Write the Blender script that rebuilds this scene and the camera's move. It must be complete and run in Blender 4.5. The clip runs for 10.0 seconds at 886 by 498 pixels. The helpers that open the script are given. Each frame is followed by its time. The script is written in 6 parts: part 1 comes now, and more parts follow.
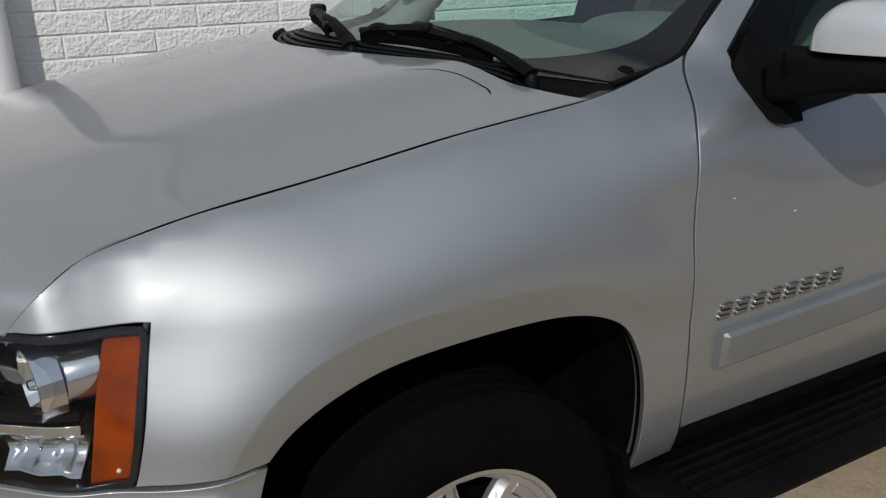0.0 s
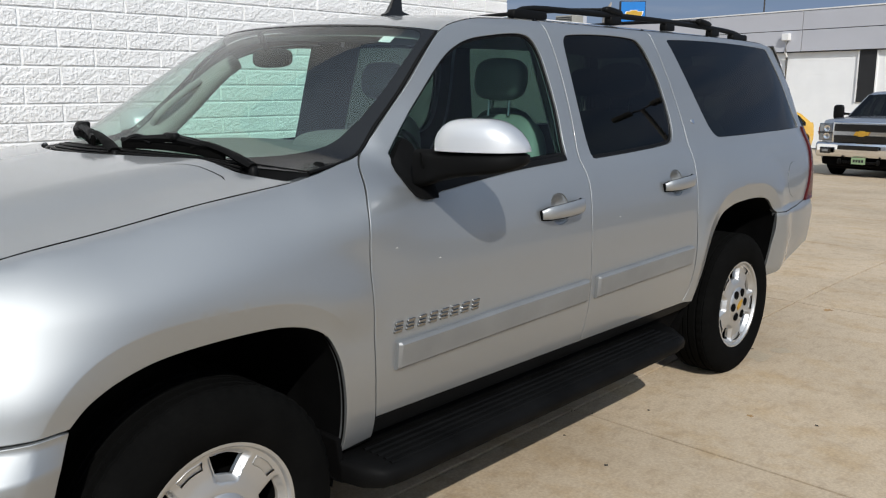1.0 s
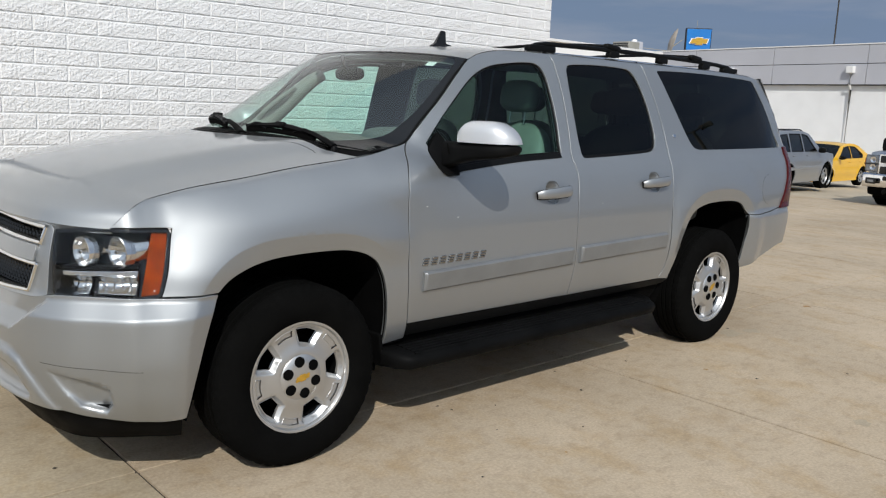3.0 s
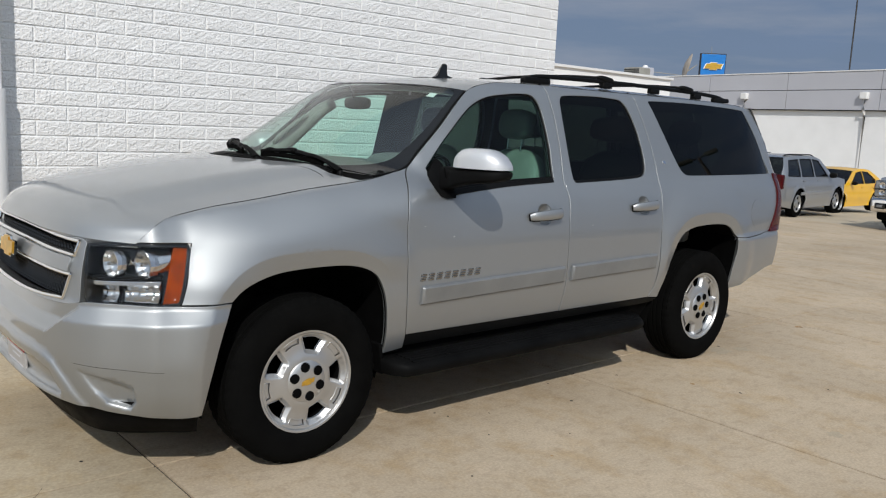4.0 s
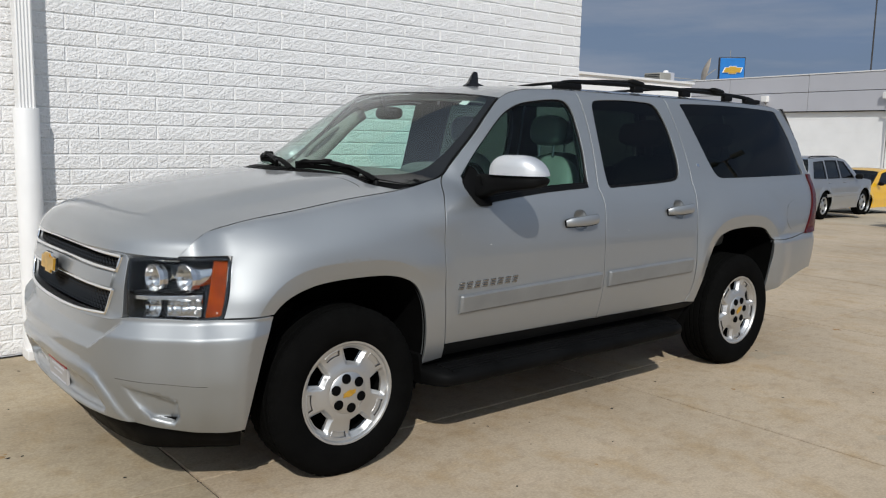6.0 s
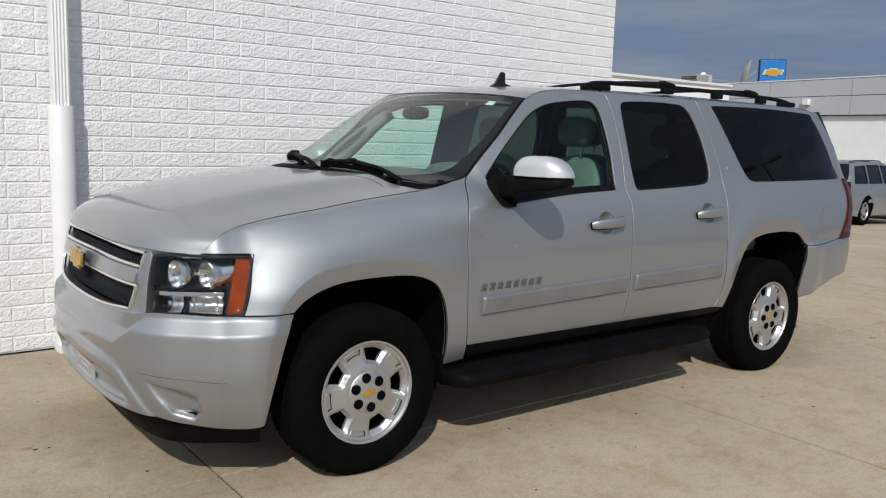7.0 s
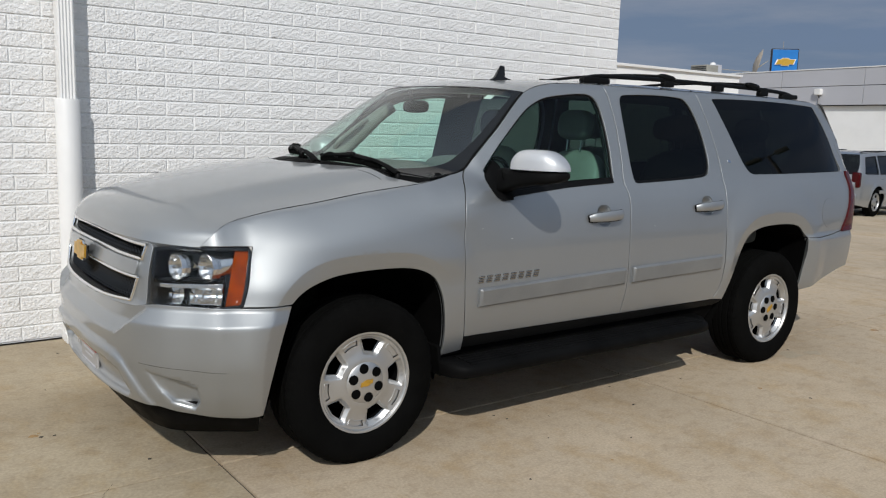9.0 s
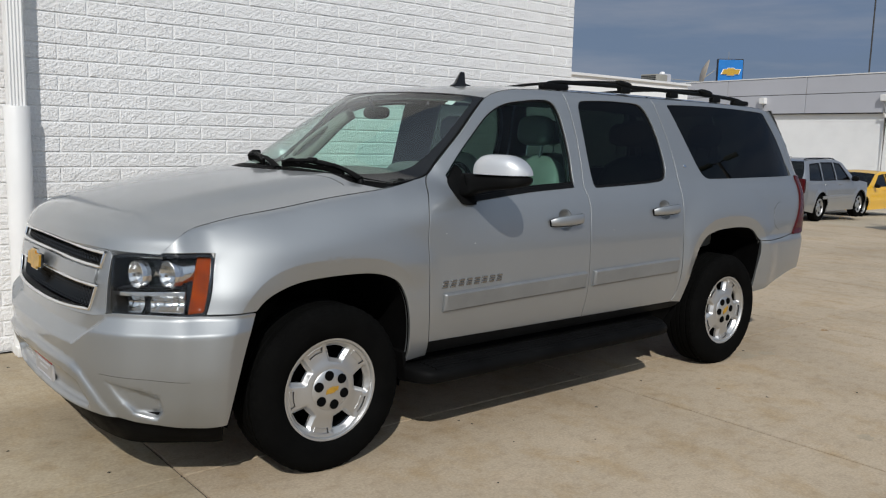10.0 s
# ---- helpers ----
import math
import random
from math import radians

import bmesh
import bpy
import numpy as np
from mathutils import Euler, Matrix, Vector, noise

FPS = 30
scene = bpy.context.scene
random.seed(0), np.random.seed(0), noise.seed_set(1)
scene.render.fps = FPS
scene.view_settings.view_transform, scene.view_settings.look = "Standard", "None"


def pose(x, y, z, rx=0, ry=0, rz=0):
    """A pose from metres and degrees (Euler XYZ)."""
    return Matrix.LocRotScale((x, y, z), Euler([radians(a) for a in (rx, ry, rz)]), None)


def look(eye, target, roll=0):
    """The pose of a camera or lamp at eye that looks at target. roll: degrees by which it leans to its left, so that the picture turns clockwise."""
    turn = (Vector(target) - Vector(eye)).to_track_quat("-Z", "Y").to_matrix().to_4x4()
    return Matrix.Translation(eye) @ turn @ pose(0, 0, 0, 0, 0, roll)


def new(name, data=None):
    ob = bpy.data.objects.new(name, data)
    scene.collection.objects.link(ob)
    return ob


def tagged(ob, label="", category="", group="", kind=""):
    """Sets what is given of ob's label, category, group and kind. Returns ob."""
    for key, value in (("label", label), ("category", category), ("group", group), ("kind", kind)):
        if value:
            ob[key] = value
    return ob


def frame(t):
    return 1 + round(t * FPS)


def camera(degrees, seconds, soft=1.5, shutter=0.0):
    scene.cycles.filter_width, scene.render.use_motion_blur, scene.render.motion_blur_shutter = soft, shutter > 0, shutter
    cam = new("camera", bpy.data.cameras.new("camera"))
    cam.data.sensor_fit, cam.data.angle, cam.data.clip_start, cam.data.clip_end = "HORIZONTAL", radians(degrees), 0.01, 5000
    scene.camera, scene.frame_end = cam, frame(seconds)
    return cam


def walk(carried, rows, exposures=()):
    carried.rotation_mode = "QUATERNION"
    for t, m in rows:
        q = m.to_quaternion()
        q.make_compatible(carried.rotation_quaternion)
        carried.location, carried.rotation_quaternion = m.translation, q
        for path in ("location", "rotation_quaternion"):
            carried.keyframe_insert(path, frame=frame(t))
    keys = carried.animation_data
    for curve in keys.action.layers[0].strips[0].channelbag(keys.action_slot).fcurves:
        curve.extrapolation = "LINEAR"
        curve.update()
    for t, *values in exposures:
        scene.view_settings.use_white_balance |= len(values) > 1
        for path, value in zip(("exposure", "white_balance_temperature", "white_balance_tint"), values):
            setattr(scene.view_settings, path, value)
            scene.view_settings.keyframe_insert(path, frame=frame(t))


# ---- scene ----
cam = camera(56.7, 10.0, soft=1.2)
PATH = [
    (0, (-0.674, -2.163, 1.596), (0.219, -0.507, 0.919), -1.6),
    (0.5, (-0.879, -2.566, 1.572), (0.337, -1.05, 1.101), 0.7),
    (1, (-1.078, -2.856, 1.585), (0.342, -1.501, 1.201), -0.1),
    (1.5, (-1.339, -3.074, 1.549), (0.164, -1.797, 1.211), -2.1),
    (2, (-1.462, -3.347, 1.57), (-0.067, -1.948, 1.264), 0.9),
    (2.5, (-1.563, -3.581, 1.593), (-0.281, -2.086, 1.241), 1.4),
    (3, (-1.807, -3.845, 1.559), (-0.486, -2.384, 1.212), 2.3),
    (3.2, (-1.845, -3.921, 1.569), (-0.577, -2.416, 1.208), 1.7),
    (4.3, (-1.976, -4.174, 1.598), (-0.672, -2.685, 1.31), 2.9),
    (4.5, (-1.991, -4.146, 1.596), (-0.693, -2.655, 1.297), 2.1),
    (5, (-2.027, -4.094, 1.595), (-0.731, -2.596, 1.316), 0.8),
    (6.5, (-1.967, -4.07, 1.569), (-0.743, -2.513, 1.295), 1.6),
    (7, (-1.944, -4.095, 1.573), (-0.749, -2.514, 1.301), 1.7),
    (7.5, (-1.982, -4.119, 1.604), (-0.77, -2.549, 1.343), 1.3),
    (8, (-2.009, -4.109, 1.594), (-0.775, -2.559, 1.322), 1.1),
    (8.5, (-1.976, -4.142, 1.573), (-0.753, -2.579, 1.327), 1.2),
    (9, (-1.921, -4.175, 1.596), (-0.749, -2.582, 1.299), 1.7),
    (9.5, (-1.932, -4.158, 1.568), (-0.705, -2.603, 1.291), 1.3),
    (10, (-1.96, -4.146, 1.572), (-0.698, -2.618, 1.301), 1.5),
]
walk(cam, [(t, look(eye, target, roll)) for t, eye, target, roll in PATH],
     exposures=[(0, -.78), (.5, -.47), (1, -.14), (1.5, -.16), (2.5, -.20), (3.2, -.26), (4.5, -.36), (7.5, -.39), (9, -.45), (10, -.48)])

# ---- light ----
SUN_WAY = Vector((0.80, 0.98, -1.0)).normalized()
sun = new("sun", bpy.data.lights.new("sun", "SUN"))
sun.data.energy, sun.data.angle, sun.data.color = 3.85, radians(0.53), (1.0, 0.975, 0.935)
sun.matrix_world = look((0, 0, 20), Vector((0, 0, 20)) + SUN_WAY)

world = bpy.data.worlds.new("sky")
scene.world = world
world.use_nodes = True
wn = world.node_tree.nodes
wl = world.node_tree.links
sky = wn.new("ShaderNodeTexSky")
sky.sky_type, sky.sun_disc = "NISHITA", False
sky.sun_elevation, sky.sun_rotation = math.asin(-SUN_WAY.z), math.atan2(-SUN_WAY.x, -SUN_WAY.y)
sky.air_density, sky.dust_density, sky.ozone_density = 1.0, 1.3, 2.2
wcoord = wn.new("ShaderNodeTexCoord")
wmap = wn.new("ShaderNodeMapping")
wmap.inputs["Scale"].default_value = (1.2, 1.2, 6.0)
wl.new(wcoord.outputs["Generated"], wmap.inputs["Vector"])
cloud = wn.new("ShaderNodeTexNoise")
cloud.inputs["Scale"].default_value, cloud.inputs["Detail"].default_value, cloud.inputs["Roughness"].default_value = 1.7, 6, 0.55
wl.new(wmap.outputs["Vector"], cloud.inputs["Vector"])
cramp = wn.new("ShaderNodeMapRange")
cramp.inputs["From Min"].default_value, cramp.inputs["From Max"].default_value = 0.45, 0.78
cramp.inputs["To Min"].default_value, cramp.inputs["To Max"].default_value = 0.22, 0.60
wl.new(cloud.outputs["Fac"], cramp.inputs["Value"])
wmix = wn.new("ShaderNodeMixRGB")
wmix.inputs["Color2"].default_value = (4.6, 6.4, 9.9, 1)
# haze and cloud thicken towards the horizon
wsep = wn.new("ShaderNodeSeparateXYZ")
wl.new(wcoord.outputs["Generated"], wsep.inputs["Vector"])
wlow = wn.new("ShaderNodeMapRange")
wlow.inputs["From Min"].default_value, wlow.inputs["From Max"].default_value = 0.0, 0.80
wlow.inputs["To Min"].default_value, wlow.inputs["To Max"].default_value = 0.60, 0.34
wl.new(wsep.outputs["Z"], wlow.inputs["Value"])
wadd = wn.new("ShaderNodeMath")
wadd.use_clamp = True
wl.new(cramp.outputs["Result"], wadd.inputs[0])
wl.new(wlow.outputs["Result"], wadd.inputs[1])
wl.new(wadd.outputs["Value"], wmix.inputs["Fac"])
wl.new(sky.outputs["Color"], wmix.inputs["Color1"])
# thin bright streaks of cloud
wmap2 = wn.new("ShaderNodeMapping")
wmap2.inputs["Scale"].default_value = (2.2, 2.2, 15.0)
wmap2.inputs["Rotation"].default_value = (0.06, 0.10, 0.4)
wl.new(wcoord.outputs["Generated"], wmap2.inputs["Vector"])
streak = wn.new("ShaderNodeTexNoise")
streak.inputs["Scale"].default_value, streak.inputs["Detail"].default_value, streak.inputs["Roughness"].default_value = 1.6, 7, 0.6
wl.new(wmap2.outputs["Vector"], streak.inputs["Vector"])
sramp = wn.new("ShaderNodeMapRange")
sramp.inputs["From Min"].default_value, sramp.inputs["From Max"].default_value = 0.42, 0.72
sramp.inputs["To Min"].default_value, sramp.inputs["To Max"].default_value = 0.0, 0.55
wl.new(streak.outputs["Fac"], sramp.inputs["Value"])
wmix2 = wn.new("ShaderNodeMixRGB")
wmix2.inputs["Color2"].default_value = (8.6, 9.4, 11.2, 1)
wl.new(sramp.outputs["Result"], wmix2.inputs["Fac"])
wl.new(wmix.outputs["Color"], wmix2.inputs["Color1"])
# haze brightens smoothly towards the sun
wdot = wn.new("ShaderNodeVectorMath")
wdot.operation = "DOT_PRODUCT"
wdot.inputs[1].default_value = tuple(-SUN_WAY)
wl.new(wcoord.outputs["Generated"], wdot.inputs[0])
wglow = wn.new("ShaderNodeMapRange")
wglow.interpolation_type = "SMOOTHSTEP"
wglow.inputs["From Min"].default_value, wglow.inputs["From Max"].default_value = -0.1, 1.0
wglow.inputs["To Min"].default_value, wglow.inputs["To Max"].default_value = 0.0, 0.85
wl.new(wdot.outputs["Value"], wglow.inputs["Value"])
wmix3 = wn.new("ShaderNodeMixRGB")
wmix3.inputs["Color2"].default_value = (17.0, 20.0, 24.0, 1)
wl.new(wglow.outputs["Result"], wmix3.inputs["Fac"])
wl.new(wmix2.outputs["Color"], wmix3.inputs["Color1"])
wl.new(wmix3.outputs["Color"], wn["Background"].inputs["Color"])
wn["Background"].inputs["Strength"].default_value = 0.045

# ---- materials ----
def surface(name, color, rough=0.5, metal=0.0, var=0.12, scale=3.0, grain=0.0, grain_scale=120.0, bump=0.0, bump_scale=60.0,
            coat=0.0, tint=None, per_object=0.0, emit=0.0, rough_var=0.0, spec=0.5):
    """A principled surface with colour that drifts at two scales, and fine relief."""
    m = bpy.data.materials.new(name)
    m.use_nodes = True
    nt, b = m.node_tree, m.node_tree.nodes["Principled BSDF"]
    b.inputs["Roughness"].default_value, b.inputs["Metallic"].default_value = rough, metal
    b.inputs["Specular IOR Level"].default_value = spec
    b.inputs["Coat Weight"].default_value, b.inputs["Coat Roughness"].default_value = coat, 0.04
    co = nt.nodes.new("ShaderNodeTexCoord")

    def wave(s, detail):
        n = nt.nodes.new("ShaderNodeTexNoise")
        n.inputs["Scale"].default_value, n.inputs["Detail"].default_value = s, detail
        nt.links.new(co.outputs["Object"], n.inputs["Vector"])
        return n.outputs["Fac"]

    def blend(fac, a, c, low, high):
        r = nt.nodes.new("ShaderNodeMapRange")
        r.inputs["From Min"].default_value, r.inputs["From Max"].default_value = low, high
        nt.links.new(fac, r.inputs["Value"])
        x = nt.nodes.new("ShaderNodeMixRGB")
        nt.links.new(r.outputs["Result"], x.inputs["Fac"])
        for socket, value in (("Color1", a), ("Color2", c)):
            if isinstance(value, tuple):
                x.inputs[socket].default_value = (*value, 1)
            else:
                nt.links.new(value, x.inputs[socket])
        return x.outputs["Color"]

    other = tint or tuple(c * (1 - 2 * var) for c in color)
    big = wave(scale, 5)
    out = blend(big, tuple(c * (1 + var * 0.6) for c in color), other, 0.35, 0.72)
    if grain:
        fine = wave(grain_scale, 3)
        mul = nt.nodes.new("ShaderNodeMixRGB")
        mul.blend_type = "MULTIPLY"
        mul.inputs["Fac"].default_value = 1
        nt.links.new(out, mul.inputs["Color1"])
        nt.links.new(blend(fine, (1 - grain,) * 3, (1 + grain,) * 3, 0.3, 0.7), mul.inputs["Color2"])
        out = mul.outputs["Color"]
    if per_object:
        info = nt.nodes.new("ShaderNodeObjectInfo")
        mul = nt.nodes.new("ShaderNodeMixRGB")
        mul.blend_type = "MULTIPLY"
        mul.inputs["Fac"].default_value = 1
        nt.links.new(out, mul.inputs["Color1"])
        nt.links.new(blend(info.outputs["Random"], (1 - per_object,) * 3, (1.0, 1.0, 1.0), 0.0, 1.0), mul.inputs["Color2"])
        out = mul.outputs["Color"]
    nt.links.new(out, b.inputs["Base Color"])
    if rough_var:
        r = nt.nodes.new("ShaderNodeMapRange")
        r.inputs["From Min"].default_value, r.inputs["From Max"].default_value = 0.3, 0.7
        r.inputs["To Min"].default_value, r.inputs["To Max"].default_value = rough - rough_var, rough + rough_var
        nt.links.new(wave(scale * 2.3, 6), r.inputs["Value"])
        nt.links.new(r.outputs["Result"], b.inputs["Roughness"])
    if bump:
        bp = nt.nodes.new("ShaderNodeBump")
        bp.inputs["Strength"].default_value, bp.inputs["Distance"].default_value = 1.0, bump
        nt.links.new(wave(bump_scale, 6), bp.inputs["Height"])
        nt.links.new(bp.outputs["Normal"], b.inputs["Normal"])
    if emit:
        b.inputs["Emission Color"].default_value = (*color, 1)
        b.inputs["Emission Strength"].default_value = emit
    return m


def glass(name, tint, ior=1.5, rough=0.0, mirror_gain=1.25):
    """A thin pane: tinted see-through with a mirror sheen that grows at grazing angles."""
    m = bpy.data.materials.new(name)
    m.use_nodes = True
    nt = m.node_tree
    nt.nodes.remove(nt.nodes["Principled BSDF"])
    t, g, f, p, a, x = (nt.nodes.new("ShaderNode" + k) for k in ("BsdfTransparent", "BsdfGlossy", "LayerWeight", "Math", "Math", "MixShader"))
    t.inputs["Color"].default_value = (*tint, 1)
    g.inputs["Roughness"].default_value = rough
    f.inputs["Blend"].default_value = 0.5
    p.operation, a.operation = "POWER", "MULTIPLY_ADD"
    p.inputs[1].default_value = 4.6
    # scales the head-on reflection, to brighten or darken a pane's reflected haze
    low = ((ior - 1) / (ior + 1)) ** 2 * mirror_gain
    a.inputs[1].default_value, a.inputs[2].default_value = 1 - low, low
    nt.links.new(f.outputs["Facing"], p.inputs[0])
    nt.links.new(p.outputs["Value"], a.inputs[0])
    nt.links.new(a.outputs["Value"], x.inputs["Fac"])
    nt.links.new(t.outputs["BSDF"], x.inputs[1])
    nt.links.new(g.outputs["BSDF"], x.inputs[2])
    nt.links.new(x.outputs["Shader"], nt.nodes["Material Output"].inputs["Surface"])
    return m


SILVER = surface("silver_paint", (0.354, 0.366, 0.371), 0.52, 0.83, 0.012, 2.0, coat=1.0, grain=0.03, grain_scale=900)
SILVER.node_tree.nodes["Principled BSDF"].inputs["Coat Roughness"].default_value = 0.07
# duller than SILVER, and darkened for the moulding face's downward tilt
MOULDING_SHADED = surface("dull_shaded_moulding", (0.30, 0.308, 0.310), 0.55, 0.72, 0.05, 6.0, grain=0.05, grain_scale=500)
FAR_SILVER = surface("grey_silver_paint", (0.44, 0.45, 0.46), 0.40, 0.75, 0.02, 2.0, coat=1.0)
FAR_LAMP = surface("clouded_lamp_lens", (0.22, 0.23, 0.24), 0.12, 0.7, 0.2, 9)
DARK_CHROME = surface("smoked_chrome", (0.30, 0.30, 0.30), 0.2, 1.0, 0.05, 20)
YELLOW = surface("yellow_paint", (0.85, 0.47, 0.008), 0.35, 0.0, 0.03, 2.0, coat=1.0)
CHROME = surface("chrome", (0.82, 0.82, 0.82), 0.08, 1.0, 0.02)
REFLECTOR = surface("bright_reflector", (0.72, 0.72, 0.72), 0.20, 1.0, 0.02)
ALLOY = surface("machined_alloy", (0.52, 0.518, 0.51), 0.40, 0.85, 0.02, 9)
GOLD = surface("gold_emblem", (0.62, 0.36, 0.05), 0.35, 0.55, 0.12, 30)
RUBBER = surface("tyre_rubber", (0.0042, 0.0042, 0.004), 0.85, 0, 0.12, 8, grain=0.08, grain_scale=90, bump=0.0004, bump_scale=120, spec=0.02)
BLACK = surface("black_plastic", (0.0055, 0.0055, 0.0055), 0.45, 0, 0.12, 6, bump=0.0003, bump_scale=400, spec=0.09)
MIRROR_BLACK = surface("grained_mirror_plastic", (0.0045, 0.0045, 0.0045), 0.6, 0, 0.12, 6, bump=0.0003, bump_scale=400, spec=0.06)
GLOSS_BLACK = surface("gloss_black", (0.006, 0.006, 0.006), 0.16, 0, 0.05, 6)
# the body's silver made lighter, with the sun on the caps in its colour
CAP_SUNLIT = surface("silver_cap_sunlit", (0.60, 0.61, 0.62), 0.45, 0.45, 0.012, 2.0, coat=1.0, grain=0.03, grain_scale=900)
SATIN = surface("worn_black_plastic", (0.0042, 0.0042, 0.0042), 0.6, 0, 0.25, 5, bump=0.0005, bump_scale=180, rough_var=0.1, spec=0.05)
# black liner plastic; also puts shade into gaps, recesses and the underbody by colour
LINER_SHADE = surface("liner_and_shade_black", (0.003, 0.003, 0.003), 0.9, 0, 0.3, 8, spec=0.05)
# darker than the trim itself: the roof's shade is put into the colour
TRIM = surface("shaded_grey_trim", (0.06, 0.058, 0.052), 0.8, 0, 0.12, 9, bump=0.0004, bump_scale=300)
PILLAR_TRIM = surface("pale_pillar_trim", (0.24, 0.24, 0.22), 0.75, 0, 0.08, 9, bump=0.0004, bump_scale=300)
DASH = surface("dashboard_vinyl", (0.135, 0.143, 0.130), 0.7, 0, 0.1, 9, bump=0.0004, bump_scale=300)
LEATHER = surface("light_grey_leather", (0.21, 0.207, 0.185), 0.55, 0, 0.08, 9, bump=0.0006, bump_scale=120)
CLEAR = glass("clear_green_glass", (0.78, 0.93, 0.87), mirror_gain=3.0)
SIDE_GLASS = glass("door_glass", (0.60, 0.86, 0.78), mirror_gain=0.7)
DARK_GLASS = glass("privacy_glass", (0.060, 0.080, 0.070), mirror_gain=0.55)
CAR_GLASS = glass("tinted_car_glass", (0.09, 0.105, 0.10), mirror_gain=1.1)
HEADREST = surface("dark_grey_leather", (0.085, 0.09, 0.085), 0.6, 0, 0.1, 9)
LENS = glass("headlight_lens", (0.93, 0.94, 0.94), mirror_gain=0.7)
AMBER = surface("amber_plastic", (0.30, 0.046, 0.0005), 0.35, 0, 0.22, 20, spec=0.06, bump=0.0006, bump_scale=150)
RED = surface("red_lamp_plastic", (0.055, 0.002, 0.003), 0.25, 0, 0.15, 14, spec=0.2)


def stained(m, blotch, low, high, scale, stretch=(1, 1, 1)):
    """Lays blotches of a second colour over a surface, with edges broken up by fine noise."""
    nt, b = m.node_tree, m.node_tree.nodes["Principled BSDF"]
    old = b.inputs["Base Color"].links[0].from_socket
    co, mp, n, r, x = (nt.nodes.new("ShaderNode" + k) for k in ("TexCoord", "Mapping", "TexNoise", "MapRange", "MixRGB"))
    mp.inputs["Scale"].default_value = stretch
    nt.links.new(co.outputs["Object"], mp.inputs["Vector"])
    nt.links.new(mp.outputs["Vector"], n.inputs["Vector"])
    n.inputs["Scale"].default_value, n.inputs["Detail"].default_value, n.inputs["Roughness"].default_value = scale, 9, 0.68
    r.inputs["From Min"].default_value, r.inputs["From Max"].default_value = low, high
    nt.links.new(n.outputs["Fac"], r.inputs["Value"])
    x.blend_type = "MULTIPLY"
    x.inputs["Color2"].default_value = (*blotch, 1)
    nt.links.new(r.outputs["Result"], x.inputs["Fac"])
    nt.links.new(old, x.inputs["Color1"])
    nt.links.new(x.outputs["Color"], b.inputs["Base Color"])
    return m


CONCRETE = surface("weathered_concrete", (0.505, 0.404, 0.285), 0.82, 0, 0.08, 0.7, tint=(0.425, 0.338, 0.235), grain=0.12, grain_scale=70, bump=0.002, bump_scale=75, per_object=0.06)
OLD_CONCRETE = surface("browned_concrete", (0.40, 0.328, 0.225), 0.84, 0, 0.12, 1.3, tint=(0.31, 0.25, 0.168), grain=0.13, grain_scale=60, bump=0.0015, bump_scale=50)
for _m in (CONCRETE, OLD_CONCRETE):
    stained(_m, (0.90, 0.87, 0.82), 0.50, 0.72, 0.8)
    stained(_m, (0.93, 0.90, 0.85), 0.50, 0.72, 4.5, (1, 1.6, 1))
    stained(_m, (1.12, 1.12, 1.14), 0.55, 0.72, 1.7)
    stained(_m, (0.55, 0.48, 0.40), 0.70, 0.76, 24.0)
    stained(_m, (0.88, 0.87, 0.86), 0.50, 0.62, 11.0, (1, 1.3, 1))
    stained(_m, (0.92, 0.86, 0.75), 0.50, 0.66, 2.1, (1.6, 1, 1))
    stained(_m, (0.70, 0.64, 0.56), 0.655, 0.70, 48.0)
# for the added ground out of view
UNSEEN_GROUND = surface("unseen_dark_ground", (0.055, 0.055, 0.052), 0.85, 0, 0.15, 0.5, grain=0.15, grain_scale=40)
JOINT = surface("dirty_joint", (0.07, 0.055, 0.04), 0.95, 0, 0.25, 6)
ASPHALT = surface("lot_concrete", (0.46, 0.385, 0.28), 0.85, 0, 0.12, 0.3, grain=0.08, grain_scale=8)
BLOCK = surface("white_painted_block", (0.815, 0.805, 0.79), 0.72, 0, 0.02, 5.0, tint=(0.78, 0.765, 0.745), grain=0.03, grain_scale=60, bump=0.012, bump_scale=62, per_object=0.03)
MORTAR = surface("white_painted_mortar", (0.80, 0.80, 0.79), 0.8, 0, 0.04, 4.0, grain=0.04, grain_scale=40, bump=0.001, bump_scale=80)
WHITE = surface("white_paint", (0.78, 0.77, 0.75), 0.45, 0, 0.03, 3.0)
WHITE_WALL = surface("far_white_wall", (0.86, 0.855, 0.84), 0.7, 0, 0.03, 1.0)
FASCIA = surface("grey_metal_panel", (0.50, 0.50, 0.53), 0.5, 0.1, 0.03, 0.5)
BLUE = surface("blue_band", (0.004, 0.155, 0.46), 0.4, 0, 0.05, 2.0)
DARK = surface("dark_opening", (0.015, 0.015, 0.016), 0.6, 0, 0.1, 2.0)
DUCT = surface("galvanised_metal", (0.36, 0.34, 0.29), 0.5, 0.3, 0.15, 3.0)
DISH = surface("weathered_dish", (0.42, 0.36, 0.29), 0.6, 0, 0.12, 3.0)
ORANGE = surface("orange_lamp", (0.85, 0.22, 0.01), 0.3, 0, 0.08, 10)
STAIN = surface("rust_stain", (0.36, 0.22, 0.09), 0.85, 0, 0.25, 20)
OIL = surface("oil_stained_concrete", (0.33, 0.27, 0.19), 0.7, 0, 0.2, 12, tint=(0.42, 0.345, 0.24), grain=0.1, grain_scale=70)
LEAF = surface("dry_leaf", (0.035, 0.028, 0.02), 0.8, 0, 0.3, 60)
PLATE = surface("plate_card", (0.36, 0.345, 0.335), 0.45, 0, 0.04, 20)
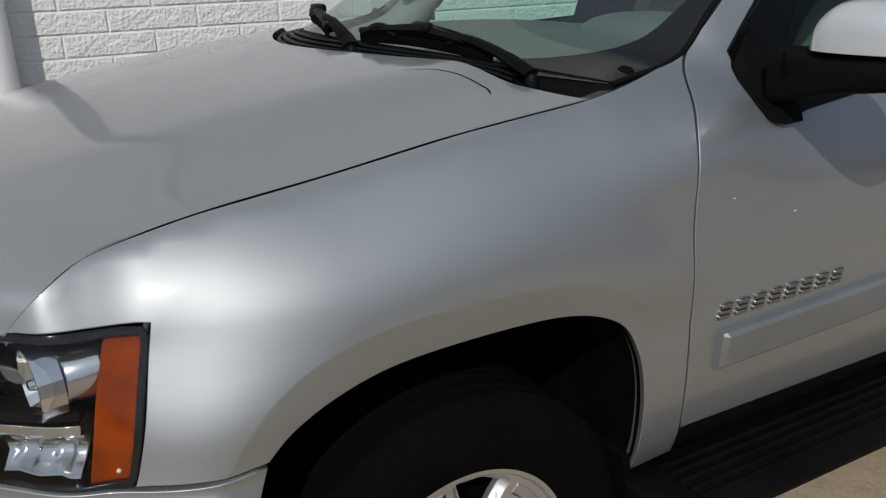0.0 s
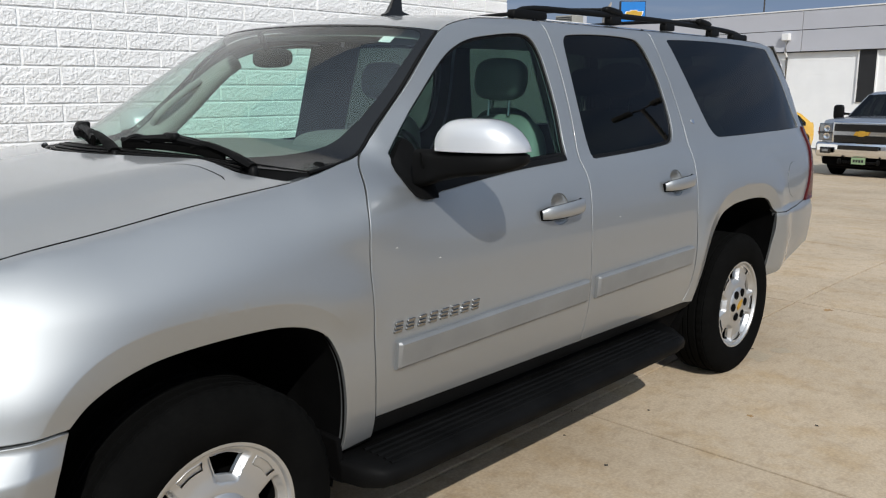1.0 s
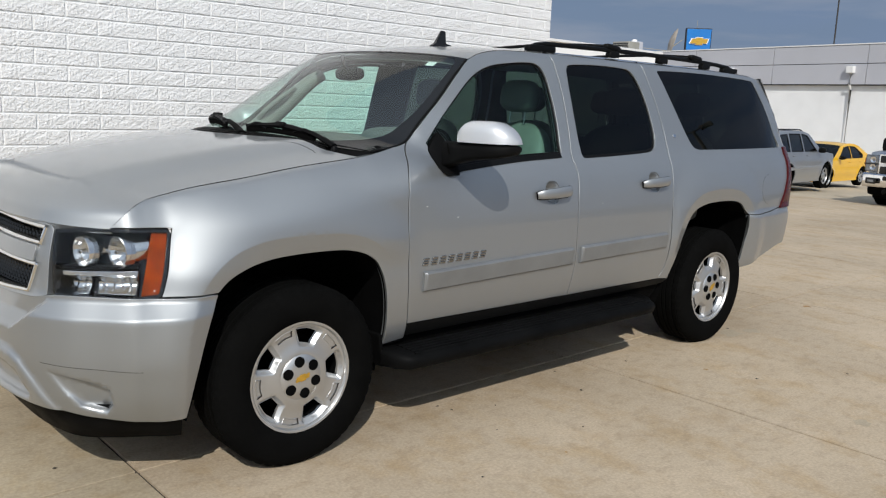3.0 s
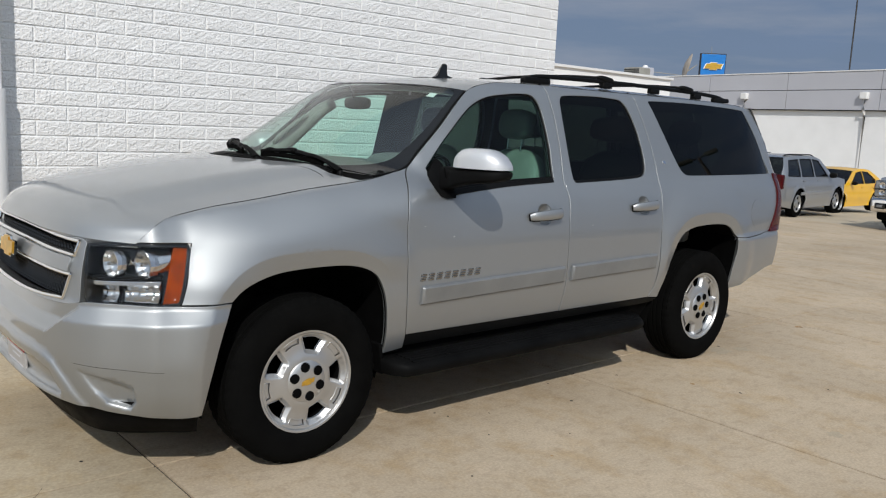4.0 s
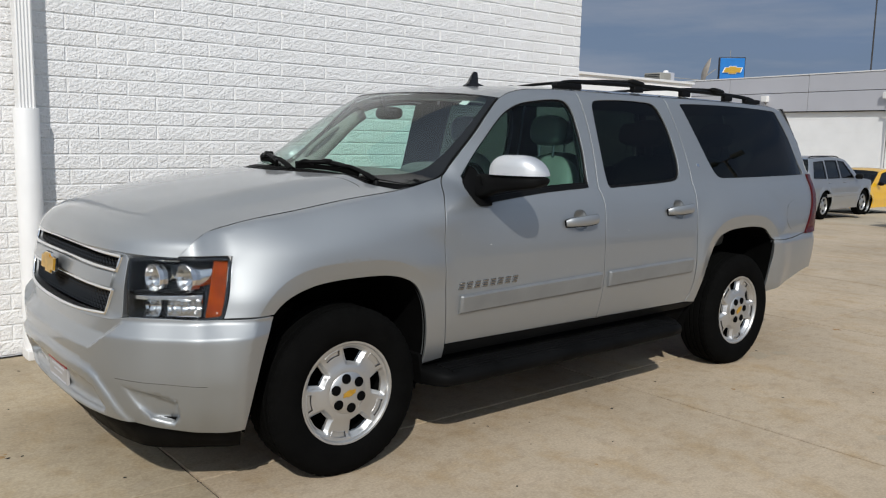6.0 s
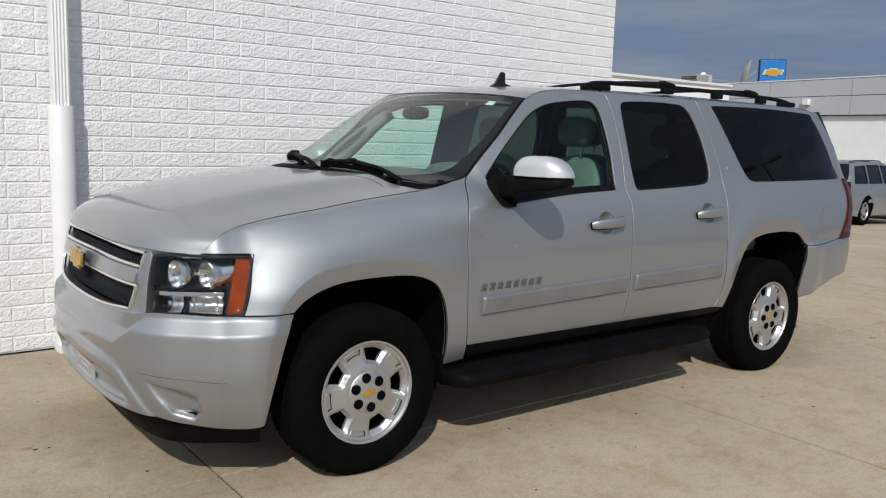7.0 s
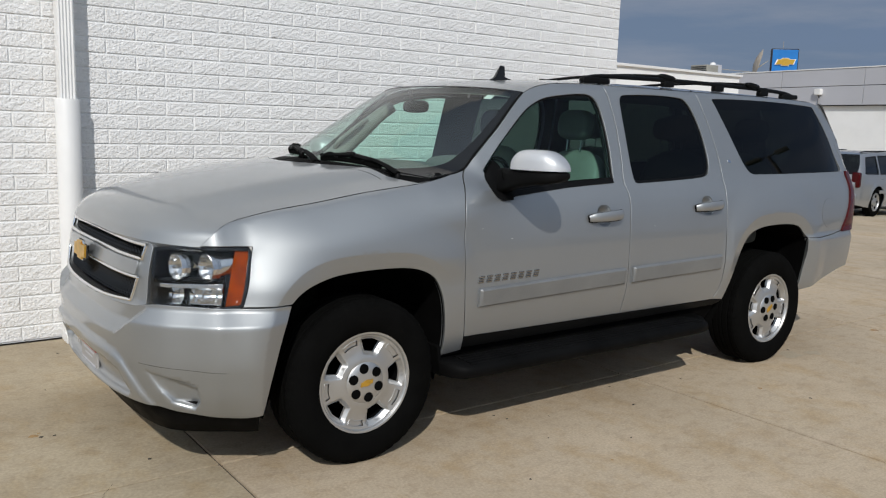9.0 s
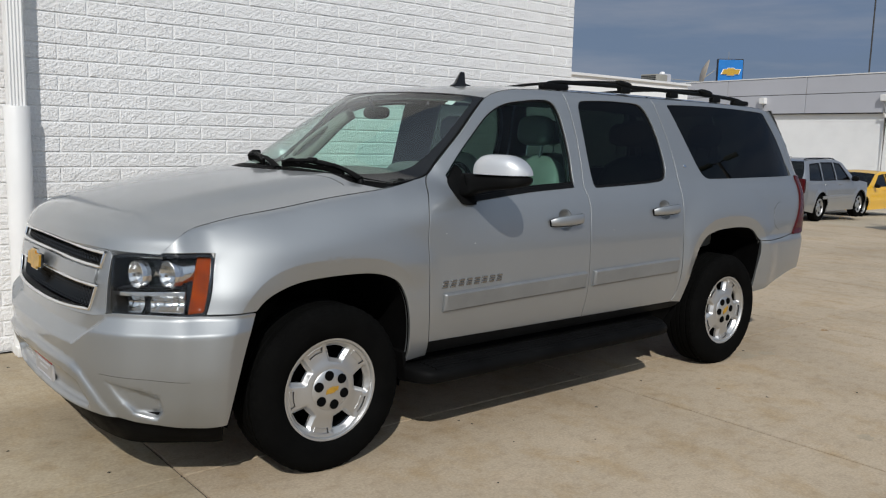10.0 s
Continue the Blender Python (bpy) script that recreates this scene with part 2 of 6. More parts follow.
PLATE_RED = surface("plate_red", (0.45, 0.03, 0.04), 0.45, 0, 0.06, 20)
PLATE_GREEN = surface("plate_green", (0.25, 0.36, 0.20), 0.45, 0, 0.06, 20)
POLE = surface("bronze_pole", (0.05, 0.045, 0.04), 0.5, 0.3, 0.1, 2.0)
# a lighter copy of the pole's bronze, with sunlight put into the colour
BRONZE_SUNLIT = surface("sunlit_bronze_paint", (0.24, 0.205, 0.165), 0.5, 0, 0.08, 2.0)

# ---- mesh tools ----
def mesh(name, verts, faces, smooth=True, normals=None):
    me = bpy.data.meshes.new(name)
    me.from_pydata([tuple(v) for v in verts], [], [tuple(f) for f in faces])
    me.validate()
    if smooth:
        me.polygons.foreach_set("use_smooth", [True] * len(me.polygons))
    if normals is not None:
        me.normals_split_custom_set_from_vertices([tuple(n) for n in normals])
    me.update()
    return me


def part(name, data, material, parent=None, label=""):
    """Links a mesh or bmesh as one object under a thing or a part."""
    if isinstance(data, bmesh.types.BMesh):
        me = bpy.data.meshes.new(name)
        data.to_mesh(me)
        data.free()
        data = me
    ob = new(name, data)
    if material:
        data.materials.clear()
        data.materials.append(material)
    if parent:
        ob.parent = parent
    if label:
        ob["label"] = label
    return ob


def thing(name, at, label, category, group="", turn=0.0):
    """An empty at the base of a thing that is made of parts."""
    ob = new(name)
    ob.matrix_basis = pose(*at, 0, 0, turn)
    return tagged(ob, label, category, group)


def shade(bm, angle=35):
    bm.normal_update()
    for f in bm.faces:
        f.smooth = True
    for e in bm.edges:
        e.smooth = len(e.link_faces) == 2 and e.calc_face_angle(0) < radians(angle)
    return bm


def box(size, at=(0, 0, 0), bevel=0.0, segments=2, turn=(0, 0, 0)):
    bm = bmesh.new()
    bmesh.ops.create_cube(bm, size=1)
    bmesh.ops.scale(bm, vec=size, verts=bm.verts)
    if bevel:
        bmesh.ops.bevel(bm, geom=bm.edges[:], offset=bevel, segments=segments, profile=0.5, affect="EDGES")
    bmesh.ops.transform(bm, matrix=pose(*at, *turn), verts=bm.verts)
    return shade(bm, 20)


def join(*bms):
    out = bmesh.new()
    for b in bms:
        me = bpy.data.meshes.new("join")
        b.to_mesh(me)
        b.free()
        out.from_mesh(me)
        bpy.data.meshes.remove(me)
    return out


def lathe(profile, segments=64, axis="y", at=(0, 0, 0), close=False):
    """Turns a profile of (radius, along) round an axis."""
    bm = bmesh.new()
    rings = []
    for k in range(segments):
        a = 2 * math.pi * k / segments
        c, s = math.cos(a), math.sin(a)
        ring = []
        for r, w in profile:
            v = {"y": (r * c, w, r * s), "z": (r * c, r * s, w), "x": (w, r * c, r * s)}[axis]
            ring.append(bm.verts.new((v[0] + at[0], v[1] + at[1], v[2] + at[2])))
        rings.append(ring)
    n = len(profile)
    for k in range(segments):
        a, b = rings[k], rings[(k + 1) % segments]
        for i in range(n if close else n - 1):
            bm.faces.new((a[i], a[(i + 1) % n], b[(i + 1) % n], b[i]))
    bmesh.ops.remove_doubles(bm, verts=bm.verts, dist=1e-5)
    bmesh.ops.recalc_face_normals(bm, faces=bm.faces)
    return shade(bm, 40)


def spline(points, per=8, closed=False):
    """Catmull-Rom through points of any dimension, tangents scaled to the chords."""
    P = [np.array(p, float) for p in points]
    if len(P) == 2 and not closed:
        return [P[0] + (P[1] - P[0]) * k / per for k in range(per + 1)]
    n, out = len(P), []
    for i in range(n if closed else n - 1):
        b, c = P[i], P[(i + 1) % n]
        a = P[i - 1] if (closed or i) else 2 * b - c
        d = P[(i + 2) % n] if (closed or i + 2 < n) else 2 * c - b
        l0, l1, l2 = (max(np.linalg.norm(v), 1e-9) for v in (b - a, c - b, d - c))
        m1, m2 = (c - a) / (l0 + l1) * l1, (d - b) / (l1 + l2) * l1
        for k in range(per):
            t = k / per
            out.append(b * (1 + 2 * t) * (1 - t) ** 2 + m1 * t * (1 - t) ** 2 + c * t * t * (3 - 2 * t) + m2 * t * t * (t - 1))
    if not closed:
        out.append(P[-1])
    return out


def tube(points, radius, sides=10, squash=1.0, up=(0, 0, 1), caps=True):
    """A tube along points; radius may be a list; squash flattens it across up."""
    P = [Vector(p) for p in points]
    R = radius if isinstance(radius, (list, tuple)) else [radius] * len(P)
    bm = bmesh.new()
    rings = []
    for i, p in enumerate(P):
        t = (P[min(i + 1, len(P) - 1)] - P[max(i - 1, 0)]).normalized()
        side = t.cross(Vector(up))
        side = side.normalized() if side.length > 1e-4 else Vector((1, 0, 0))
        high = side.cross(t).normalized()
        ring = [bm.verts.new(p + side * R[i] * math.cos(2 * math.pi * k / sides) + high * R[i] * squash * math.sin(2 * math.pi * k / sides)) for k in range(sides)]
        rings.append(ring)
    for a, b in zip(rings, rings[1:]):
        for k in range(sides):
            bm.faces.new((a[k], a[(k + 1) % sides], b[(k + 1) % sides], b[k]))
    if caps:
        bm.faces.new(rings[0][::-1])
        bm.faces.new(rings[-1])
    bmesh.ops.recalc_face_normals(bm, faces=bm.faces)
    return shade(bm, 50)


def blob(size, at=(0, 0, 0), power=3.0, rows=14, cols=20, turn=(0, 0, 0), warp=None):
    """A rounded block (superellipsoid)."""
    bm = bmesh.new()
    f = lambda c: math.copysign(abs(c) ** (2 / power), c)
    grid = []
    for i in range(rows + 1):
        a = -math.pi / 2 + math.pi * i / rows
        row = []
        for j in range(cols):
            b = 2 * math.pi * j / cols
            p = Vector((f(math.cos(a)) * f(math.cos(b)) * size[0] / 2, f(math.cos(a)) * f(math.sin(b)) * size[1] / 2, f(math.sin(a)) * size[2] / 2))
            if warp:
                p = Vector(warp(p))
            row.append(bm.verts.new(p))
        grid.append(row)
    for a, b in zip(grid, grid[1:]):
        for j in range(cols):
            bm.faces.new((a[j], a[(j + 1) % cols], b[(j + 1) % cols], b[j]))
    bmesh.ops.remove_doubles(bm, verts=bm.verts, dist=1e-5)
    bmesh.ops.recalc_face_normals(bm, faces=bm.faces)
    bmesh.ops.transform(bm, matrix=pose(*at, *turn), verts=bm.verts)
    return shade(bm, 60)


def loft(sections, way, power=3.0, dome=False, n=28):
    """A closed form through upright sections (x, y, half depth, top, foot) strung along a level way; dome: flat below."""
    side = Vector((way[1], -way[0], 0)).normalized()
    f = lambda c: math.copysign(abs(c) ** (2 / power), c)
    dense = spline(sections, 4)
    bm = bmesh.new()
    rings = []
    for x, y, deep_, top, foot in dense:
        ring = []
        for k in range(n):
            a = 2 * math.pi * k / n
            u, v = f(math.cos(a)), f(math.sin(a))
            z = foot + max(v, 0) * (top - foot) if dome else (top + foot) / 2 + v * (top - foot) / 2
            ring.append(bm.verts.new(Vector((x, y, z)) + side * u * deep_))
        rings.append(ring)
    for a, b in zip(rings, rings[1:]):
        for k in range(n):
            bm.faces.new((a[k], a[(k + 1) % n], b[(k + 1) % n], b[k]))
    bm.faces.new(rings[0][::-1])
    bm.faces.new(rings[-1])
    bmesh.ops.recalc_face_normals(bm, faces=bm.faces)
    return shade(bm, 50)


def outline(*segments, step=0.03):
    """A closed loop from splined segments that join at corners, resampled to even steps."""
    loop = []
    for seg in segments:
        pts = np.array(spline(seg, 12))
        d = np.concatenate([[0], np.cumsum(np.linalg.norm(np.diff(pts, axis=0), axis=1))])
        n = max(int(round(d[-1] / step)), 1)
        for k in range(n):
            loop.append((np.interp(d[-1] * k / n, d, pts[:, 0]), np.interp(d[-1] * k / n, d, pts[:, 1])))
    keep = [p for i, p in enumerate(loop) if math.dist(p, loop[i - 1]) > step * 0.2]
    return np.array(keep)


def inside(loop, P):
    """Which of the points P lie inside a closed loop."""
    x, y = P[:, 0], P[:, 1]
    hit = np.zeros(len(P), bool)
    for a, b in zip(loop, np.roll(loop, -1, axis=0)):
        if a[1] != b[1]:
            hit ^= ((a[1] > y) != (b[1] > y)) & (x < (b[0] - a[0]) * (y - a[1]) / (b[1] - a[1]) + a[0])
    return hit


def gap_to(loop, P):
    """The distance of points P from a closed loop."""
    best = np.full(len(P), 9.0)
    for a, b in zip(loop, np.roll(loop, -1, axis=0)):
        d = b - a
        t = np.clip(((P - a) @ d) / max(d @ d, 1e-12), 0, 1)
        best = np.minimum(best, np.linalg.norm(P - a - t[:, None] * d, axis=1))
    return best


def shrink(loop, by):
    """The loop moved inwards."""
    area = 0.5 * np.sum(loop[:, 0] * np.roll(loop[:, 1], -1) - np.roll(loop[:, 0], -1) * loop[:, 1])
    t = np.roll(loop, -1, axis=0) - np.roll(loop, 1, axis=0)
    t /= np.maximum(np.linalg.norm(t, axis=1), 1e-9)[:, None]
    return loop + np.stack([-t[:, 1], t[:, 0]], 1) * by * (1 if area > 0 else -1)


def panel(name, loop, fn, holes=(), step=0.04, inset=0.0, lip=0.012, mirror=False, flip=False, creases=()):
    """A sheet over a region of a surface fn(a, b, out) with turned-in edges, for one side of a car or its mirror image."""
    from mathutils.geometry import delaunay_2d_cdt
    loops = [shrink(loop, inset) if inset else loop] + [np.array(h) for h in holes]
    lo, hi = loop.min(0), loop.max(0)
    ga, gb = np.meshgrid(np.arange(lo[0] + step / 3, hi[0], step), np.arange(lo[1] + step / 3, hi[1], step))
    ga[::2] += step * 0.5
    P = np.stack([ga.ravel(), gb.ravel()], 1)
    ok = inside(loops[0], P)
    for h in loops[1:]:
        ok &= ~inside(h, P)
    for l in loops:
        ok &= gap_to(l, P) > step * 0.45
    P = P[ok]
    pts, edges = [], []
    for l in loops:
        k = len(pts)
        pts += [tuple(p) for p in l]
        edges += [(k + i, k + (i + 1) % len(l)) for i in range(len(l))]
    for line in creases:
        line = np.array(line)
        line = line[inside(loops[0], line) & (np.min([gap_to(l, line) for l in loops], 0) > .008)]
        if len(line) > 2:
            near = np.min(np.linalg.norm(P[:, None] - line[None], axis=2), axis=1)
            P = P[near > step * .5]
            pts += [tuple(p) for p in line]
    pts += [tuple(p) for p in P]
    v2, _, tri, _, _, _ = delaunay_2d_cdt([Vector(p) for p in pts], edges, [], 0, 1e-6)
    V = np.array([tuple(v) for v in v2])
    T = np.array([t for t in tri if len(t) == 3])
    c = V[T].mean(1)
    keep = inside(loops[0], c)
    for h in loops[1:]:
        keep &= ~inside(h, c)
    T = T[keep]
    e = 0.003
    A, B = V[:, 0], V[:, 1]
    pos = fn(A, B, 0.0)
    nrm = np.cross(fn(A + e, B, 0.0) - fn(A - e, B, 0.0), fn(A, B + e, 0.0) - fn(A, B - e, 0.0))
    nrm /= np.maximum(np.linalg.norm(nrm, axis=1), 1e-9)[:, None]
    if flip:
        nrm = -nrm
    back = fn(A, B, -lip) if lip else pos
    verts, normals, faces = list(pos), list(nrm), []
    p0, p1, p2 = pos[T[:, 0]], pos[T[:, 1]], pos[T[:, 2]]
    fnrm = np.cross(p1 - p0, p2 - p0)
    wrong = (fnrm * nrm[T[:, 0]]).sum(1) < 0
    T[wrong] = T[wrong][:, ::-1]
    faces += [tuple(t) for t in T]
    if lip:
        # boundary edges of the kept triangles, in their face's order
        seen = {}
        for t in T:
            for i in range(3):
                seen[(t[i], t[(i + 1) % 3])] = 1
        rim = [(a, b) for a, b in seen if (b, a) not in seen]
        away = {}
        for a, b in rim:
            n = np.cross(pos[b] - pos[a], nrm[a])
            n /= max(np.linalg.norm(n), 1e-9)
            for v in (a, b):
                away[v] = away.get(v, 0) + n
        r = min(.0024, lip * .2)
        step_of = {}
        for v, n in away.items():
            n = n / max(np.linalg.norm(n), 1e-9)
            step_of[v] = len(verts)
            verts += [pos[v], pos[v] + n * r * .7 - nrm[v] * r * .3, pos[v] + n * r - nrm[v] * r, back[v] + n * r]
            normals += [nrm[v], nrm[v] + n, n, n]
        for a, b in rim:
            i, j = step_of[a], step_of[b]
            faces += [(j + q, i + q, i + q + 1, j + q + 1) for q in range(3)]
    verts, normals = np.array(verts), np.array(normals)
    normals /= np.maximum(np.linalg.norm(normals, axis=1), 1e-9)[:, None]
    if mirror:
        verts[:, 1] *= -1
        normals[:, 1] *= -1
        faces = [f[::-1] for f in faces]
    return mesh(name, verts, faces, True, normals)


def sheet(name, grid, flip=False):
    """A smooth sheet through a grid of points (rows of points)."""
    r, c = len(grid), len(grid[0])
    verts = [p for row in grid for p in row]
    faces = [(i * c + j, i * c + j + 1, (i + 1) * c + j + 1, (i + 1) * c + j) for i in range(r - 1) for j in range(c - 1)]
    return mesh(name, verts, [f[::-1] for f in faces] if flip else faces)

# ---- the shape of the big car's body ----
def smooth_table(xs, ys):
    """A monotone cubic through a table, for arrays."""
    xs, ys = np.array(xs, float), np.array(ys, float)
    h = np.diff(xs)
    d = np.diff(ys) / h
    m = np.zeros(len(xs))
    m[0], m[-1] = d[0], d[-1]
    for i in range(1, len(xs) - 1):
        if d[i - 1] * d[i] > 0:
            w1, w2 = 2 * h[i] + h[i - 1], h[i] + 2 * h[i - 1]
            m[i] = (w1 + w2) / (w1 / d[i - 1] + w2 / d[i])

    def f(x):
        x = np.clip(np.asarray(x, float), xs[0], xs[-1])
        i = np.clip(np.searchsorted(xs, x) - 1, 0, len(xs) - 2)
        t = (x - xs[i]) / h[i]
        return ys[i] * (1 + 2 * t) * (1 - t) ** 2 + m[i] * h[i] * t * (1 - t) ** 2 + ys[i + 1] * t * t * (3 - 2 * t) + m[i + 1] * h[i] * t * t * (t - 1)
    return f


def ease(a, b, x):
    t = np.clip((np.asarray(x, float) - a) / (b - a), 0, 1)
    return t * t * (3 - 2 * t)


# the outline from above, from the middle of the nose round the left side to the middle of the tail
PLAN = [(-.985, 0), (-.984, -.15), (-.978, -.32), (-.960, -.48), (-.918, -.63), (-.86, -.715), (-.765, -.79), (-.65, -.88), (-.5, -.94), (-.3, -.972), (0, -.985),
        (.5, -.985), (1.2, -.985), (2, -.985), (2.8, -.985), (3.4, -.982), (3.9, -.972), (4.22, -.955), (4.42, -.915), (4.54, -.825), (4.595, -.65), (4.62, -.3), (4.63, 0)]
PC = np.array(spline([(PLAN[1][0], -PLAN[1][1])] + PLAN + [(PLAN[-2][0], -PLAN[-2][1])], 160)[160:-160])
PS = np.concatenate([[0], np.cumsum(np.linalg.norm(np.diff(PC, axis=0), axis=1))])
half = len(PC) * 2 // 3
PS = PS + 0.5 - np.interp(0.5, PC[:half, 0], PS[:half])
S_NOSE, S_TAIL = PS[0], PS[-1]
SIDE = smooth_table([.28, .42, .5, .6, .7, .8, .95, 1.08, 1.18, 1.25, 1.30, 1.36, 1.5, 1.65, 1.80, 1.845, 1.875, 1.89],
                    [-.11, -.07, -.04, -.02, -.006, 0, 0, -.009, -.03, -.06, -.09, -.118, -.168, -.22, -.277, -.302, -.345, -.42])
FRONT = smooth_table([.28, .34, .42, .50, .56, .60, .68, .732, .738, .744, .76, .78, .795, .80, .81, .82, .86, .95, 1.06, 1.2],
                     [-.05, -.012, .02, .038, .049, .0525, .0555, .0565, .0545, .0500, .0374, .0217, .0100, .0060, .002, .0, -.005, -.012, -.035, -.09])
SEAM_S = [-.80, -.742, -.669, -.564, -.422, -.188, .062, .375, .553, .72]
SEAM_Z = smooth_table(SEAM_S, [1.064, 1.12, 1.158, 1.180, 1.206, 1.237, 1.276, 1.314, 1.345, 1.382])
SEAM_IN = smooth_table(SEAM_S, [.02, .03, .058, .085, .115, .138, .135, .13, .165, .215])
CORNER = smooth_table([-1.2, -.98, -.86, -.72, -.60, -.38, -.10, .30], [.014, .022, .048, .064, .042, .036, .010, .0])
FLARE = .070
TAIL_OUT = smooth_table([.45, .70, .90, 1.02, 1.16, 1.25, 1.34, 1.53, 1.68, 1.82, 1.90], [-.10, -.045, -.010, .012, .042, .066, .092, .076, .034, -.012, -.02])
ARCHES = ((0.02, .468, .928), (3.285, .47, .982))


def arch_gap(x, z, cx, w, top):
    u, v = np.abs(x - cx) / w, np.maximum(z - .40, 0) / (top - .40)
    return ((u ** 3 + v ** 3) ** (1 / 3) - 1) * w


def bulge(s, z):
    """How far the skin stands out from the outline at a height."""
    fr = 1 - ease(-.62, -.22, s)
    rear = ease(4.60, 5.05, s)
    o = SIDE(z) * (1 - fr) * (1 - .55 * rear * ease(1.2, 1.5, z)) + FRONT(z) * fr
    fend = 1 - ease(.50, .98 - .18 * ease(1.22, 1.36, z), s)
    q = np.clip(1 - (SEAM_Z(s) - z) / .22, 0, 1.1)
    low = lambda top, k: np.where(z < top - k, z, top - k * np.exp(-np.maximum(z - top + k, 0) / k))
    side = SIDE(low(1.08, .12)) * (1 - fr) + FRONT(low(1.06, .12)) * fr - SEAM_IN(s) * q ** 2.3
    side = side - .016 * np.clip((q - .90) / .10, 0, 1.3) ** 1.6 * (1 - ease(.15, .5, s)) * ease(-.78, -.55, s)
    o = side * fend + o * (1 - fend)
    o = o - .07 * ease(1.24, 1.36, z) * (1 - ease(.6, 1.3, s)) * (1 - ease(1.5, 1.75, z)) * (1 - fend)
    for cx, w, top in ARCHES:
        d = arch_gap(s, z, cx, w, top)
        fade = (1 - ease(.26, .46, s - cx) * (1 - ease(.80, .97, z))) if cx < 1 else ease(-.62, -.50, s - cx) * (1 - .6 * (1 - ease(.55, .80, z)) * (s < cx))
        o = o + .025 * fade * np.where(d < FLARE, np.clip(d / FLARE, -.4, 1), 1 - ease(FLARE, FLARE + .17, d))
    # a soft rub line low on the doors and the rear bumper's shelf
    o = o + .02 * ease(3.6, 3.75, s) * (1 - ease(.86, .90, z)) * ease(.40, .55, z)
    return o


def skin(s, z, out=0.0):
    """Points of the left body side; s runs round the outline and equals x beside the doors."""
    s, z = np.asarray(s, float), np.asarray(z, float)
    at = lambda k, v: np.interp(v, PS, PC[:, k])
    tx, ty = at(0, s + .01) - at(0, s - .01), at(1, s + .01) - at(1, s - .01)
    n = np.maximum(np.hypot(tx, ty), 1e-9)
    o = bulge(s, z) + out
    x, y = at(0, s) + ty / n * o, at(1, s) - tx / n * o
    # the wings stand a little wider round the lamps
    y = y - CORNER(x) * np.clip(-y / .6, 0, 1) * (1 - .9 * ease(.86, 1.04, z) * ease(-.68, -.52, x))
    # the rear corner stands out at the belt and draws in below
    x = x + TAIL_OUT(z) * ease(4.35, 4.50, s)
    return np.stack([x, y, z + 0 * s], -1)


def crease(k):
    """The line where a wheel arch's lip breaks away from the panel above."""
    cx, w, top = ARCHES[k]
    g = 1 + FLARE / w
    t = np.linspace(0, math.pi, 110)
    lines = []
    for e in (-.003, .003):
        c, s_ = np.cos(t), np.sin(t)
        lines.append(np.stack([cx + (w * g + e) * np.sign(c) * np.abs(c) ** (2 / 3), .40 + ((top - .40) * g + e) * np.abs(s_) ** (2 / 3)], 1))
    return lines


def nose(a, z, out=0.0):
    """The front from corner to corner; a is the way along it from its middle, left negative."""
    p = skin(S_NOSE + np.maximum(np.abs(a), 1e-6), z, out)
    p[..., 1] = np.where(np.asarray(a) > 0, -p[..., 1], p[..., 1])
    return p


def region(loop, soft):
    """A soft mask of a polygon."""
    loop = np.array(loop)

    def f(a, z):
        P = np.stack([np.ravel(a), np.ravel(z)], 1)
        d = gap_to(loop, P) * np.where(inside(loop, P), 1, -1)
        return ease(-soft, soft, d).reshape(np.shape(a))
    return f


POCKET_AT = np.array([(.687, .528), (.784, .500), (.875, .472), (.883, .406), (.859, .375), (.781, .395), (.728, .457)])
POCKET = region(POCKET_AT, .011)
FRAME_AT = np.array([(-.1, .600), (.42, .592), (.513, .576), (.56, .553), (.619, .482), (.69, .372), (.70, .28), (-.1, .28)])
FRAME = region(FRAME_AT, .015)
FRAME_IN_AT = np.array([(-.1, .530), (.42, .522), (.49, .508), (.53, .492), (.578, .418), (.555, .398), (-.1, .395)])
FRAME_IN = region(FRAME_IN_AT, .014)


def bumper_skin(a, z, out=0.0):
    """The front bumper with its lowered middle, lower frame and side pockets."""
    b = np.abs(a)
    cut = .564 + (z - .699) * .947
    low = .075 * (1 - ease(cut - .028, cut + .028, b)) * ease(.61, .68, z) * (1 - ease(.785, .812, z))
    p = nose(a, z, 0.0)
    shift = FRONT(np.minimum(z + low, .80)) - FRONT(z)
    shift = shift + .018 * FRAME(b, z) - .045 * FRAME_IN(b, z) - .042 * POCKET(b, z) * ease(.66, .87, b) - .006 * POCKET(b, z)
    q = nose(a, z, 0.01) - p
    return p + q / 0.01 * (shift + out)[..., None]


# seams between the panels, as (along, height)
SEAM_A = [(.598, .53), (.579, .70), (.569, .834), (.564, .964), (.564, 1.10), (.582, 1.225), (.636, 1.312), (.69, 1.372)]
SEAM_B = [(1.81, 1.868), (1.822, 1.79), (1.836, 1.622), (1.826, 1.421), (1.80, 1.29), (1.806, 1.225), (1.787, 1.06), (1.785, .86), (1.786, .69), (1.77, .521)]
SEAM_C = [(2.69, 1.868), (2.705, 1.784), (2.75, 1.6), (2.775, 1.40), (2.755, 1.27), (2.732, 1.17), (2.718, .97), (2.718, .746), (2.708, .591), (2.667, .515)]
PILLAR = [(.69, 1.372), (.786, 1.458), (.911, 1.572), (1.05, 1.715), (1.17, 1.803), (1.34, 1.848), (1.55, 1.863), (1.81, 1.868)]
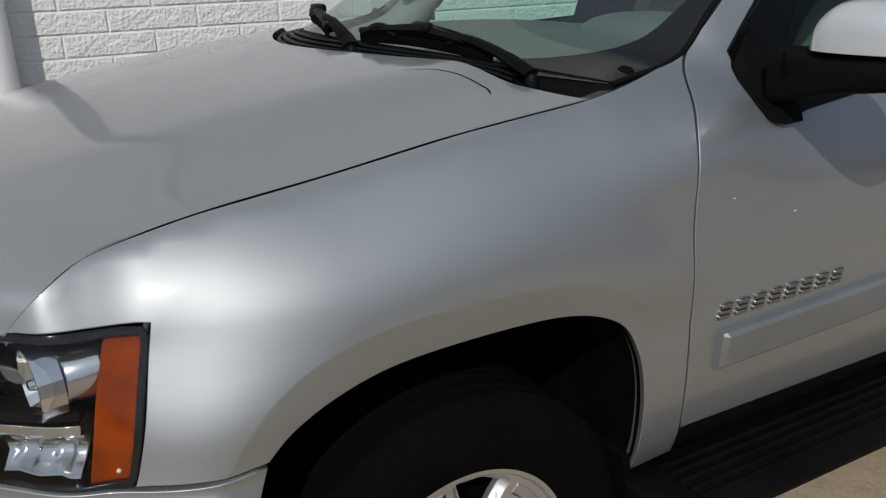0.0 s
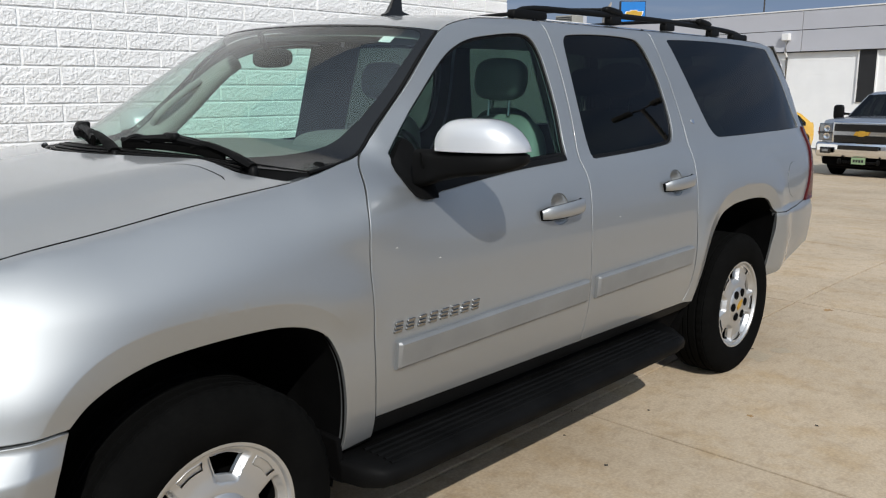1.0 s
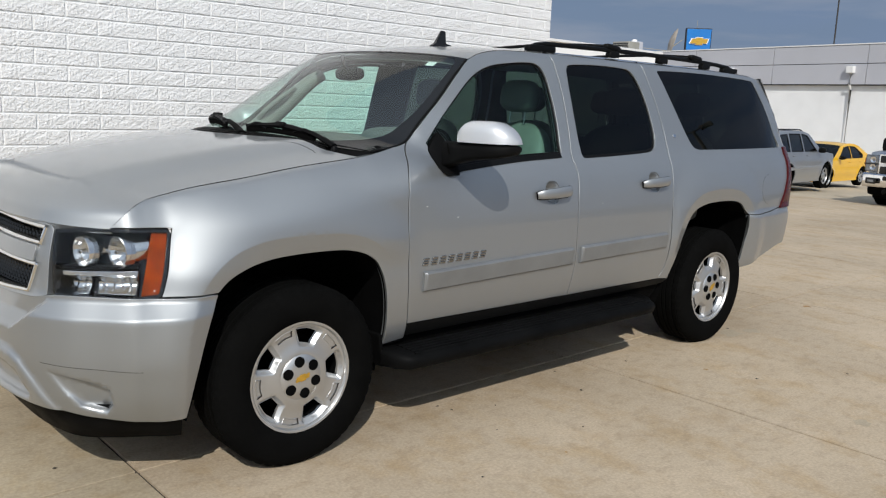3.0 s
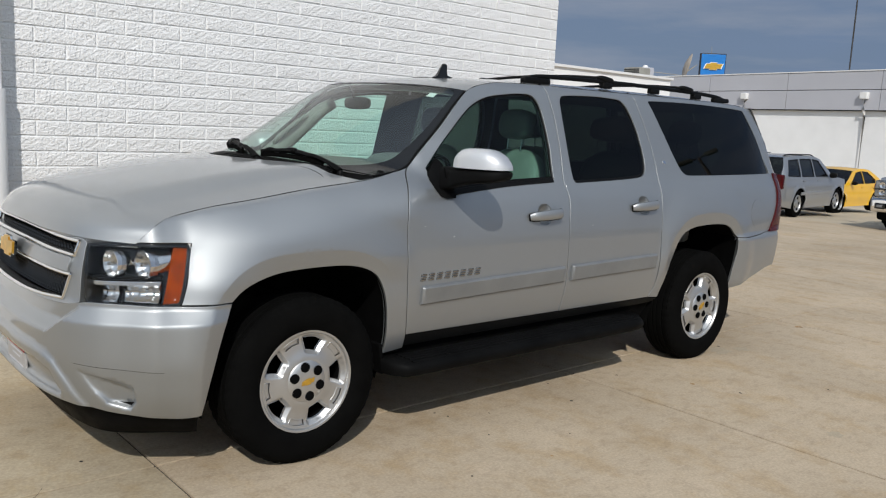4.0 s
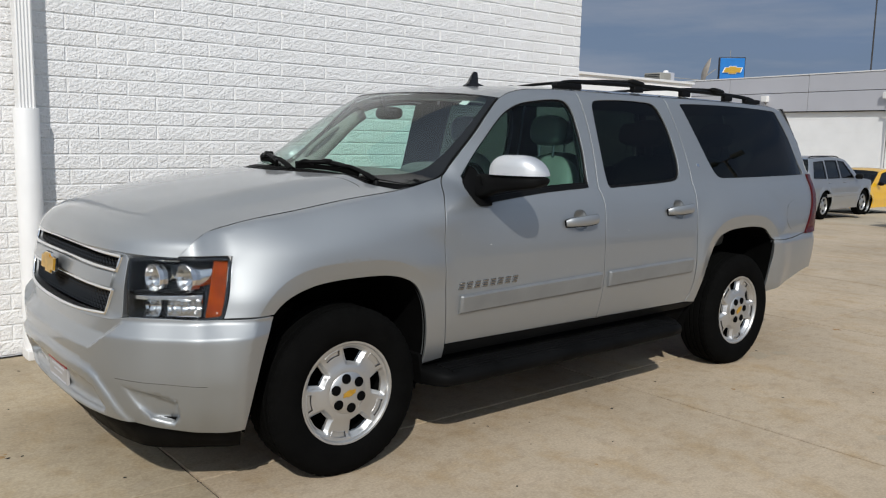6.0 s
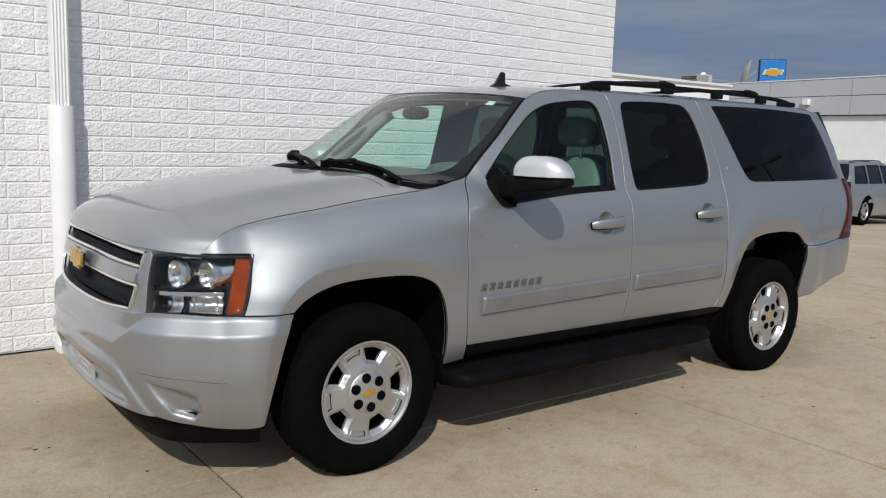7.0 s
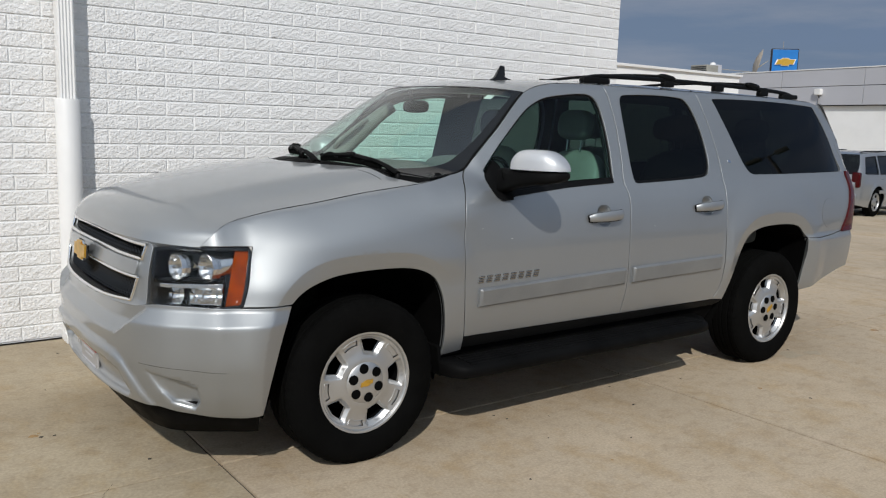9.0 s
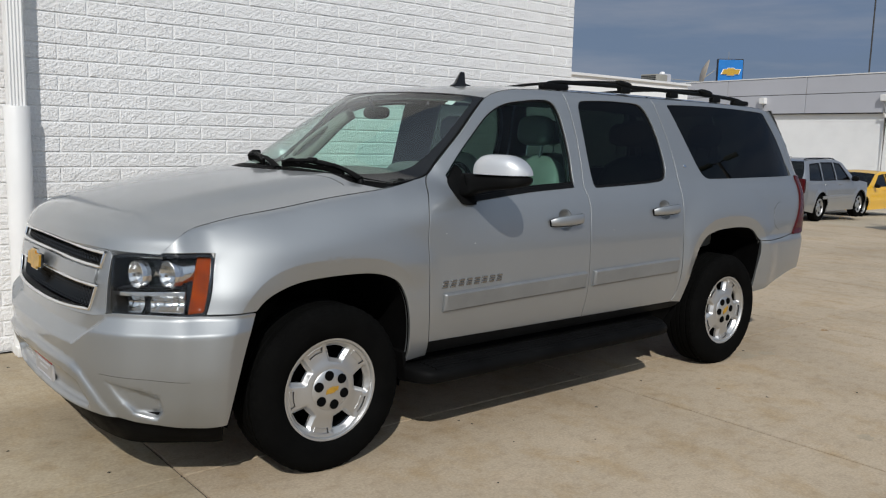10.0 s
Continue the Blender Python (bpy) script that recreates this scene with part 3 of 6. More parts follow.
ARCH_F = [(-.385, .812), (-.338, .855), (-.265, .889), (-.160, .914), (-.021, .925), (.133, .926), (.231, .919), (.315, .897), (.380, .858), (.425, .785), (.450, .700), (.468, .580), (.474, .44)]
ARCH_R = [(3.69, .872), (3.655, .895), (3.572, .955), (3.455, .979), (3.272, .982), (3.097, .968), (2.967, .922), (2.884, .793), (2.825, .634), (2.769, .505)]
LAMP_BACK = [(-.538, 1.059), (-.565, .93), (-.596, .812)]
TAIL_EDGE = [(4.425, 1.335), (4.395, 1.2), (4.315, 1.05), (4.20, .895)]
back = lambda pts: list(reversed(pts))

LOOP_FENDER = outline(SEAM_A, [(s, float(SEAM_Z(s))) for s in (.69, .55, .375, .2, .062, -.188, -.422, -.564, -.669, -.742, -.80)],
                      [(-.80, 1.064), (-.70, 1.064), (-.538, 1.059)], LAMP_BACK, [(-.596, .812), (-.391, .812)], ARCH_F, [(.466, .44), (.598, .455)], [(.598, .455), (.598, .53)], step=.022)
LOOP_FDOOR = outline(SEAM_A, PILLAR, SEAM_B, [(1.77, .521), (.598, .53)], step=.022)
LOOP_RDOOR = outline([(1.81, 1.868), (2.69, 1.868)], SEAM_C, [(2.667, .515), (1.77, .521)], back(SEAM_B), step=.022)
LOOP_QUARTER = outline([(2.69, 1.868), (3.3, 1.87), (3.9, 1.866), (4.12, 1.858)], [(4.12, 1.858), (4.24, 1.835), (4.33, 1.74), (4.41, 1.52), (4.47, 1.335)], [(4.47, 1.335), (4.425, 1.335)], TAIL_EDGE,
                       [(4.20, .895), (3.95, .872), (3.69, .872)], ARCH_R, [(2.769, .505), (2.667, .515)], back(SEAM_C), step=.022)
HOLE_F = outline([(.80, 1.372), (.94, 1.518), (1.121, 1.689), (1.27, 1.762), (1.462, 1.794), (1.608, 1.805), (1.675, 1.797), (1.712, 1.765), (1.736, 1.687), (1.746, 1.488), (1.724, 1.312)],
                 [(1.724, 1.312), (1.344, 1.296), (.907, 1.262)], [(.907, 1.262), (.83, 1.29), (.80, 1.372)], step=.02)
HOLE_R = outline([(1.894, 1.31), (1.90, 1.52), (1.912, 1.765), (1.932, 1.802), (1.972, 1.815), (2.237, 1.827), (2.48, 1.822), (2.545, 1.808), (2.595, 1.75), (2.645, 1.615), (2.664, 1.46), (2.655, 1.385), (2.62, 1.335), (2.555, 1.316), (2.251, 1.299), (1.925, 1.288)],
                 [(1.925, 1.288), (1.903, 1.292), (1.894, 1.31)], step=.02)
HOLE_Q = outline([(2.842, 1.82), (2.86, 1.829), (3.24, 1.838), (3.685, 1.836), (4.13, 1.822), (4.155, 1.81)], [(4.155, 1.81), (4.280, 1.611), (4.398, 1.345), (4.390, 1.334)],
                 [(4.390, 1.334), (3.736, 1.328), (3.209, 1.326), (3.10, 1.334), (3.05, 1.38), (2.935, 1.619), (2.842, 1.82)], step=.02)
LOOP_LAMP = outline([(-1.008, 1.049), (-.897, 1.060), (-.792, 1.062), (-.60, 1.058), (-.552, 1.054)], [(-.552, 1.054), (-.543, 1.04), (-.568, .93), (-.594, .822)],
                    [(-.594, .822), (-.606, .810), (-.8, .802), (-.98, .814), (-.995, .830)], [(-.995, .830), (-1.003, .943), (-1.008, 1.049)], step=.02)


def both_ways(loop, d):
    """The two lines on either side of a region's edge, for the left and the right half."""
    out = []
    for e in (-d, 0, d):
        l = shrink(np.array(outline(*[[tuple(loop[i]), tuple(loop[(i + 1) % len(loop)])] for i in range(len(loop))], step=.014)), e)
        l = l[l[:, 0] > .02]
        out += [l, l * np.array([-1, 1])]
    return out


BUMPER_CREASES = both_ways(POCKET_AT, .010) + both_ways(FRAME_AT, .012) + both_ways(FRAME_IN_AT, .012)
for d in (-.012, -.006, 0, .006, .012):
    z = np.arange(.62, .785, .012)
    for sg in (-1, 1):
        BUMPER_CREASES.append(np.stack([sg * (.564 + (z - .699) * .947 + d * 2.4), z], 1))
CUPS = [np.array([(hx + .060 * math.copysign(abs(math.cos(t)) ** .8, math.cos(t)), hz + .062 * math.copysign(abs(math.sin(t)) ** .8, math.sin(t))) for t in np.linspace(0, 2 * math.pi, 37)[:-1]])
        for hx, hz in ((1.572, 1.116), (2.525, 1.141))]

# ---- the silver long sport utility car ----
suv = thing("suv", (1.65, 0, 0), "silver sport utility car with roof rack beside a white wall", "car")
inv_suv = Matrix.Translation((-1.65, 0, 0))


def put(name, data, material, label="", parent=None):
    """A part of the big car, given in the place's own coordinates."""
    ob = part(name, data, material, parent or suv, label)
    if not parent:
        ob.matrix_parent_inverse = inv_suv
    return ob


def both(name, loop, material, holes=(), step=.04, lip=.014, fn=skin, inset=.002, label="", creases=()):
    return [put(name, panel(name, loop, fn, holes, step, inset, lip, mirror=m, creases=creases), material, label) for m in (False, True)]


both("front_fender", LOOP_FENDER, SILVER, step=.02, lip=.03, inset=.0046, creases=crease(0), label="silver front wing with a flared wheel arch")
fdoors = both("front_door", LOOP_FDOOR, SILVER, [HOLE_F, CUPS[0]], step=.03, lip=.03, inset=.0046, label="silver front door with clear glass")
rdoors = both("rear_door", LOOP_RDOOR, SILVER, [HOLE_R, CUPS[1]], step=.03, lip=.03, inset=.0046, label="silver rear door with dark tinted glass")
quarters = both("quarter_panel", LOOP_QUARTER, SILVER, [HOLE_Q], step=.022, lip=.03, inset=.0046, creases=crease(1), label="silver rear quarter with a wide dark window")
deep = lambda d: (lambda s, z, out=0.0: skin(s, z, out - d))


def pane(d):
    """The even curve of a side window, set in by d from the skin."""
    def at(s, z, out=0.0):
        s, z = np.asarray(s, float), np.asarray(z, float)
        P, dz = np.array(skin(s, np.full_like(s * z, 1.56), out - d)), z - 1.56
        P[..., 1] += dz * .352 + .08 * dz ** 2
        P[..., 2] += dz
        return P
    return at


for k, m in enumerate((False, True)):
    sgn = -1 if not m else 1
    put("window_glass", panel("window_glass", shrink(HOLE_F, -.004), pane(.011), step=.04, lip=0, mirror=m), SIDE_GLASS, "clear green door glass", fdoors[k])
    put("window_glass", panel("window_glass", shrink(HOLE_R, -.004), pane(.010), step=.04, lip=0, mirror=m), DARK_GLASS, "dark privacy glass", rdoors[k])
    put("window_glass", panel("window_glass", shrink(HOLE_Q, .003), pane(.003), step=.04, lip=.004, mirror=m), DARK_GLASS, "dark privacy glass", quarters[k])
    # rubber round the openings
    for hole, door in ((HOLE_F, fdoors[k]), (HOLE_R, rdoors[k])):
        ring = panel("window_seal", shrink(hole, .0015), deep(.0105), [shrink(hole, .0135)], step=.2, lip=.006, mirror=m)
        put("window_seal", ring, BLACK, "black rubber seal", door)
    sill = outline([(.90, 1.266), (1.33, 1.300), (1.706, 1.316)], [(1.706, 1.316), (1.708, 1.298)], [(1.708, 1.298), (1.33, 1.280), (.90, 1.242)], [(.90, 1.236), (.90, 1.266)], step=.03)
    put("belt_strip", panel("belt_strip", sill, deep(-.006), step=.08, lip=.01, mirror=m), BLACK, "black belt strip", fdoors[k])
    # inner trim of the doors and pillars
    for loop, hole, door in ((LOOP_FDOOR, HOLE_F, fdoors[k]), (LOOP_RDOOR, HOLE_R, rdoors[k]), (LOOP_QUARTER, HOLE_Q, quarters[k])):
        put("inner_trim", panel("inner_trim", shrink(loop, .012), deep(.055), [shrink(hole, -.006)], step=.08, lip=0, mirror=m), TRIM, "grey inner trim", door)
    # side mouldings
    for loop, door in (([(.660, .779), (1.2, .792), (1.752, .803)], fdoors[k]), ([(1.816, .804), (2.25, .812), (2.672, .818)], rdoors[k])):
        x0, x1 = loop[0][0], loop[-1][0]
        low = [(x1 + .004, loop[-1][1] - .094), ((x0 + x1) / 2, loop[1][1] - .094), (x0 + .01, loop[0][1] - .096)]
        rows = []
        for s_ in [x0, x0 + .0015, x0 + .012] + list(np.linspace(x0 + .05, x1 - .05, 24)) + [x1 - .012, x1 - .0015, x1]:
            up = min(s_ - x0, x1 - s_) / .012
            lift = .0 if up < .05 else (.015 if up < .9 else .027)
            zt, ht = float(np.interp(s_, [q[0] for q in loop], [q[1] for q in loop])), .095
            rows.append([tuple(skin(s_, zt - ht * f_, min(o_, lift)) * np.array([1, -sgn, 1])) for f_, o_ in ((0, 0), (.005, .016), (.08, .027), (.14, .0265), (.86, .0185), (.92, .018), (.995, .010), (1, 0))])
        bm_ = bmesh.new()
        bm_.from_mesh(sheet("strip", rows, m))
        bmesh.ops.recalc_face_normals(bm_, faces=bm_.faces)
        put("side_moulding", shade(bm_, 24), MOULDING_SHADED, "silver body side moulding", door)
    # handles with their cups
    for hx, hz, door in ((1.572, 1.116, fdoors[k]), (2.525, 1.141, rdoors[k])):
        p = skin(hx, hz)
        ring = CUPS[0] if hx < 2 else CUPS[1]
        dent = lambda s, z, out=0.0: skin(s, z, out - .004 - .034 * ease(0, .05, gap_to(ring, np.stack([np.ravel(s), np.ravel(z)], 1)).reshape(np.shape(s)) * inside(ring, np.stack([np.ravel(s), np.ravel(z)], 1)).reshape(np.shape(s))))
        put("handle_cup", panel("handle_cup", ring, dent, step=.012, lip=0, mirror=m), SILVER, "recessed silver cup", door)
        grip_pts = [(hx - .135, .012), (hx - .10, .034), (hx - .03, .044), (hx + .05, .044), (hx + .105, .036), (hx + .125, .014)]
        grip = [skin(s, hz + (.002 if i else -.003) + (s - hx) * .05, o) for i, (s, o) in enumerate(grip_pts)]
        gr = np.array(spline(grip, 6))
        g = tube(gr, [float(np.interp(q, [0, .12, .5, .9, 1], [.018, .024, .029, .029, .021])) for q in np.linspace(0, 1, len(gr))], 14, .42, (0, 1, 0))
        # a slightly larger dark copy of the grip, set in and lower
        rim_ = tube([tuple(np.array(p) + (skin(hx, hz, -.009) - skin(hx, hz)) - np.array([0, 0, .003])) for p in gr], [float(np.interp(q, [0, .12, .5, .9, 1], [.020, .027, .031, .031, .023])) for q in np.linspace(0, 1, len(gr))], 14, .36, (0, 1, 0))
        lock = lathe([(0, -.004), (.010, -.004), (.012, 0), (.012, .004)], 16, "y", tuple(skin(hx + .135, hz + .01, .01)))
        for nm, bm_, mt, lb in (("door_handle", g, SILVER, "silver pull handle"), ("handle_gasket", rim_, LINER_SHADE, "dark rim behind and just below the handle"), ("door_lock", lock, CHROME, "round chrome lock")):
            if m:
                bmesh.ops.scale(bm_, vec=(1, -1, 1), verts=bm_.verts)
                bmesh.ops.reverse_faces(bm_, faces=bm_.faces)
            put(nm, bm_, mt, lb, door)
    # chrome name badge: eight plain blocks
    if not m:
        for i in range(8):
            s0 = .652 + i * .0535
            z0 = .8115 + (s0 - .648) * .012
            for h0, h1 in ((0, .007), (.0125, .0185), (.026, .033)):
                a0, a1 = s0 + h0 * .25, s0 + h1 * .25
                o = outline([(a0, z0 + h0), (a0 + .031, z0 + h0)], [(a0 + .031, z0 + h0), (a1 + .031, z0 + h1)], [(a1 + .031, z0 + h1), (a1, z0 + h1)], [(a1, z0 + h1), (a0, z0 + h0)], step=.03)
                put("badge_block", panel("badge_block", o, deep(-.007), step=.1, lip=.009), DARK_CHROME, "small chrome badge bar", fdoors[k])
        put("trim_badge", panel("trim_badge", outline([(2.865, 1.408), (2.893, 1.408)], [(2.893, 1.408), (2.893, 1.426)], [(2.893, 1.426), (2.865, 1.426)], [(2.865, 1.426), (2.865, 1.408)], step=.03), deep(-.004), step=.1, lip=.005), CHROME, "small chrome trim badge", quarters[k])
        # fuel door
        ring = [(4.0 + .105 * math.cos(a) * (1 if abs(math.cos(a)) < .9 else .97), 1.04 + .105 * math.sin(a)) for a in np.linspace(0, 2 * math.pi, 41)[:-1]]
        put("fuel_door", panel("fuel_door", np.array(ring), deep(-.0015), step=.04, lip=.003), SILVER, "round-cornered fuel door", quarters[k])
        # a dark ring drawn on the skin as the shade of the gap
        put("fuel_door_gap", tube([tuple(skin(a, b, .0005)) for a, b in ring + ring[:1]], .0009, 5), LINER_SHADE, "dark line for the shade round the fuel door", quarters[k])
    # rocker under the doors
    roc = outline([(.467, .44), (.598, .452), (.598, .525), (1.77, .516), (2.667, .51), (2.769, .50)], [(2.769, .50), (2.70, .476), (.50, .470)], [(.50, .470), (.467, .44)], step=.04)
    put("rocker_panel", panel("rocker_panel", roc, deep(.004), step=.05, lip=.02, mirror=m), BLACK, "black rocker panel")
    sill_ = outline([(.47, .474), (2.75, .482)], [(2.75, .482), (2.70, .34)], [(2.70, .34), (.50, .34)], [(.50, .34), (.47, .474)], step=.08)
    put("sill", panel("sill", sill_, deep(.03), step=.1, lip=.01, mirror=m), LINER_SHADE, "black sill under the doors")
    # wheel wells
    for pts, x0, x1 in ((ARCH_F, -.52, .466), (ARCH_R, 3.70, 2.769)):
        arch = [(pts[0][0] - (.12 if pts is ARCH_F else -.0), .30)] + list(pts) + [(pts[-1][0], .30)]
        loop3 = spline(arch, 5)
        rows = []
        for d in (.010, .10, .35, .52):
            row = []
            for s_, z_ in loop3:
                p = skin(s_, z_)
                cx = .0 if pts is ARCH_F else 3.29
                sc = 1.0 if d < .02 else 1.03
                row.append((cx + (p[0] - cx) * sc, sgn * (-p[1] - d), p[2]))
            rows.append(row)
        put("wheel_liner", sheet("wheel_liner", rows, flip=bool(m)), LINER_SHADE, "black wheel well liner")
    # tail lamp
    lamp = outline(TAIL_EDGE, [(4.20, .895), (4.40, .893), (4.60, .893)], [(4.60, .893), (4.66, 1.335)], [(4.66, 1.335), (4.47, 1.335), (4.425, 1.335)], step=.03)
    put("tail_lamp", panel("tail_lamp", lamp, deep(-.012), step=.04, lip=.03, mirror=m), RED, "tall red tail lamp")

# roof
RC = smooth_table([.90, 1.2, 1.8, 2.6, 3.4, 4.0, 4.25, 4.40], [1.826, 1.875, 1.904, 1.911, 1.905, 1.884, 1.866, 1.845])
pil = np.array(spline(PILLAR, 20))
edge_z = lambda s: np.where(s < 1.81, np.interp(s, pil[:, 0], pil[:, 1]), np.interp(s, [1.81, 2.69, 3.3, 3.9, 4.12, 4.24], [1.868, 1.868, 1.87, 1.866, 1.858, 1.835]))
rows = []
for i in range(61):
    u = i / 60
    se = 1.15 + u * (4.24 - 1.15)
    e = skin(se, float(edge_z(se)), -.001)
    xc = .90 + u * (4.40 - .90)
    zc = float(RC(xc))
    row = []
    for j in range(41):
        v = -1 + j / 20
        w = abs(v)
        row.append((xc + (e[0] - xc) * w ** 2.2, v * -e[1], zc + (e[2] - zc) * (w ** 2.6 * .75 + .25 * w ** 9)))
    rows.append(row)
roof = put("roof_panel", sheet("roof_panel", rows), SILVER, "silver roof panel")
put("headliner", sheet("headliner", [[(x, y * .97, z - .04) for x, y, z in r] for r in rows], True), PILLAR_TRIM, "grey headliner")

# bonnet: stations from its front edge to the windscreen
mid_pts = [(-.955, 1.080), (-.935, 1.135), (-.895, 1.187), (-.80, 1.236), (-.63, 1.282), (-.43, 1.322), (-.20, 1.355), (.03, 1.381)]
mid_c = spline(mid_pts, 6)
gap_c = spline([skin(s, float(SEAM_Z(s)) - .0042, -.0060) for s in SEAM_S[:8]], 6)
# black tubes just under the surface stand in for the shade in the gaps
for sg in (-1, 1):
    put("bonnet_gap", tube([(p[0], -sg * p[1], p[2]) for p in gap_c], .0032, 8), LINER_SHADE, "dark filler for the shade in the bonnet gap")
    for seam in (SEAM_A, SEAM_B, SEAM_C):
        put("door_gap", tube([(q[0], -sg * q[1], q[2]) for q in (skin(a, b, -.0195) for a, b in spline(seam, 6))], .011, 8), LINER_SHADE, "dark filler for the shade in the door gap")
hood_rows = []
rim_c = spline([skin(s, float(SEAM_Z(s)) - .0034, -.002) for s in SEAM_S[:8]], 6)
for e, c in zip(rim_c, mid_c):
    k = len(hood_rows) / (len(rim_c) - 1)
    row = []
    for j in range(65):
        v = -1 + j / 32
        w = abs(v)
        rise = float(.15 * (1 - w ** 2) + .45 * (1 - ease(.60 + .08 * k, .88 - .03 * k, w)) + .40 * (1 - ease(.72, 1.04, w)))
        rise = rise * (1 - .25 * (1 - k)) + .25 * (1 - k) * (1 - w ** 3)
        z = e[2] + (c[1] - e[2]) * rise
        row.append((c[0] + (e[0] - c[0]) * w ** (4.4 - 2.8 * min(k * 1.6, 1)), v * (-e[1] + .0005), z + .0005))
    hood_rows.append(row)
bonnet = put("bonnet", sheet("bonnet", hood_rows), SILVER, "silver bonnet with a raised middle")
for sg_ in (0, -1):
    side_lip = [[r[sg_] for r in hood_rows], [(r[sg_][0], r[sg_][1] * .994, r[sg_][2] - .022) for r in hood_rows]]
    put("bonnet_lip", sheet("bonnet_lip", side_lip, sg_ == 0), SILVER, "", bonnet)
skirt = [[(x, y, z) for x, y, z in hood_rows[0]], [(x + .012, y * .995, z - .02) for x, y, z in hood_rows[0]]]
put("bonnet_lip", sheet("bonnet_lip", skirt, True), SILVER, "", bonnet)
rear_lip = [[p for p in hood_rows[-1]], [(x - .02, y, z - .03) for x, y, z in hood_rows[-1]]]
put("bonnet_lip", sheet("bonnet_lip", rear_lip), SILVER, "", bonnet)

# windscreen and its black border
edge_pts = [skin(a, b, -.004) for a, b in ((.46, float(SEAM_Z(.46)) + .002), (.68, 1.366), (.786, 1.458), (.911, 1.572), (1.05, 1.715), (1.15, 1.792))]
EDGE = np.array(spline(edge_pts, 12))
MIDL = np.array(spline([(.12, 0, 1.372), (.335, 0, 1.520), (.53, 0, 1.640), (.72, 0, 1.742), (.90, 0, 1.826)], 12))


def screen(u, v):
    """The windscreen: u from its foot to its top, v from the left edge to the right."""
    k = np.linspace(0, 1, len(EDGE))
    e = np.array([np.interp(u, k, EDGE[:, n]) for n in range(3)])
    c = np.array([np.interp(u, np.linspace(0, 1, len(MIDL)), MIDL[:, n]) for n in range(3)])
    if u < 0:
        e, c = EDGE[0] + (EDGE[1] - EDGE[0]) * u * 48, MIDL[0] + (MIDL[1] - MIDL[0]) * u * 48
    w = abs(v)
    u_ = float(np.clip(u, 0, 1))
    return np.array((c[0] + (e[0] - c[0]) * w ** (2.1 + .1 * u_), v * -e[1], c[2] + (e[2] - c[2]) * ((1 - u_) * w ** 2.3 + u_ * (w ** 2.6 * .75 + .25 * w ** 9))))


def screen_fn(a, b, out=0.0):
    P = np.array([screen(float(q), float(p)) for p, q in zip(np.ravel(a), np.ravel(b))])
    n = np.array([-.6, 0, .8])
    return P + n * (out if np.ndim(out) == 0 else 0)


ws = outline([(-1, .0), (-1, 1.0)], [(-1, 1.0), (1, 1.0)], [(1, 1.0), (1, .0)], [(1, 0), (-1, 0)], step=.05)
windscreen = put("windscreen", panel("windscreen", ws, screen_fn, step=.06, lip=0, flip=True), CLEAR, "clear green windscreen")
half_clear = [(.944, .40), (.950, .60), (.950, .93), (.91, .976), (.6, .980), (0, .984)]
low_clear = [(0, .012), (.45, .016), (.70, .040), (.83, .100), (.90, .20), (.944, .40)]
flip_ = lambda pts: [(-a, b) for a, b in reversed(pts)]
clear = outline(half_clear + flip_(half_clear)[1:], flip_(low_clear) + low_clear[1:], step=.04)
put("screen_border", panel("screen_border", shrink(ws, .001), lambda a, b, out=0.0: screen_fn(a, b, out) + np.array([-.0008, 0, .0012]), [clear], step=.06, lip=0, flip=True), GLOSS_BLACK, "black painted border", windscreen)
for sg in (-1, 1):
    put("pillar_strip", tube([tuple(screen(u, sg * .995) + np.array([-.001, 0, .001])) for u in np.linspace(0, .98, 24)], .007, 8), BLACK, "black edge strip", windscreen)
put("screen_top_strip", tube([tuple(screen(.998, v) + np.array([.0, 0, -.003])) for v in np.linspace(-.99, .99, 30)], .004, 6), BLACK, "", windscreen)
put("toll_tag", panel("toll_tag", outline([(-.84, .86), (-.79, .86)], [(-.79, .86), (-.79, .92)], [(-.79, .92), (-.84, .92)], [(-.84, .92), (-.84, .86)], step=.05), lambda a, b, out=0.0: screen_fn(a, b, out) + np.array([.006, 0, -.01]), step=.2, lip=0, flip=True), WHITE, "small white sticker", windscreen)

inner = [tuple(screen(u, .87) + np.array([.08, 0, -.08])) for u in np.linspace(.08, .96, 18)]
far_trim = put("screen_pillar_trim", tube(inner, [.088 - .040 * q for q in np.linspace(0, 1, 18)], 12, .8), PILLAR_TRIM, "grey windscreen pillar trim")
grab = spline([screen(u, v) + np.array([.06, 0, -.06]) for u, v in ((.36, .83), (.41, .785), (.52, .77), (.63, .785), (.70, .83))], 6)
put("grab_handle", tube([tuple(p) for p in grab], .016, 8), PILLAR_TRIM, "grey grab handle", far_trim)

# cowl between bonnet and windscreen, with its slats
cow = []
for j in range(41):
    v = -1 + j / 20
    h = hood_rows[-1][round((v + 1) * 32)]
    g = screen(.012 + .026 * (1 - abs(v) ** 5), v) + np.array([-.006, 0, .009])
    cow.append([(h[0] - .03, h[1] * .99, h[2] - .040), (h[0] + .012, h[1] * .99, h[2] - .028), (h[0] * .5 + g[0] * .5, h[1] * .5 + g[1] * .5, (h[2] + g[2]) / 2 - .024), (g[0], g[1], g[2] - .006)])
cowl = put("cowl", sheet("cowl", cow), SATIN, "black plastic windscreen cowl")
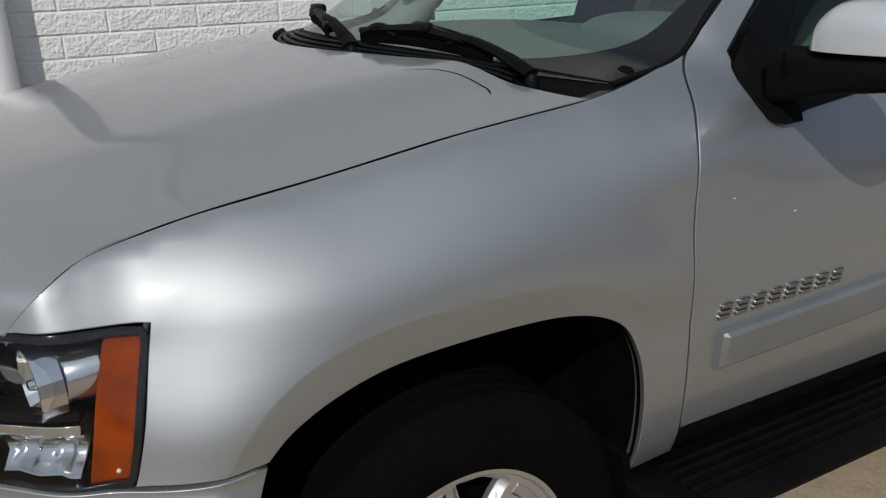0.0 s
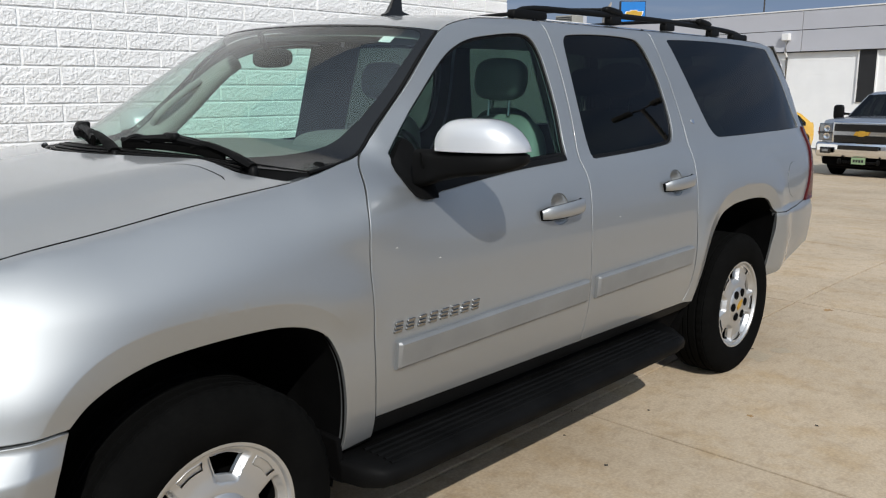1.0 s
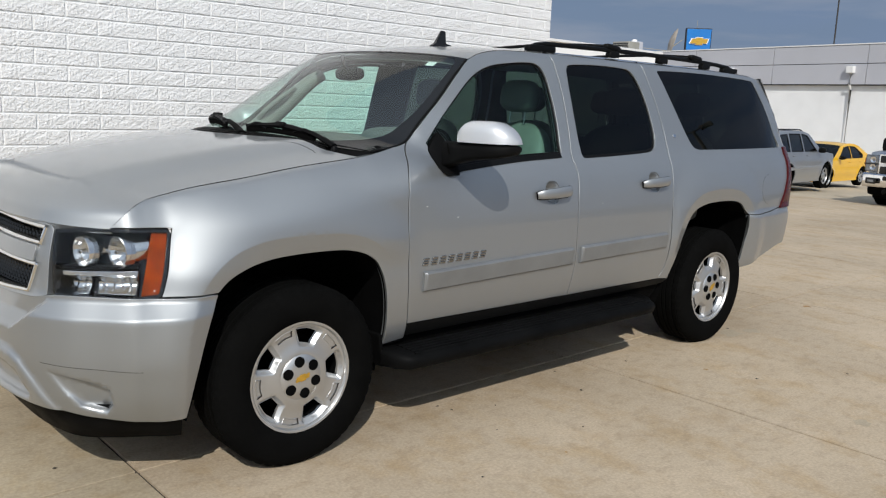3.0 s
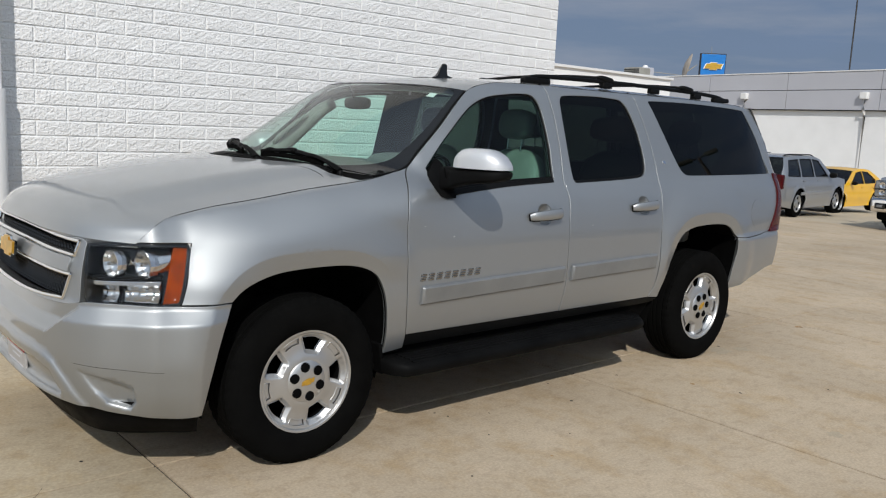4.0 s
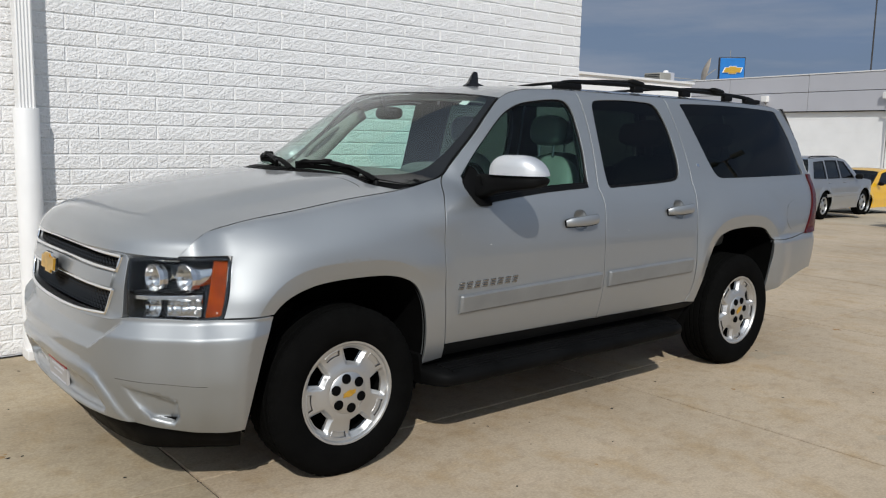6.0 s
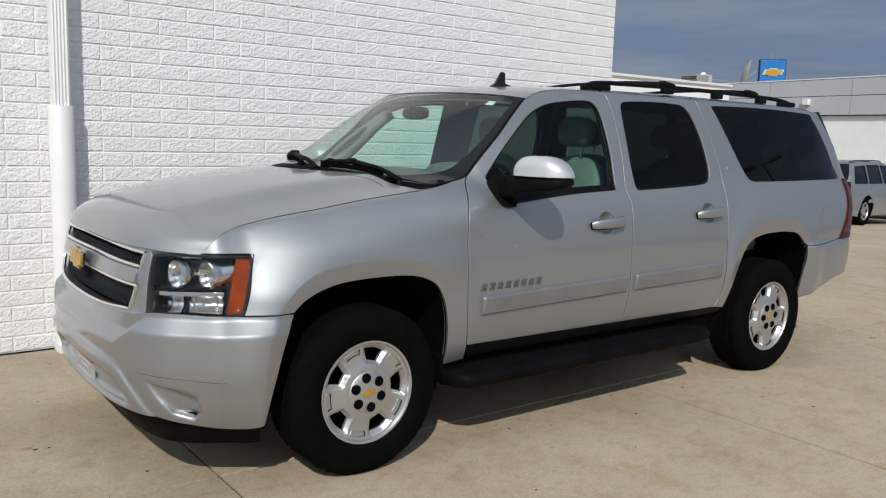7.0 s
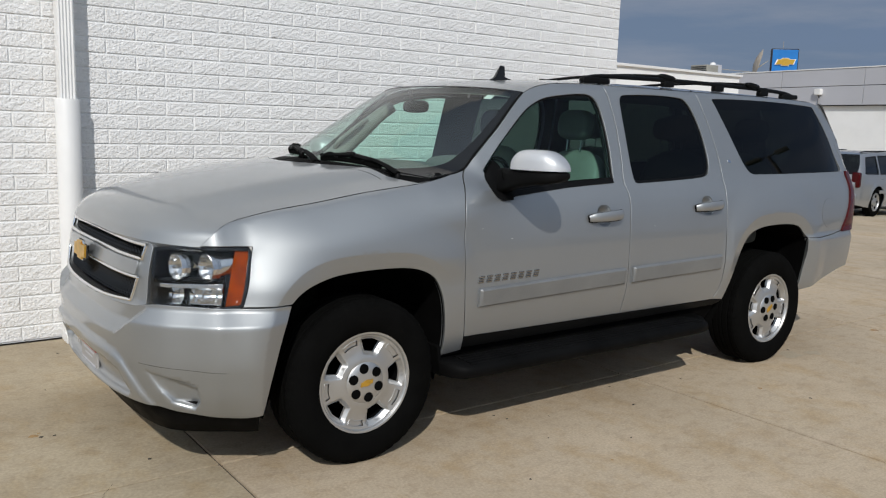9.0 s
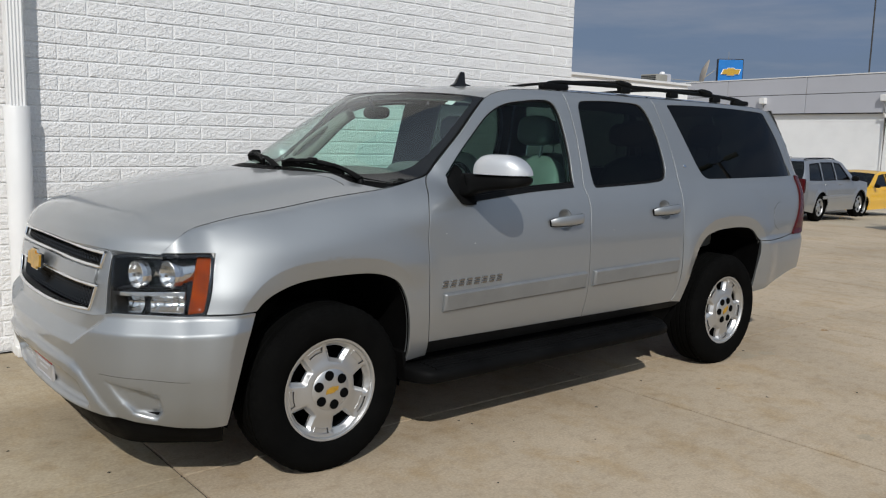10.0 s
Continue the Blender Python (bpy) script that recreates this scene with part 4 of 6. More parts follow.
for f_ in (.20, .40, .60, .80):
    line = []
    for v in np.linspace(-.80, .80, 33):
        h = np.array(hood_rows[-1][round((v + 1) * 32)])
        g = screen(.012 + .026 * (1 - abs(v) ** 5), v) + np.array([-.006, 0, .009])
        p = h * (1 - f_) + g * f_
        line.append((p[0], p[1], p[2] - .018 + .010 * f_))
    put("cowl_slat", tube(line, .0065, 6, .7), BLACK, "", cowl)

for sg in (-1, 1):
    put("cowl_corner", blob((.17, .13, .030), (.475, sg * .775, 1.322), 3, 8, 16, (0, -22, -sg * 38)), SATIN, "", cowl)


def on_bonnet(x, y):
    """The bonnet's height under a point of the plan."""
    xs = [np.interp(y, [p[1] for p in r], [p[0] for p in r]) for r in hood_rows]
    zs = [np.interp(y, [p[1] for p in r], [p[2] for p in r]) for r in hood_rows]
    return float(np.interp(x, xs, zs))


# shade at the crease where the bonnet's raised middle ends, drawn as a dark line
for sg in (-1, 1):
    fold = spline([(.100, .570), (.155, .600), (.200, .642), (.228, .700), (.222, .728)], 6)
    ends = np.linspace(0, 1, len(fold))
    put("bonnet_line", tube([(x, sg * y, on_bonnet(x, sg * y) + .0004) for x, y in fold], [.0004 + .0034 * q ** 1.5 * (1 - q ** 6) for q in ends], 6, .4), LINER_SHADE, "dark line shading the bonnet's crease", bonnet)

# wipers
def wiper(pivot, tip, b0, b1, name="wiper"):
    """An arm on a capped pivot with a bowed blade, its bridges and its rubber."""
    w = put(name, lathe([(0, .014), (.010, .013), (.014, .008), (.016, -.006), (.017, -.02)], 18, "z", pivot), BLACK, "black windscreen wiper")
    P, T = np.array(pivot), np.array(tip)
    lift = lambda q, z: tuple(P + (T - P) * q + np.array([0, 0, z]))
    put("wiper_arm", tube(spline([lift(0, .012), lift(.3, .026), lift(.7, .024), lift(1, .012)], 6), [.022] * 5 + [.019] * 6 + [.013] * 8, 6, .55), SATIN, "", w)
    A, B = np.array(b0), np.array(b1)
    at = lambda q, z: tuple(A + (B - A) * q + np.array([0, 0, z + .010 * math.sin(math.pi * q)]))
    qs = np.linspace(0, 1, 21)
    put("wiper_rubber", tube([at(q, -.012) for q in qs], .006, 6, 2.4), RUBBER, "", w)
    put("wiper_blade", tube([at(q, .004 + .012 * (1 - abs(2 * q - 1))) for q in qs], [.009 + .008 * (1 - abs(2 * q - 1)) for q in qs], 6, .9), BLACK, "", w)
    for q0, q1 in ((.02, .30), (.70, .98)):
        put("blade_bridge", tube(spline([at(q0, -.004), at((q0 + q1) / 2, .016), at(q1, -.004)], 6), .011, 6, .9), BLACK, "", w)
    put("blade_clip", blob((.03, .075, .026), at(.5, .022), 4, 8, 14), BLACK, "", w)
    return w


wiper((.330, -.715, 1.340), (.248, -.396, 1.424), (.305, -.600, 1.390), (.160, -.220, 1.418))
wiper((.126, -.233, 1.376), (.174, .110, 1.436), (.125, -.080, 1.422), (.225, .300, 1.434))

# front bumper with its valance
LOOP_BUMPER = outline([(-1.282, .806), (-1.08, .806), (-.72, .813), (-.66, .805), (-.60, .795), (0, .786), (.60, .795), (.66, .805), (.72, .813), (1.08, .806), (1.282, .806)],
                      [(1.282, .806), (1.245, .70), (1.195, .50), (1.161, .325)], [(1.161, .325), (1.03, .322), (.80, .350), (.69, .372), (.50, .376), (0, .366), (-.50, .376), (-.69, .372), (-.80, .350), (-1.03, .322), (-1.161, .325)],
                      [(-1.161, .325), (-1.195, .50), (-1.245, .70), (-1.282, .806)], step=.02)
bumper = put("front_bumper", panel("front_bumper", LOOP_BUMPER, bumper_skin, step=.014, lip=.03, flip=True, creases=BUMPER_CREASES), SILVER, "silver front bumper with lower pockets")
for sg in (-1, 1):
    # the faint shade of the bumper's crease, drawn as a thin dark line
    crease_line = [(a, .564 - (a - .615) * .053) for a in np.linspace(.66, 1.01, 30)]
    put("bumper_seam", tube([tuple(bumper_skin(np.array([sg * a]), np.array([z]), -.0006)[0]) for a, z in crease_line], .0010, 6), LINER_SHADE, "thin dark line shading the bumper's crease", bumper)
val = [[tuple(nose(np.array([a]), np.array([z]), -d)[0]) for a in np.linspace(-1.15, 1.15, 81)] for z, d in ((.395, .035), (.33, .022), (.232, .045), (.218, .11))]
put("air_dam", sheet("air_dam", val, True), SATIN, "black plastic air dam", bumper)
plate = put("plate_frame", box((.012, .305, .150), (-.987, 0, .440), .004), PLATE, "white dealer plate with red stripe", bumper)
put("plate_stripe", box((.006, .30, .034), (-.9945, 0, .492), .002), PLATE_RED, "", bumper)
for w, z in ((.20, .458), (.13, .435), (.24, .400)):
    put("plate_bar", box((.004, w, .008), (-.9925, 0, z), .001), FASCIA, "", bumper)

# rear bumper and tailgate
LOOP_RBUMP = outline([(3.69, .870), (3.95, .870), (4.20, .893), (4.45, .893), (S_TAIL, .893)], [(S_TAIL, .893), (S_TAIL, .50)], [(S_TAIL, .50), (4.75, .55), (4.40, .61), (4.21, .60), (3.95, .53), (3.70, .465)],
                     [(3.70, .465), (3.70, .64), (3.705, .77), (3.69, .870)], step=.03)
both("rear_bumper", LOOP_RBUMP, SILVER, step=.04, lip=.03, label="silver rear bumper")
LOOP_GATE = outline([(4.47, 1.335), (4.66, 1.335)], [(4.66, 1.335), (4.60, .893)], [(4.60, .893), (S_TAIL, .893)], [(S_TAIL, .893), (S_TAIL, 1.845)], [(S_TAIL, 1.845), (4.6, 1.845), (4.245, 1.84)], [(4.245, 1.84), (4.332, 1.743), (4.412, 1.522), (4.47, 1.335)], step=.03)
both("tailgate", LOOP_GATE, SILVER, step=.06, lip=.02, label="silver tailgate")

# grille
g_loop = outline([(-.660, .808), (-.660, 1.052)], [(-.660, 1.052), (-.63, 1.068), (-.3, 1.080), (0, 1.084), (.3, 1.080), (.63, 1.068), (.660, 1.052)], [(.660, 1.052), (.660, .808)], [(.660, .808), (.60, .792), (0, .782), (-.60, .792), (-.660, .808)], step=.025)
g_top = outline([(-.622, 1.056), (-.3, 1.069), (0, 1.073), (.3, 1.069), (.622, 1.056)], [(.622, 1.056), (.612, .994)], [(.612, .994), (.3, 1.004), (0, 1.007), (-.3, 1.004), (-.612, .994)], [(-.612, .994), (-.622, 1.056)], step=.025)
g_low = outline([(-.605, .918), (-.3, .928), (0, .932), (.3, .928), (.605, .918)], [(.605, .918), (.57, .812)], [(.57, .812), (.3, .797), (0, .793), (-.3, .797), (-.57, .812)], [(-.57, .812), (-.605, .918)], step=.025)
grille = put("grille", panel("grille", shrink(g_loop, .004), nose, [g_top, g_low], step=.03, lip=.04, flip=True), SILVER, "silver two-part grille with chrome rims and black mesh")
for loop in (g_top, g_low):
    ring = [tuple(nose(np.array([a]), np.array([z]), .004)[0]) for a, z in shrink(loop, .002)]
    bm = tube(ring + [ring[0]], .0085, 8, 1.0, (1, 0, 0), caps=False)
    put("chrome_rim", bm, CHROME, "chrome grille rim", grille)
    lo, hi = loop.min(0), loop.max(0)
    backing = panel("mesh_backing", loop, lambda a, z, out=0.0: nose(a, z, out - .06), step=.05, lip=0, flip=True)
    put("mesh_backing", backing, LINER_SHADE, "", grille)
    # slanting bars of the mesh, both ways, joined into one piece
    bars = bmesh.new()
    for way in (1, -1):
        for a0 in np.arange(lo[0] - .2, hi[0] + .2, .026):
            zz = np.linspace(lo[1], hi[1], 7)
            aa = a0 + way * (zz - lo[1]) * .9
            P = np.stack([aa, zz], 1)
            ok = inside(loop, P)
            if ok.sum() >= 2:
                run = P[ok]
                pts = nose(run[:, 0], run[:, 1], -.022)
                t = tube([tuple(p) for p in pts], .0042, 4, 1.4, (1, 0, 0), caps=False)
                me = bpy.data.meshes.new("bar")
                t.to_mesh(me)
                t.free()
                bars.from_mesh(me)
                bpy.data.meshes.remove(me)
    put("grille_mesh", bars, GLOSS_BLACK, "black diagonal grille mesh", grille)
c_bar = outline([(-.595, .985), (0, .998), (.595, .985)], [(.595, .985), (.588, .928)], [(.588, .928), (0, .941), (-.588, .928)], [(-.588, .928), (-.595, .985)], step=.03)
put("grille_bar", panel("grille_bar", c_bar, lambda a, z, out=0.0: nose(a, z, out + .012), step=.03, lip=.016, flip=True), SILVER, "silver bar across the grille", grille)
bow = [(-.095, -.024), (-.072, .028), (-.034, .028), (-.030, .040), (.040, .040), (.036, .028), (.100, .028), (.082, -.022), (.040, -.022), (.036, -.036), (-.036, -.036), (-.033, -.024)]


def emblem(parent, at, scale, face):
    """A gold slanted-cross emblem with a chrome rim; face turns its plane."""
    made = []
    for grow, depth, mt in ((1.12, .010, CHROME), (1.0, .016, GOLD)):
        bm = bmesh.new()
        vs = [bm.verts.new((x * scale * grow, z * scale * grow, 0)) for x, z in bow]
        f = bm.faces.new(vs)
        ext = bmesh.ops.extrude_face_region(bm, geom=[f])
        bmesh.ops.translate(bm, vec=(0, 0, depth * max(scale, .35)), verts=[v for v in ext["geom"] if isinstance(v, bmesh.types.BMVert)])
        bmesh.ops.recalc_face_normals(bm, faces=bm.faces)
        bmesh.ops.transform(bm, matrix=Matrix.Translation(at) @ face, verts=bm.verts)
        made.append((shade(bm, 20), mt))
    return made


FACE_FRONT = Matrix(((0, 0, -1, 0), (-1, 0, 0, 0), (0, 1, 0, 0), (0, 0, 0, 1)))
for bm_, mt in emblem(grille, (-1.004, 0, .955), 1.15, FACE_FRONT):
    put("emblem", bm_, mt, "gold and chrome emblem", grille)

# headlamps
for k, m in enumerate((False, True)):
    sg = 1 if m else -1
    lamp = put("headlamp", panel("headlamp", LOOP_LAMP, deep(.085), step=.04, lip=0, mirror=m), GLOSS_BLACK, "clear headlamp with chrome reflectors and an amber edge")

    def mirrored(bm):
        if m:
            bmesh.ops.scale(bm, vec=(1, -1, 1), verts=bm.verts)
            bmesh.ops.reverse_faces(bm, faces=bm.faces)
        return bm
    wall = panel("lamp_bezel", LOOP_LAMP, deep(.004), [shrink(LOOP_LAMP, .010)], step=.3, lip=.08, mirror=m)
    put("lamp_bezel", wall, GLOSS_BLACK, "black bezel", lamp)
    put("lamp_lens", panel("lamp_lens", shrink(LOOP_LAMP, .002), deep(.0), step=.04, lip=.01, mirror=m), LENS, "clear lens", lamp)
    am = outline([(-.618, 1.044), (-.558, 1.045)], [(-.558, 1.045), (-.575, .94), (-.606, .820)], [(-.606, .820), (-.672, .816)], [(-.672, .816), (-.645, .94), (-.618, 1.044)], step=.02)
    put("amber_reflector", panel("amber_reflector", am, deep(.014), step=.03, lip=.05, mirror=m), AMBER, "amber side reflector", lamp)
    for sc_, r in ((-.889, .056), (-.762, .058)):
        c = skin(sc_, .974, -.040)
        nrm_ = Vector(skin(sc_, .974, .0) - skin(sc_, .974, -.05)).normalized()
        fwd = (nrm_ * .30 + Vector((-1, 0, 0))).normalized()
        bowl = lathe([(.005, -.034), (.018, -.031), (.032, -.022), (.045, -.008), (r - .002, .012), (r, .018), (r + .004, .018), (r + .005, -.02)], 18, "z")
        bmesh.ops.transform(bowl, matrix=Matrix.Translation(c) @ fwd.to_track_quat("Z", "Y").to_matrix().to_4x4(), verts=bowl.verts)
        put("reflector_bowl", mirrored(shade(bowl, 4)), REFLECTOR, "round faceted chrome reflector", lamp)
        bulb = lathe([(0, .022), (.008, .020), (.011, .010), (.011, -.03)], 14, "z")
        bmesh.ops.transform(bulb, matrix=Matrix.Translation(c) @ fwd.to_track_quat("Z", "Y").to_matrix().to_4x4(), verts=bulb.verts)
        put("bulb", mirrored(bulb), CHROME, "", lamp)
    for s0, s1, r0, r1 in ((-.842, -.822, .022, .030), (-.725, -.640, .050, .040)):
        barrel = tube([tuple(skin(s0 + (s1 - s0) * q, .974 + .012 * q, -.058)) for q in np.linspace(0, 1, 7)], [r0 + (r1 - r0) * q for q in np.linspace(0, 1, 7)], 24)
        put("reflector_barrel", mirrored(barrel), REFLECTOR, "chrome reflector barrel", lamp)
    tray = lambda s, z, out=0.0: skin(s, z, out - .062 + .034 * np.clip(np.abs(z - .853) / .034, 0, 1) ** 2 + .004 * np.sign(np.sin(s * 95)))
    for s0, s1 in ((-.945, -.868), (-.838, -.690)):
        low = outline([(s0 - .012, .886), (s1, .888)], [(s1, .888), (s1 - .008, .820)], [(s1 - .008, .820), (s0, .822)], [(s0, .822), (s0 - .012, .886)], step=.02)
        put("reflector_tray", panel("reflector_tray", low, tray, step=.009, lip=.02, mirror=m), REFLECTOR, "fluted chrome reflector tray", lamp)
    brow = outline([(-.985, .899), (-.85, .901), (-.69, .905)], [(-.69, .905), (-.69, .890)], [(-.69, .890), (-.85, .887), (-.985, .885)], [(-.985, .885), (-.985, .899)], step=.03)
    put("reflector_brow", panel("reflector_brow", brow, deep(.028), step=.05, lip=.03, mirror=m), REFLECTOR, "thin chrome brow", lamp)
    fin_ = outline([(-.985, .915), (-.69, .925)], [(-.69, .925), (-.69, .915)], [(-.69, .915), (-.985, .905)], [(-.985, .905), (-.985, .915)], step=.05)
    put("lamp_shelf", panel("lamp_shelf", fin_, deep(.03), step=.06, lip=.05, mirror=m), BLACK, "", lamp)
    # a small white dot just in front of the amber's lower part
    put("marker_bulb", mirrored(blob((.008, .008, .008), tuple(skin(-.622, .835, -.010)), 2, 6, 8)), WHITE, "", lamp)


# wheels
def wheel(at, sg, label, spin):
    """A tyre on a five-spoke alloy rim; sg -1 faces the left."""
    hub = new("wheel")
    hub.parent = suv
    hub.matrix_parent_inverse = inv_suv
    hub.matrix_basis = pose(*at, 0, spin, 0) if sg < 0 else pose(*at, 0, spin, 180)
    hub["label"] = label
    R = .398
    prof = [(.222, .085), (.230, .112), (.245, .122), (.266, .134), (.30, .139), (.335, .136), (.362, .128), (.378, .118), (.388, .107), (.394, .098)]
    full = [(r, -w) for r, w in prof]
    for y0, y1 in ((-.092, -.066), (-.054, -.020), (-.010, .010), (.020, .054), (.066, .092)):
        full += [(R - .010, y0 - .003), (R, y0), (R, y1), (R - .010, y1 + .003)]
    full += [(r, w) for r, w in reversed(prof)]
    tyre = lathe(full, 192, "y")
    for v in tyre.verts:
        r, a = math.hypot(v.co.x, v.co.z), math.atan2(v.co.z, v.co.x)
        if r > .376 and abs(v.co.y) > .06 and round(a / (2 * math.pi) * 192) % 4 == 0:
            v.co.x, v.co.z = v.co.x * (1 - .004 / r), v.co.z * (1 - .004 / r)
    part("tyre", tyre, RUBBER, hub, "black road tyre")
    # rim face with five openings; polar sheet
    def face(a, b, out=0.0):
        r = np.hypot(a, b)
        y = -.108 - .006 * ease(.07, .10, r) * (1 - ease(.10, .2, r)) + .006 * ease(.10, .16, r) * (1 - ease(.19, .225, r))
        P = np.stack([np.ravel(a), np.ravel(b)], 1)
        for h in holes:
            y = y + .020 * np.clip(1 - gap_to(h, P).reshape(np.shape(a)) * np.where(inside(h, P), -1, 1).reshape(np.shape(a)) / .012, 0, 1)
        return np.stack([a, y - out, b], -1)
    ring = np.array([(.229 * math.cos(t), .229 * math.sin(t)) for t in np.linspace(0, 2 * math.pi, 91)[:-1]])
    holes, pockets = [], []
    for n in range(5):
        c = 2 * math.pi * n / 5
        pol = lambda r, d: (r * math.cos(c + d), r * math.sin(c + d))
        holes.append(outline([pol(.143, -.20), pol(.141, 0), pol(.143, .20)], [pol(.143, .20), pol(.207, .28)], [pol(.207, .28), pol(.210, 0), pol(.207, -.28)], [pol(.207, -.28), pol(.143, -.20)], step=.010))
        c = 2 * math.pi * (n + .5) / 5
        pol = lambda r, d: (r * math.cos(c + d), r * math.sin(c + d))
        pockets.append(outline([pol(.184, -.20), pol(.186, 0), pol(.184, .20)], [pol(.184, .20), pol(.214, .21)], [pol(.214, .21), pol(.216, 0), pol(.214, -.21)], [pol(.214, -.21), pol(.184, -.20)], step=.010))
    rim = part("rim", panel("rim", ring, face, holes + pockets, step=.0095, lip=.012, flip=True, creases=[shrink(h, -d) for h in holes for d in (.011, .014)]), ALLOY, hub, "five-spoke machined alloy rim")
    for loop in pockets:
        part("spoke_pocket", panel("spoke_pocket", loop, lambda a, b, out=0.0: face(a, b, out - .005), step=.03, lip=0, flip=True), ALLOY, rim)
    part("rim_flange", lathe([(.226, -.092), (.228, -.112), (.234, -.120), (.243, -.121), (.246, -.116), (.246, -.10)], 96, "y"), ALLOY, rim)
    # barrel and brake disc are near-black for the shade behind the spokes
    part("rim_barrel", lathe([(.227, -.10), (.212, -.06), (.207, .09), (.15, .095), (.03, .095)], 64, "y"), LINER_SHADE, rim)
    part("brake_disc", lathe([(.08, -.005), (.165, -.005), (.168, .002), (.165, .02)], 48, "y"), LINER_SHADE, rim)
    cap = part("centre_cap", lathe([(0, -.126), (.060, -.125), (.094, -.119), (.101, -.112), (.102, -.098)], 48, "y"), ALLOY, hub, "silver centre cap with six nut holes")
    # dark discs proud of the cap stand in for the shade in the holes
    for n in range(6):
        t = 2 * math.pi * n / 6 + .62
        part("nut_hole", lathe([(0, -.1270), (.021, -.1270), (.0232, -.1268), (.0235, -.118)], 24, "y", (.071 * math.cos(t), 0, .071 * math.sin(t))), LINER_SHADE, cap)
    flat = Matrix(((1, 0, 0, 0), (0, 0, -1, 0), (0, 1, 0, 0), (0, 0, 0, 1)))
    for bm_, mt in emblem(cap, (0, -.126, 0), .36, flat)[1:]:
        bmesh.ops.transform(bm_, matrix=Matrix.Rotation(radians(-6), 4, "Y"), verts=bm_.verts)
        part("cap_emblem", bm_, mt, cap, "small gold emblem")
    return hub


wheel((0, -.866, .395), -1, "front wheel with a five-spoke alloy rim", -5)
wheel((3.302, -.851, .39), -1, "rear wheel with a five-spoke alloy rim", -28)
wheel((0, .866, .395), 1, "front wheel with a five-spoke alloy rim", 10)
wheel((3.302, .851, .39), 1, "rear wheel with a five-spoke alloy rim", 31)

# running boards
for sg in (-1, 1):
    prof = [(-.87, .355), (-.87, .415), (-.90, .424), (-1.03, .424), (-1.070, .420), (-1.094, .408), (-1.102, .390), (-1.098, .362), (-1.085, .352), (-1.0, .345)]
    rows = []
    for x, k in ((.455, .35), (.475, .72), (.52, .95), (.60, 1.0), (1.2, 1.0), (1.8, 1.0), (2.35, 1.0), (2.46, .93), (2.53, .6), (2.57, .1)):
        rows.append([(x, sg * -(-.86 + (y + .86) * k), z) for y, z in prof + prof[:1]])
    board = put("running_board", sheet("running_board", rows, sg > 0), SATIN, "black ribbed running board")
    for y in (-.935, -.968, -1.001, -1.034, -1.062):
        put("board_rib", tube([(x, sg * -y, .4245 - max(0, (-y - 1.03)) * .14) for x in np.linspace(.56, 2.42, 12)], .0085, 8, .8), SATIN, "", board)
    for x in (.62, 1.5, 2.3):
        put("board_bracket", box((.05, .30, .03), (x, sg * .80, .36), .006), BLACK, "", board)
    put("mud_flap", box((.02, .16, .16), (.462, sg * .86, .42), .006, 2, (0, -8, 0)), LINER_SHADE, "black plastic mud guard")

# underbody and axles, coloured near-black for the shade beneath the car
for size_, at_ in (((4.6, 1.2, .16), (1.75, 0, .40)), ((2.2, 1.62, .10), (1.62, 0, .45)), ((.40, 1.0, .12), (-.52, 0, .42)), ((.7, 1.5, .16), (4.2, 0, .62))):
    put("underbody", box(size_, at_, .03), LINER_SHADE, "dark underbody")
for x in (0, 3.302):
    put("axle", tube([(x, -.75, .39), (x, .75, .39)], .05, 10), LINER_SHADE, "dark axle")

# roof rack
for sg in (-1, 1):
    rp = spline([(1.72, .590, 1.892), (1.80, .588, 1.922), (2.0, .586, 1.934), (2.8, .576, 1.941), (3.6, .560, 1.934), (3.95, .547, 1.920), (4.08, .542, 1.898)], 8)
    rail = put("roof_rail", tube([(x, sg * y, z - .006) for x, y, z in rp], .0125, 10, 1.15), BLACK, "black roof rail")
    for x0, x1, z0, h in ((1.71, 1.95, 1.902, .036), (2.48, 2.58, 1.916, .040), (3.04, 3.14, 1.914, .040), (3.60, 3.70, 1.908, .040), (3.90, 4.11, 1.898, .036)):
        yy = float(np.interp((x0 + x1) / 2, [1.7, 4.1], [.590, .541]))
        put("rail_foot", blob((x1 - x0, .044, h), ((x0 + x1) / 2, sg * yy, z0 - .006), 8.0, 10, 24, (0, 0, 0), lambda p: (p.x * (1 - 2.2 * max(p.z, 0)), p.y, p.z)), BLACK, "", rail)
for x, z in ((2.50, 1.958), (3.46, 1.954)):
    bar = put("cross_bar", tube(spline([(x - .02, -.56, z), (x, -.3, z + .016), (x, 0, z + .021), (x, .3, z + .016), (x - .02, .56, z)], 8), .018, 10, .6), BLACK, "black roof cross bar")
    for sg in (-1, 1):
        put("bar_clamp", blob((.16, .052, .036), (x + .02, sg * .575, z - .006), 3.0, 12, 20, (0, 5, 0), lambda p: (p.x, p.y * (1 - .8 * p.x), p.z * (1 - 1.6 * p.x))), BLACK, "", bar)
fin = [(0, 0), (.150, 0), (.150, .014), (.100, .026), (.100, .090), (.070, .094), (.026, .022), (.0, .010)]
bm = bmesh.new()
f = bm.faces.new([bm.verts.new((x, -.016, z)) for x, z in fin])
ext = bmesh.ops.extrude_face_region(bm, geom=[f])
bmesh.ops.translate(bm, vec=(0, .032, 0), verts=[v for v in ext["geom"] if isinstance(v, bmesh.types.BMVert)])
for v in bm.verts:
    v.co.y *= 1 - v.co.z * 6
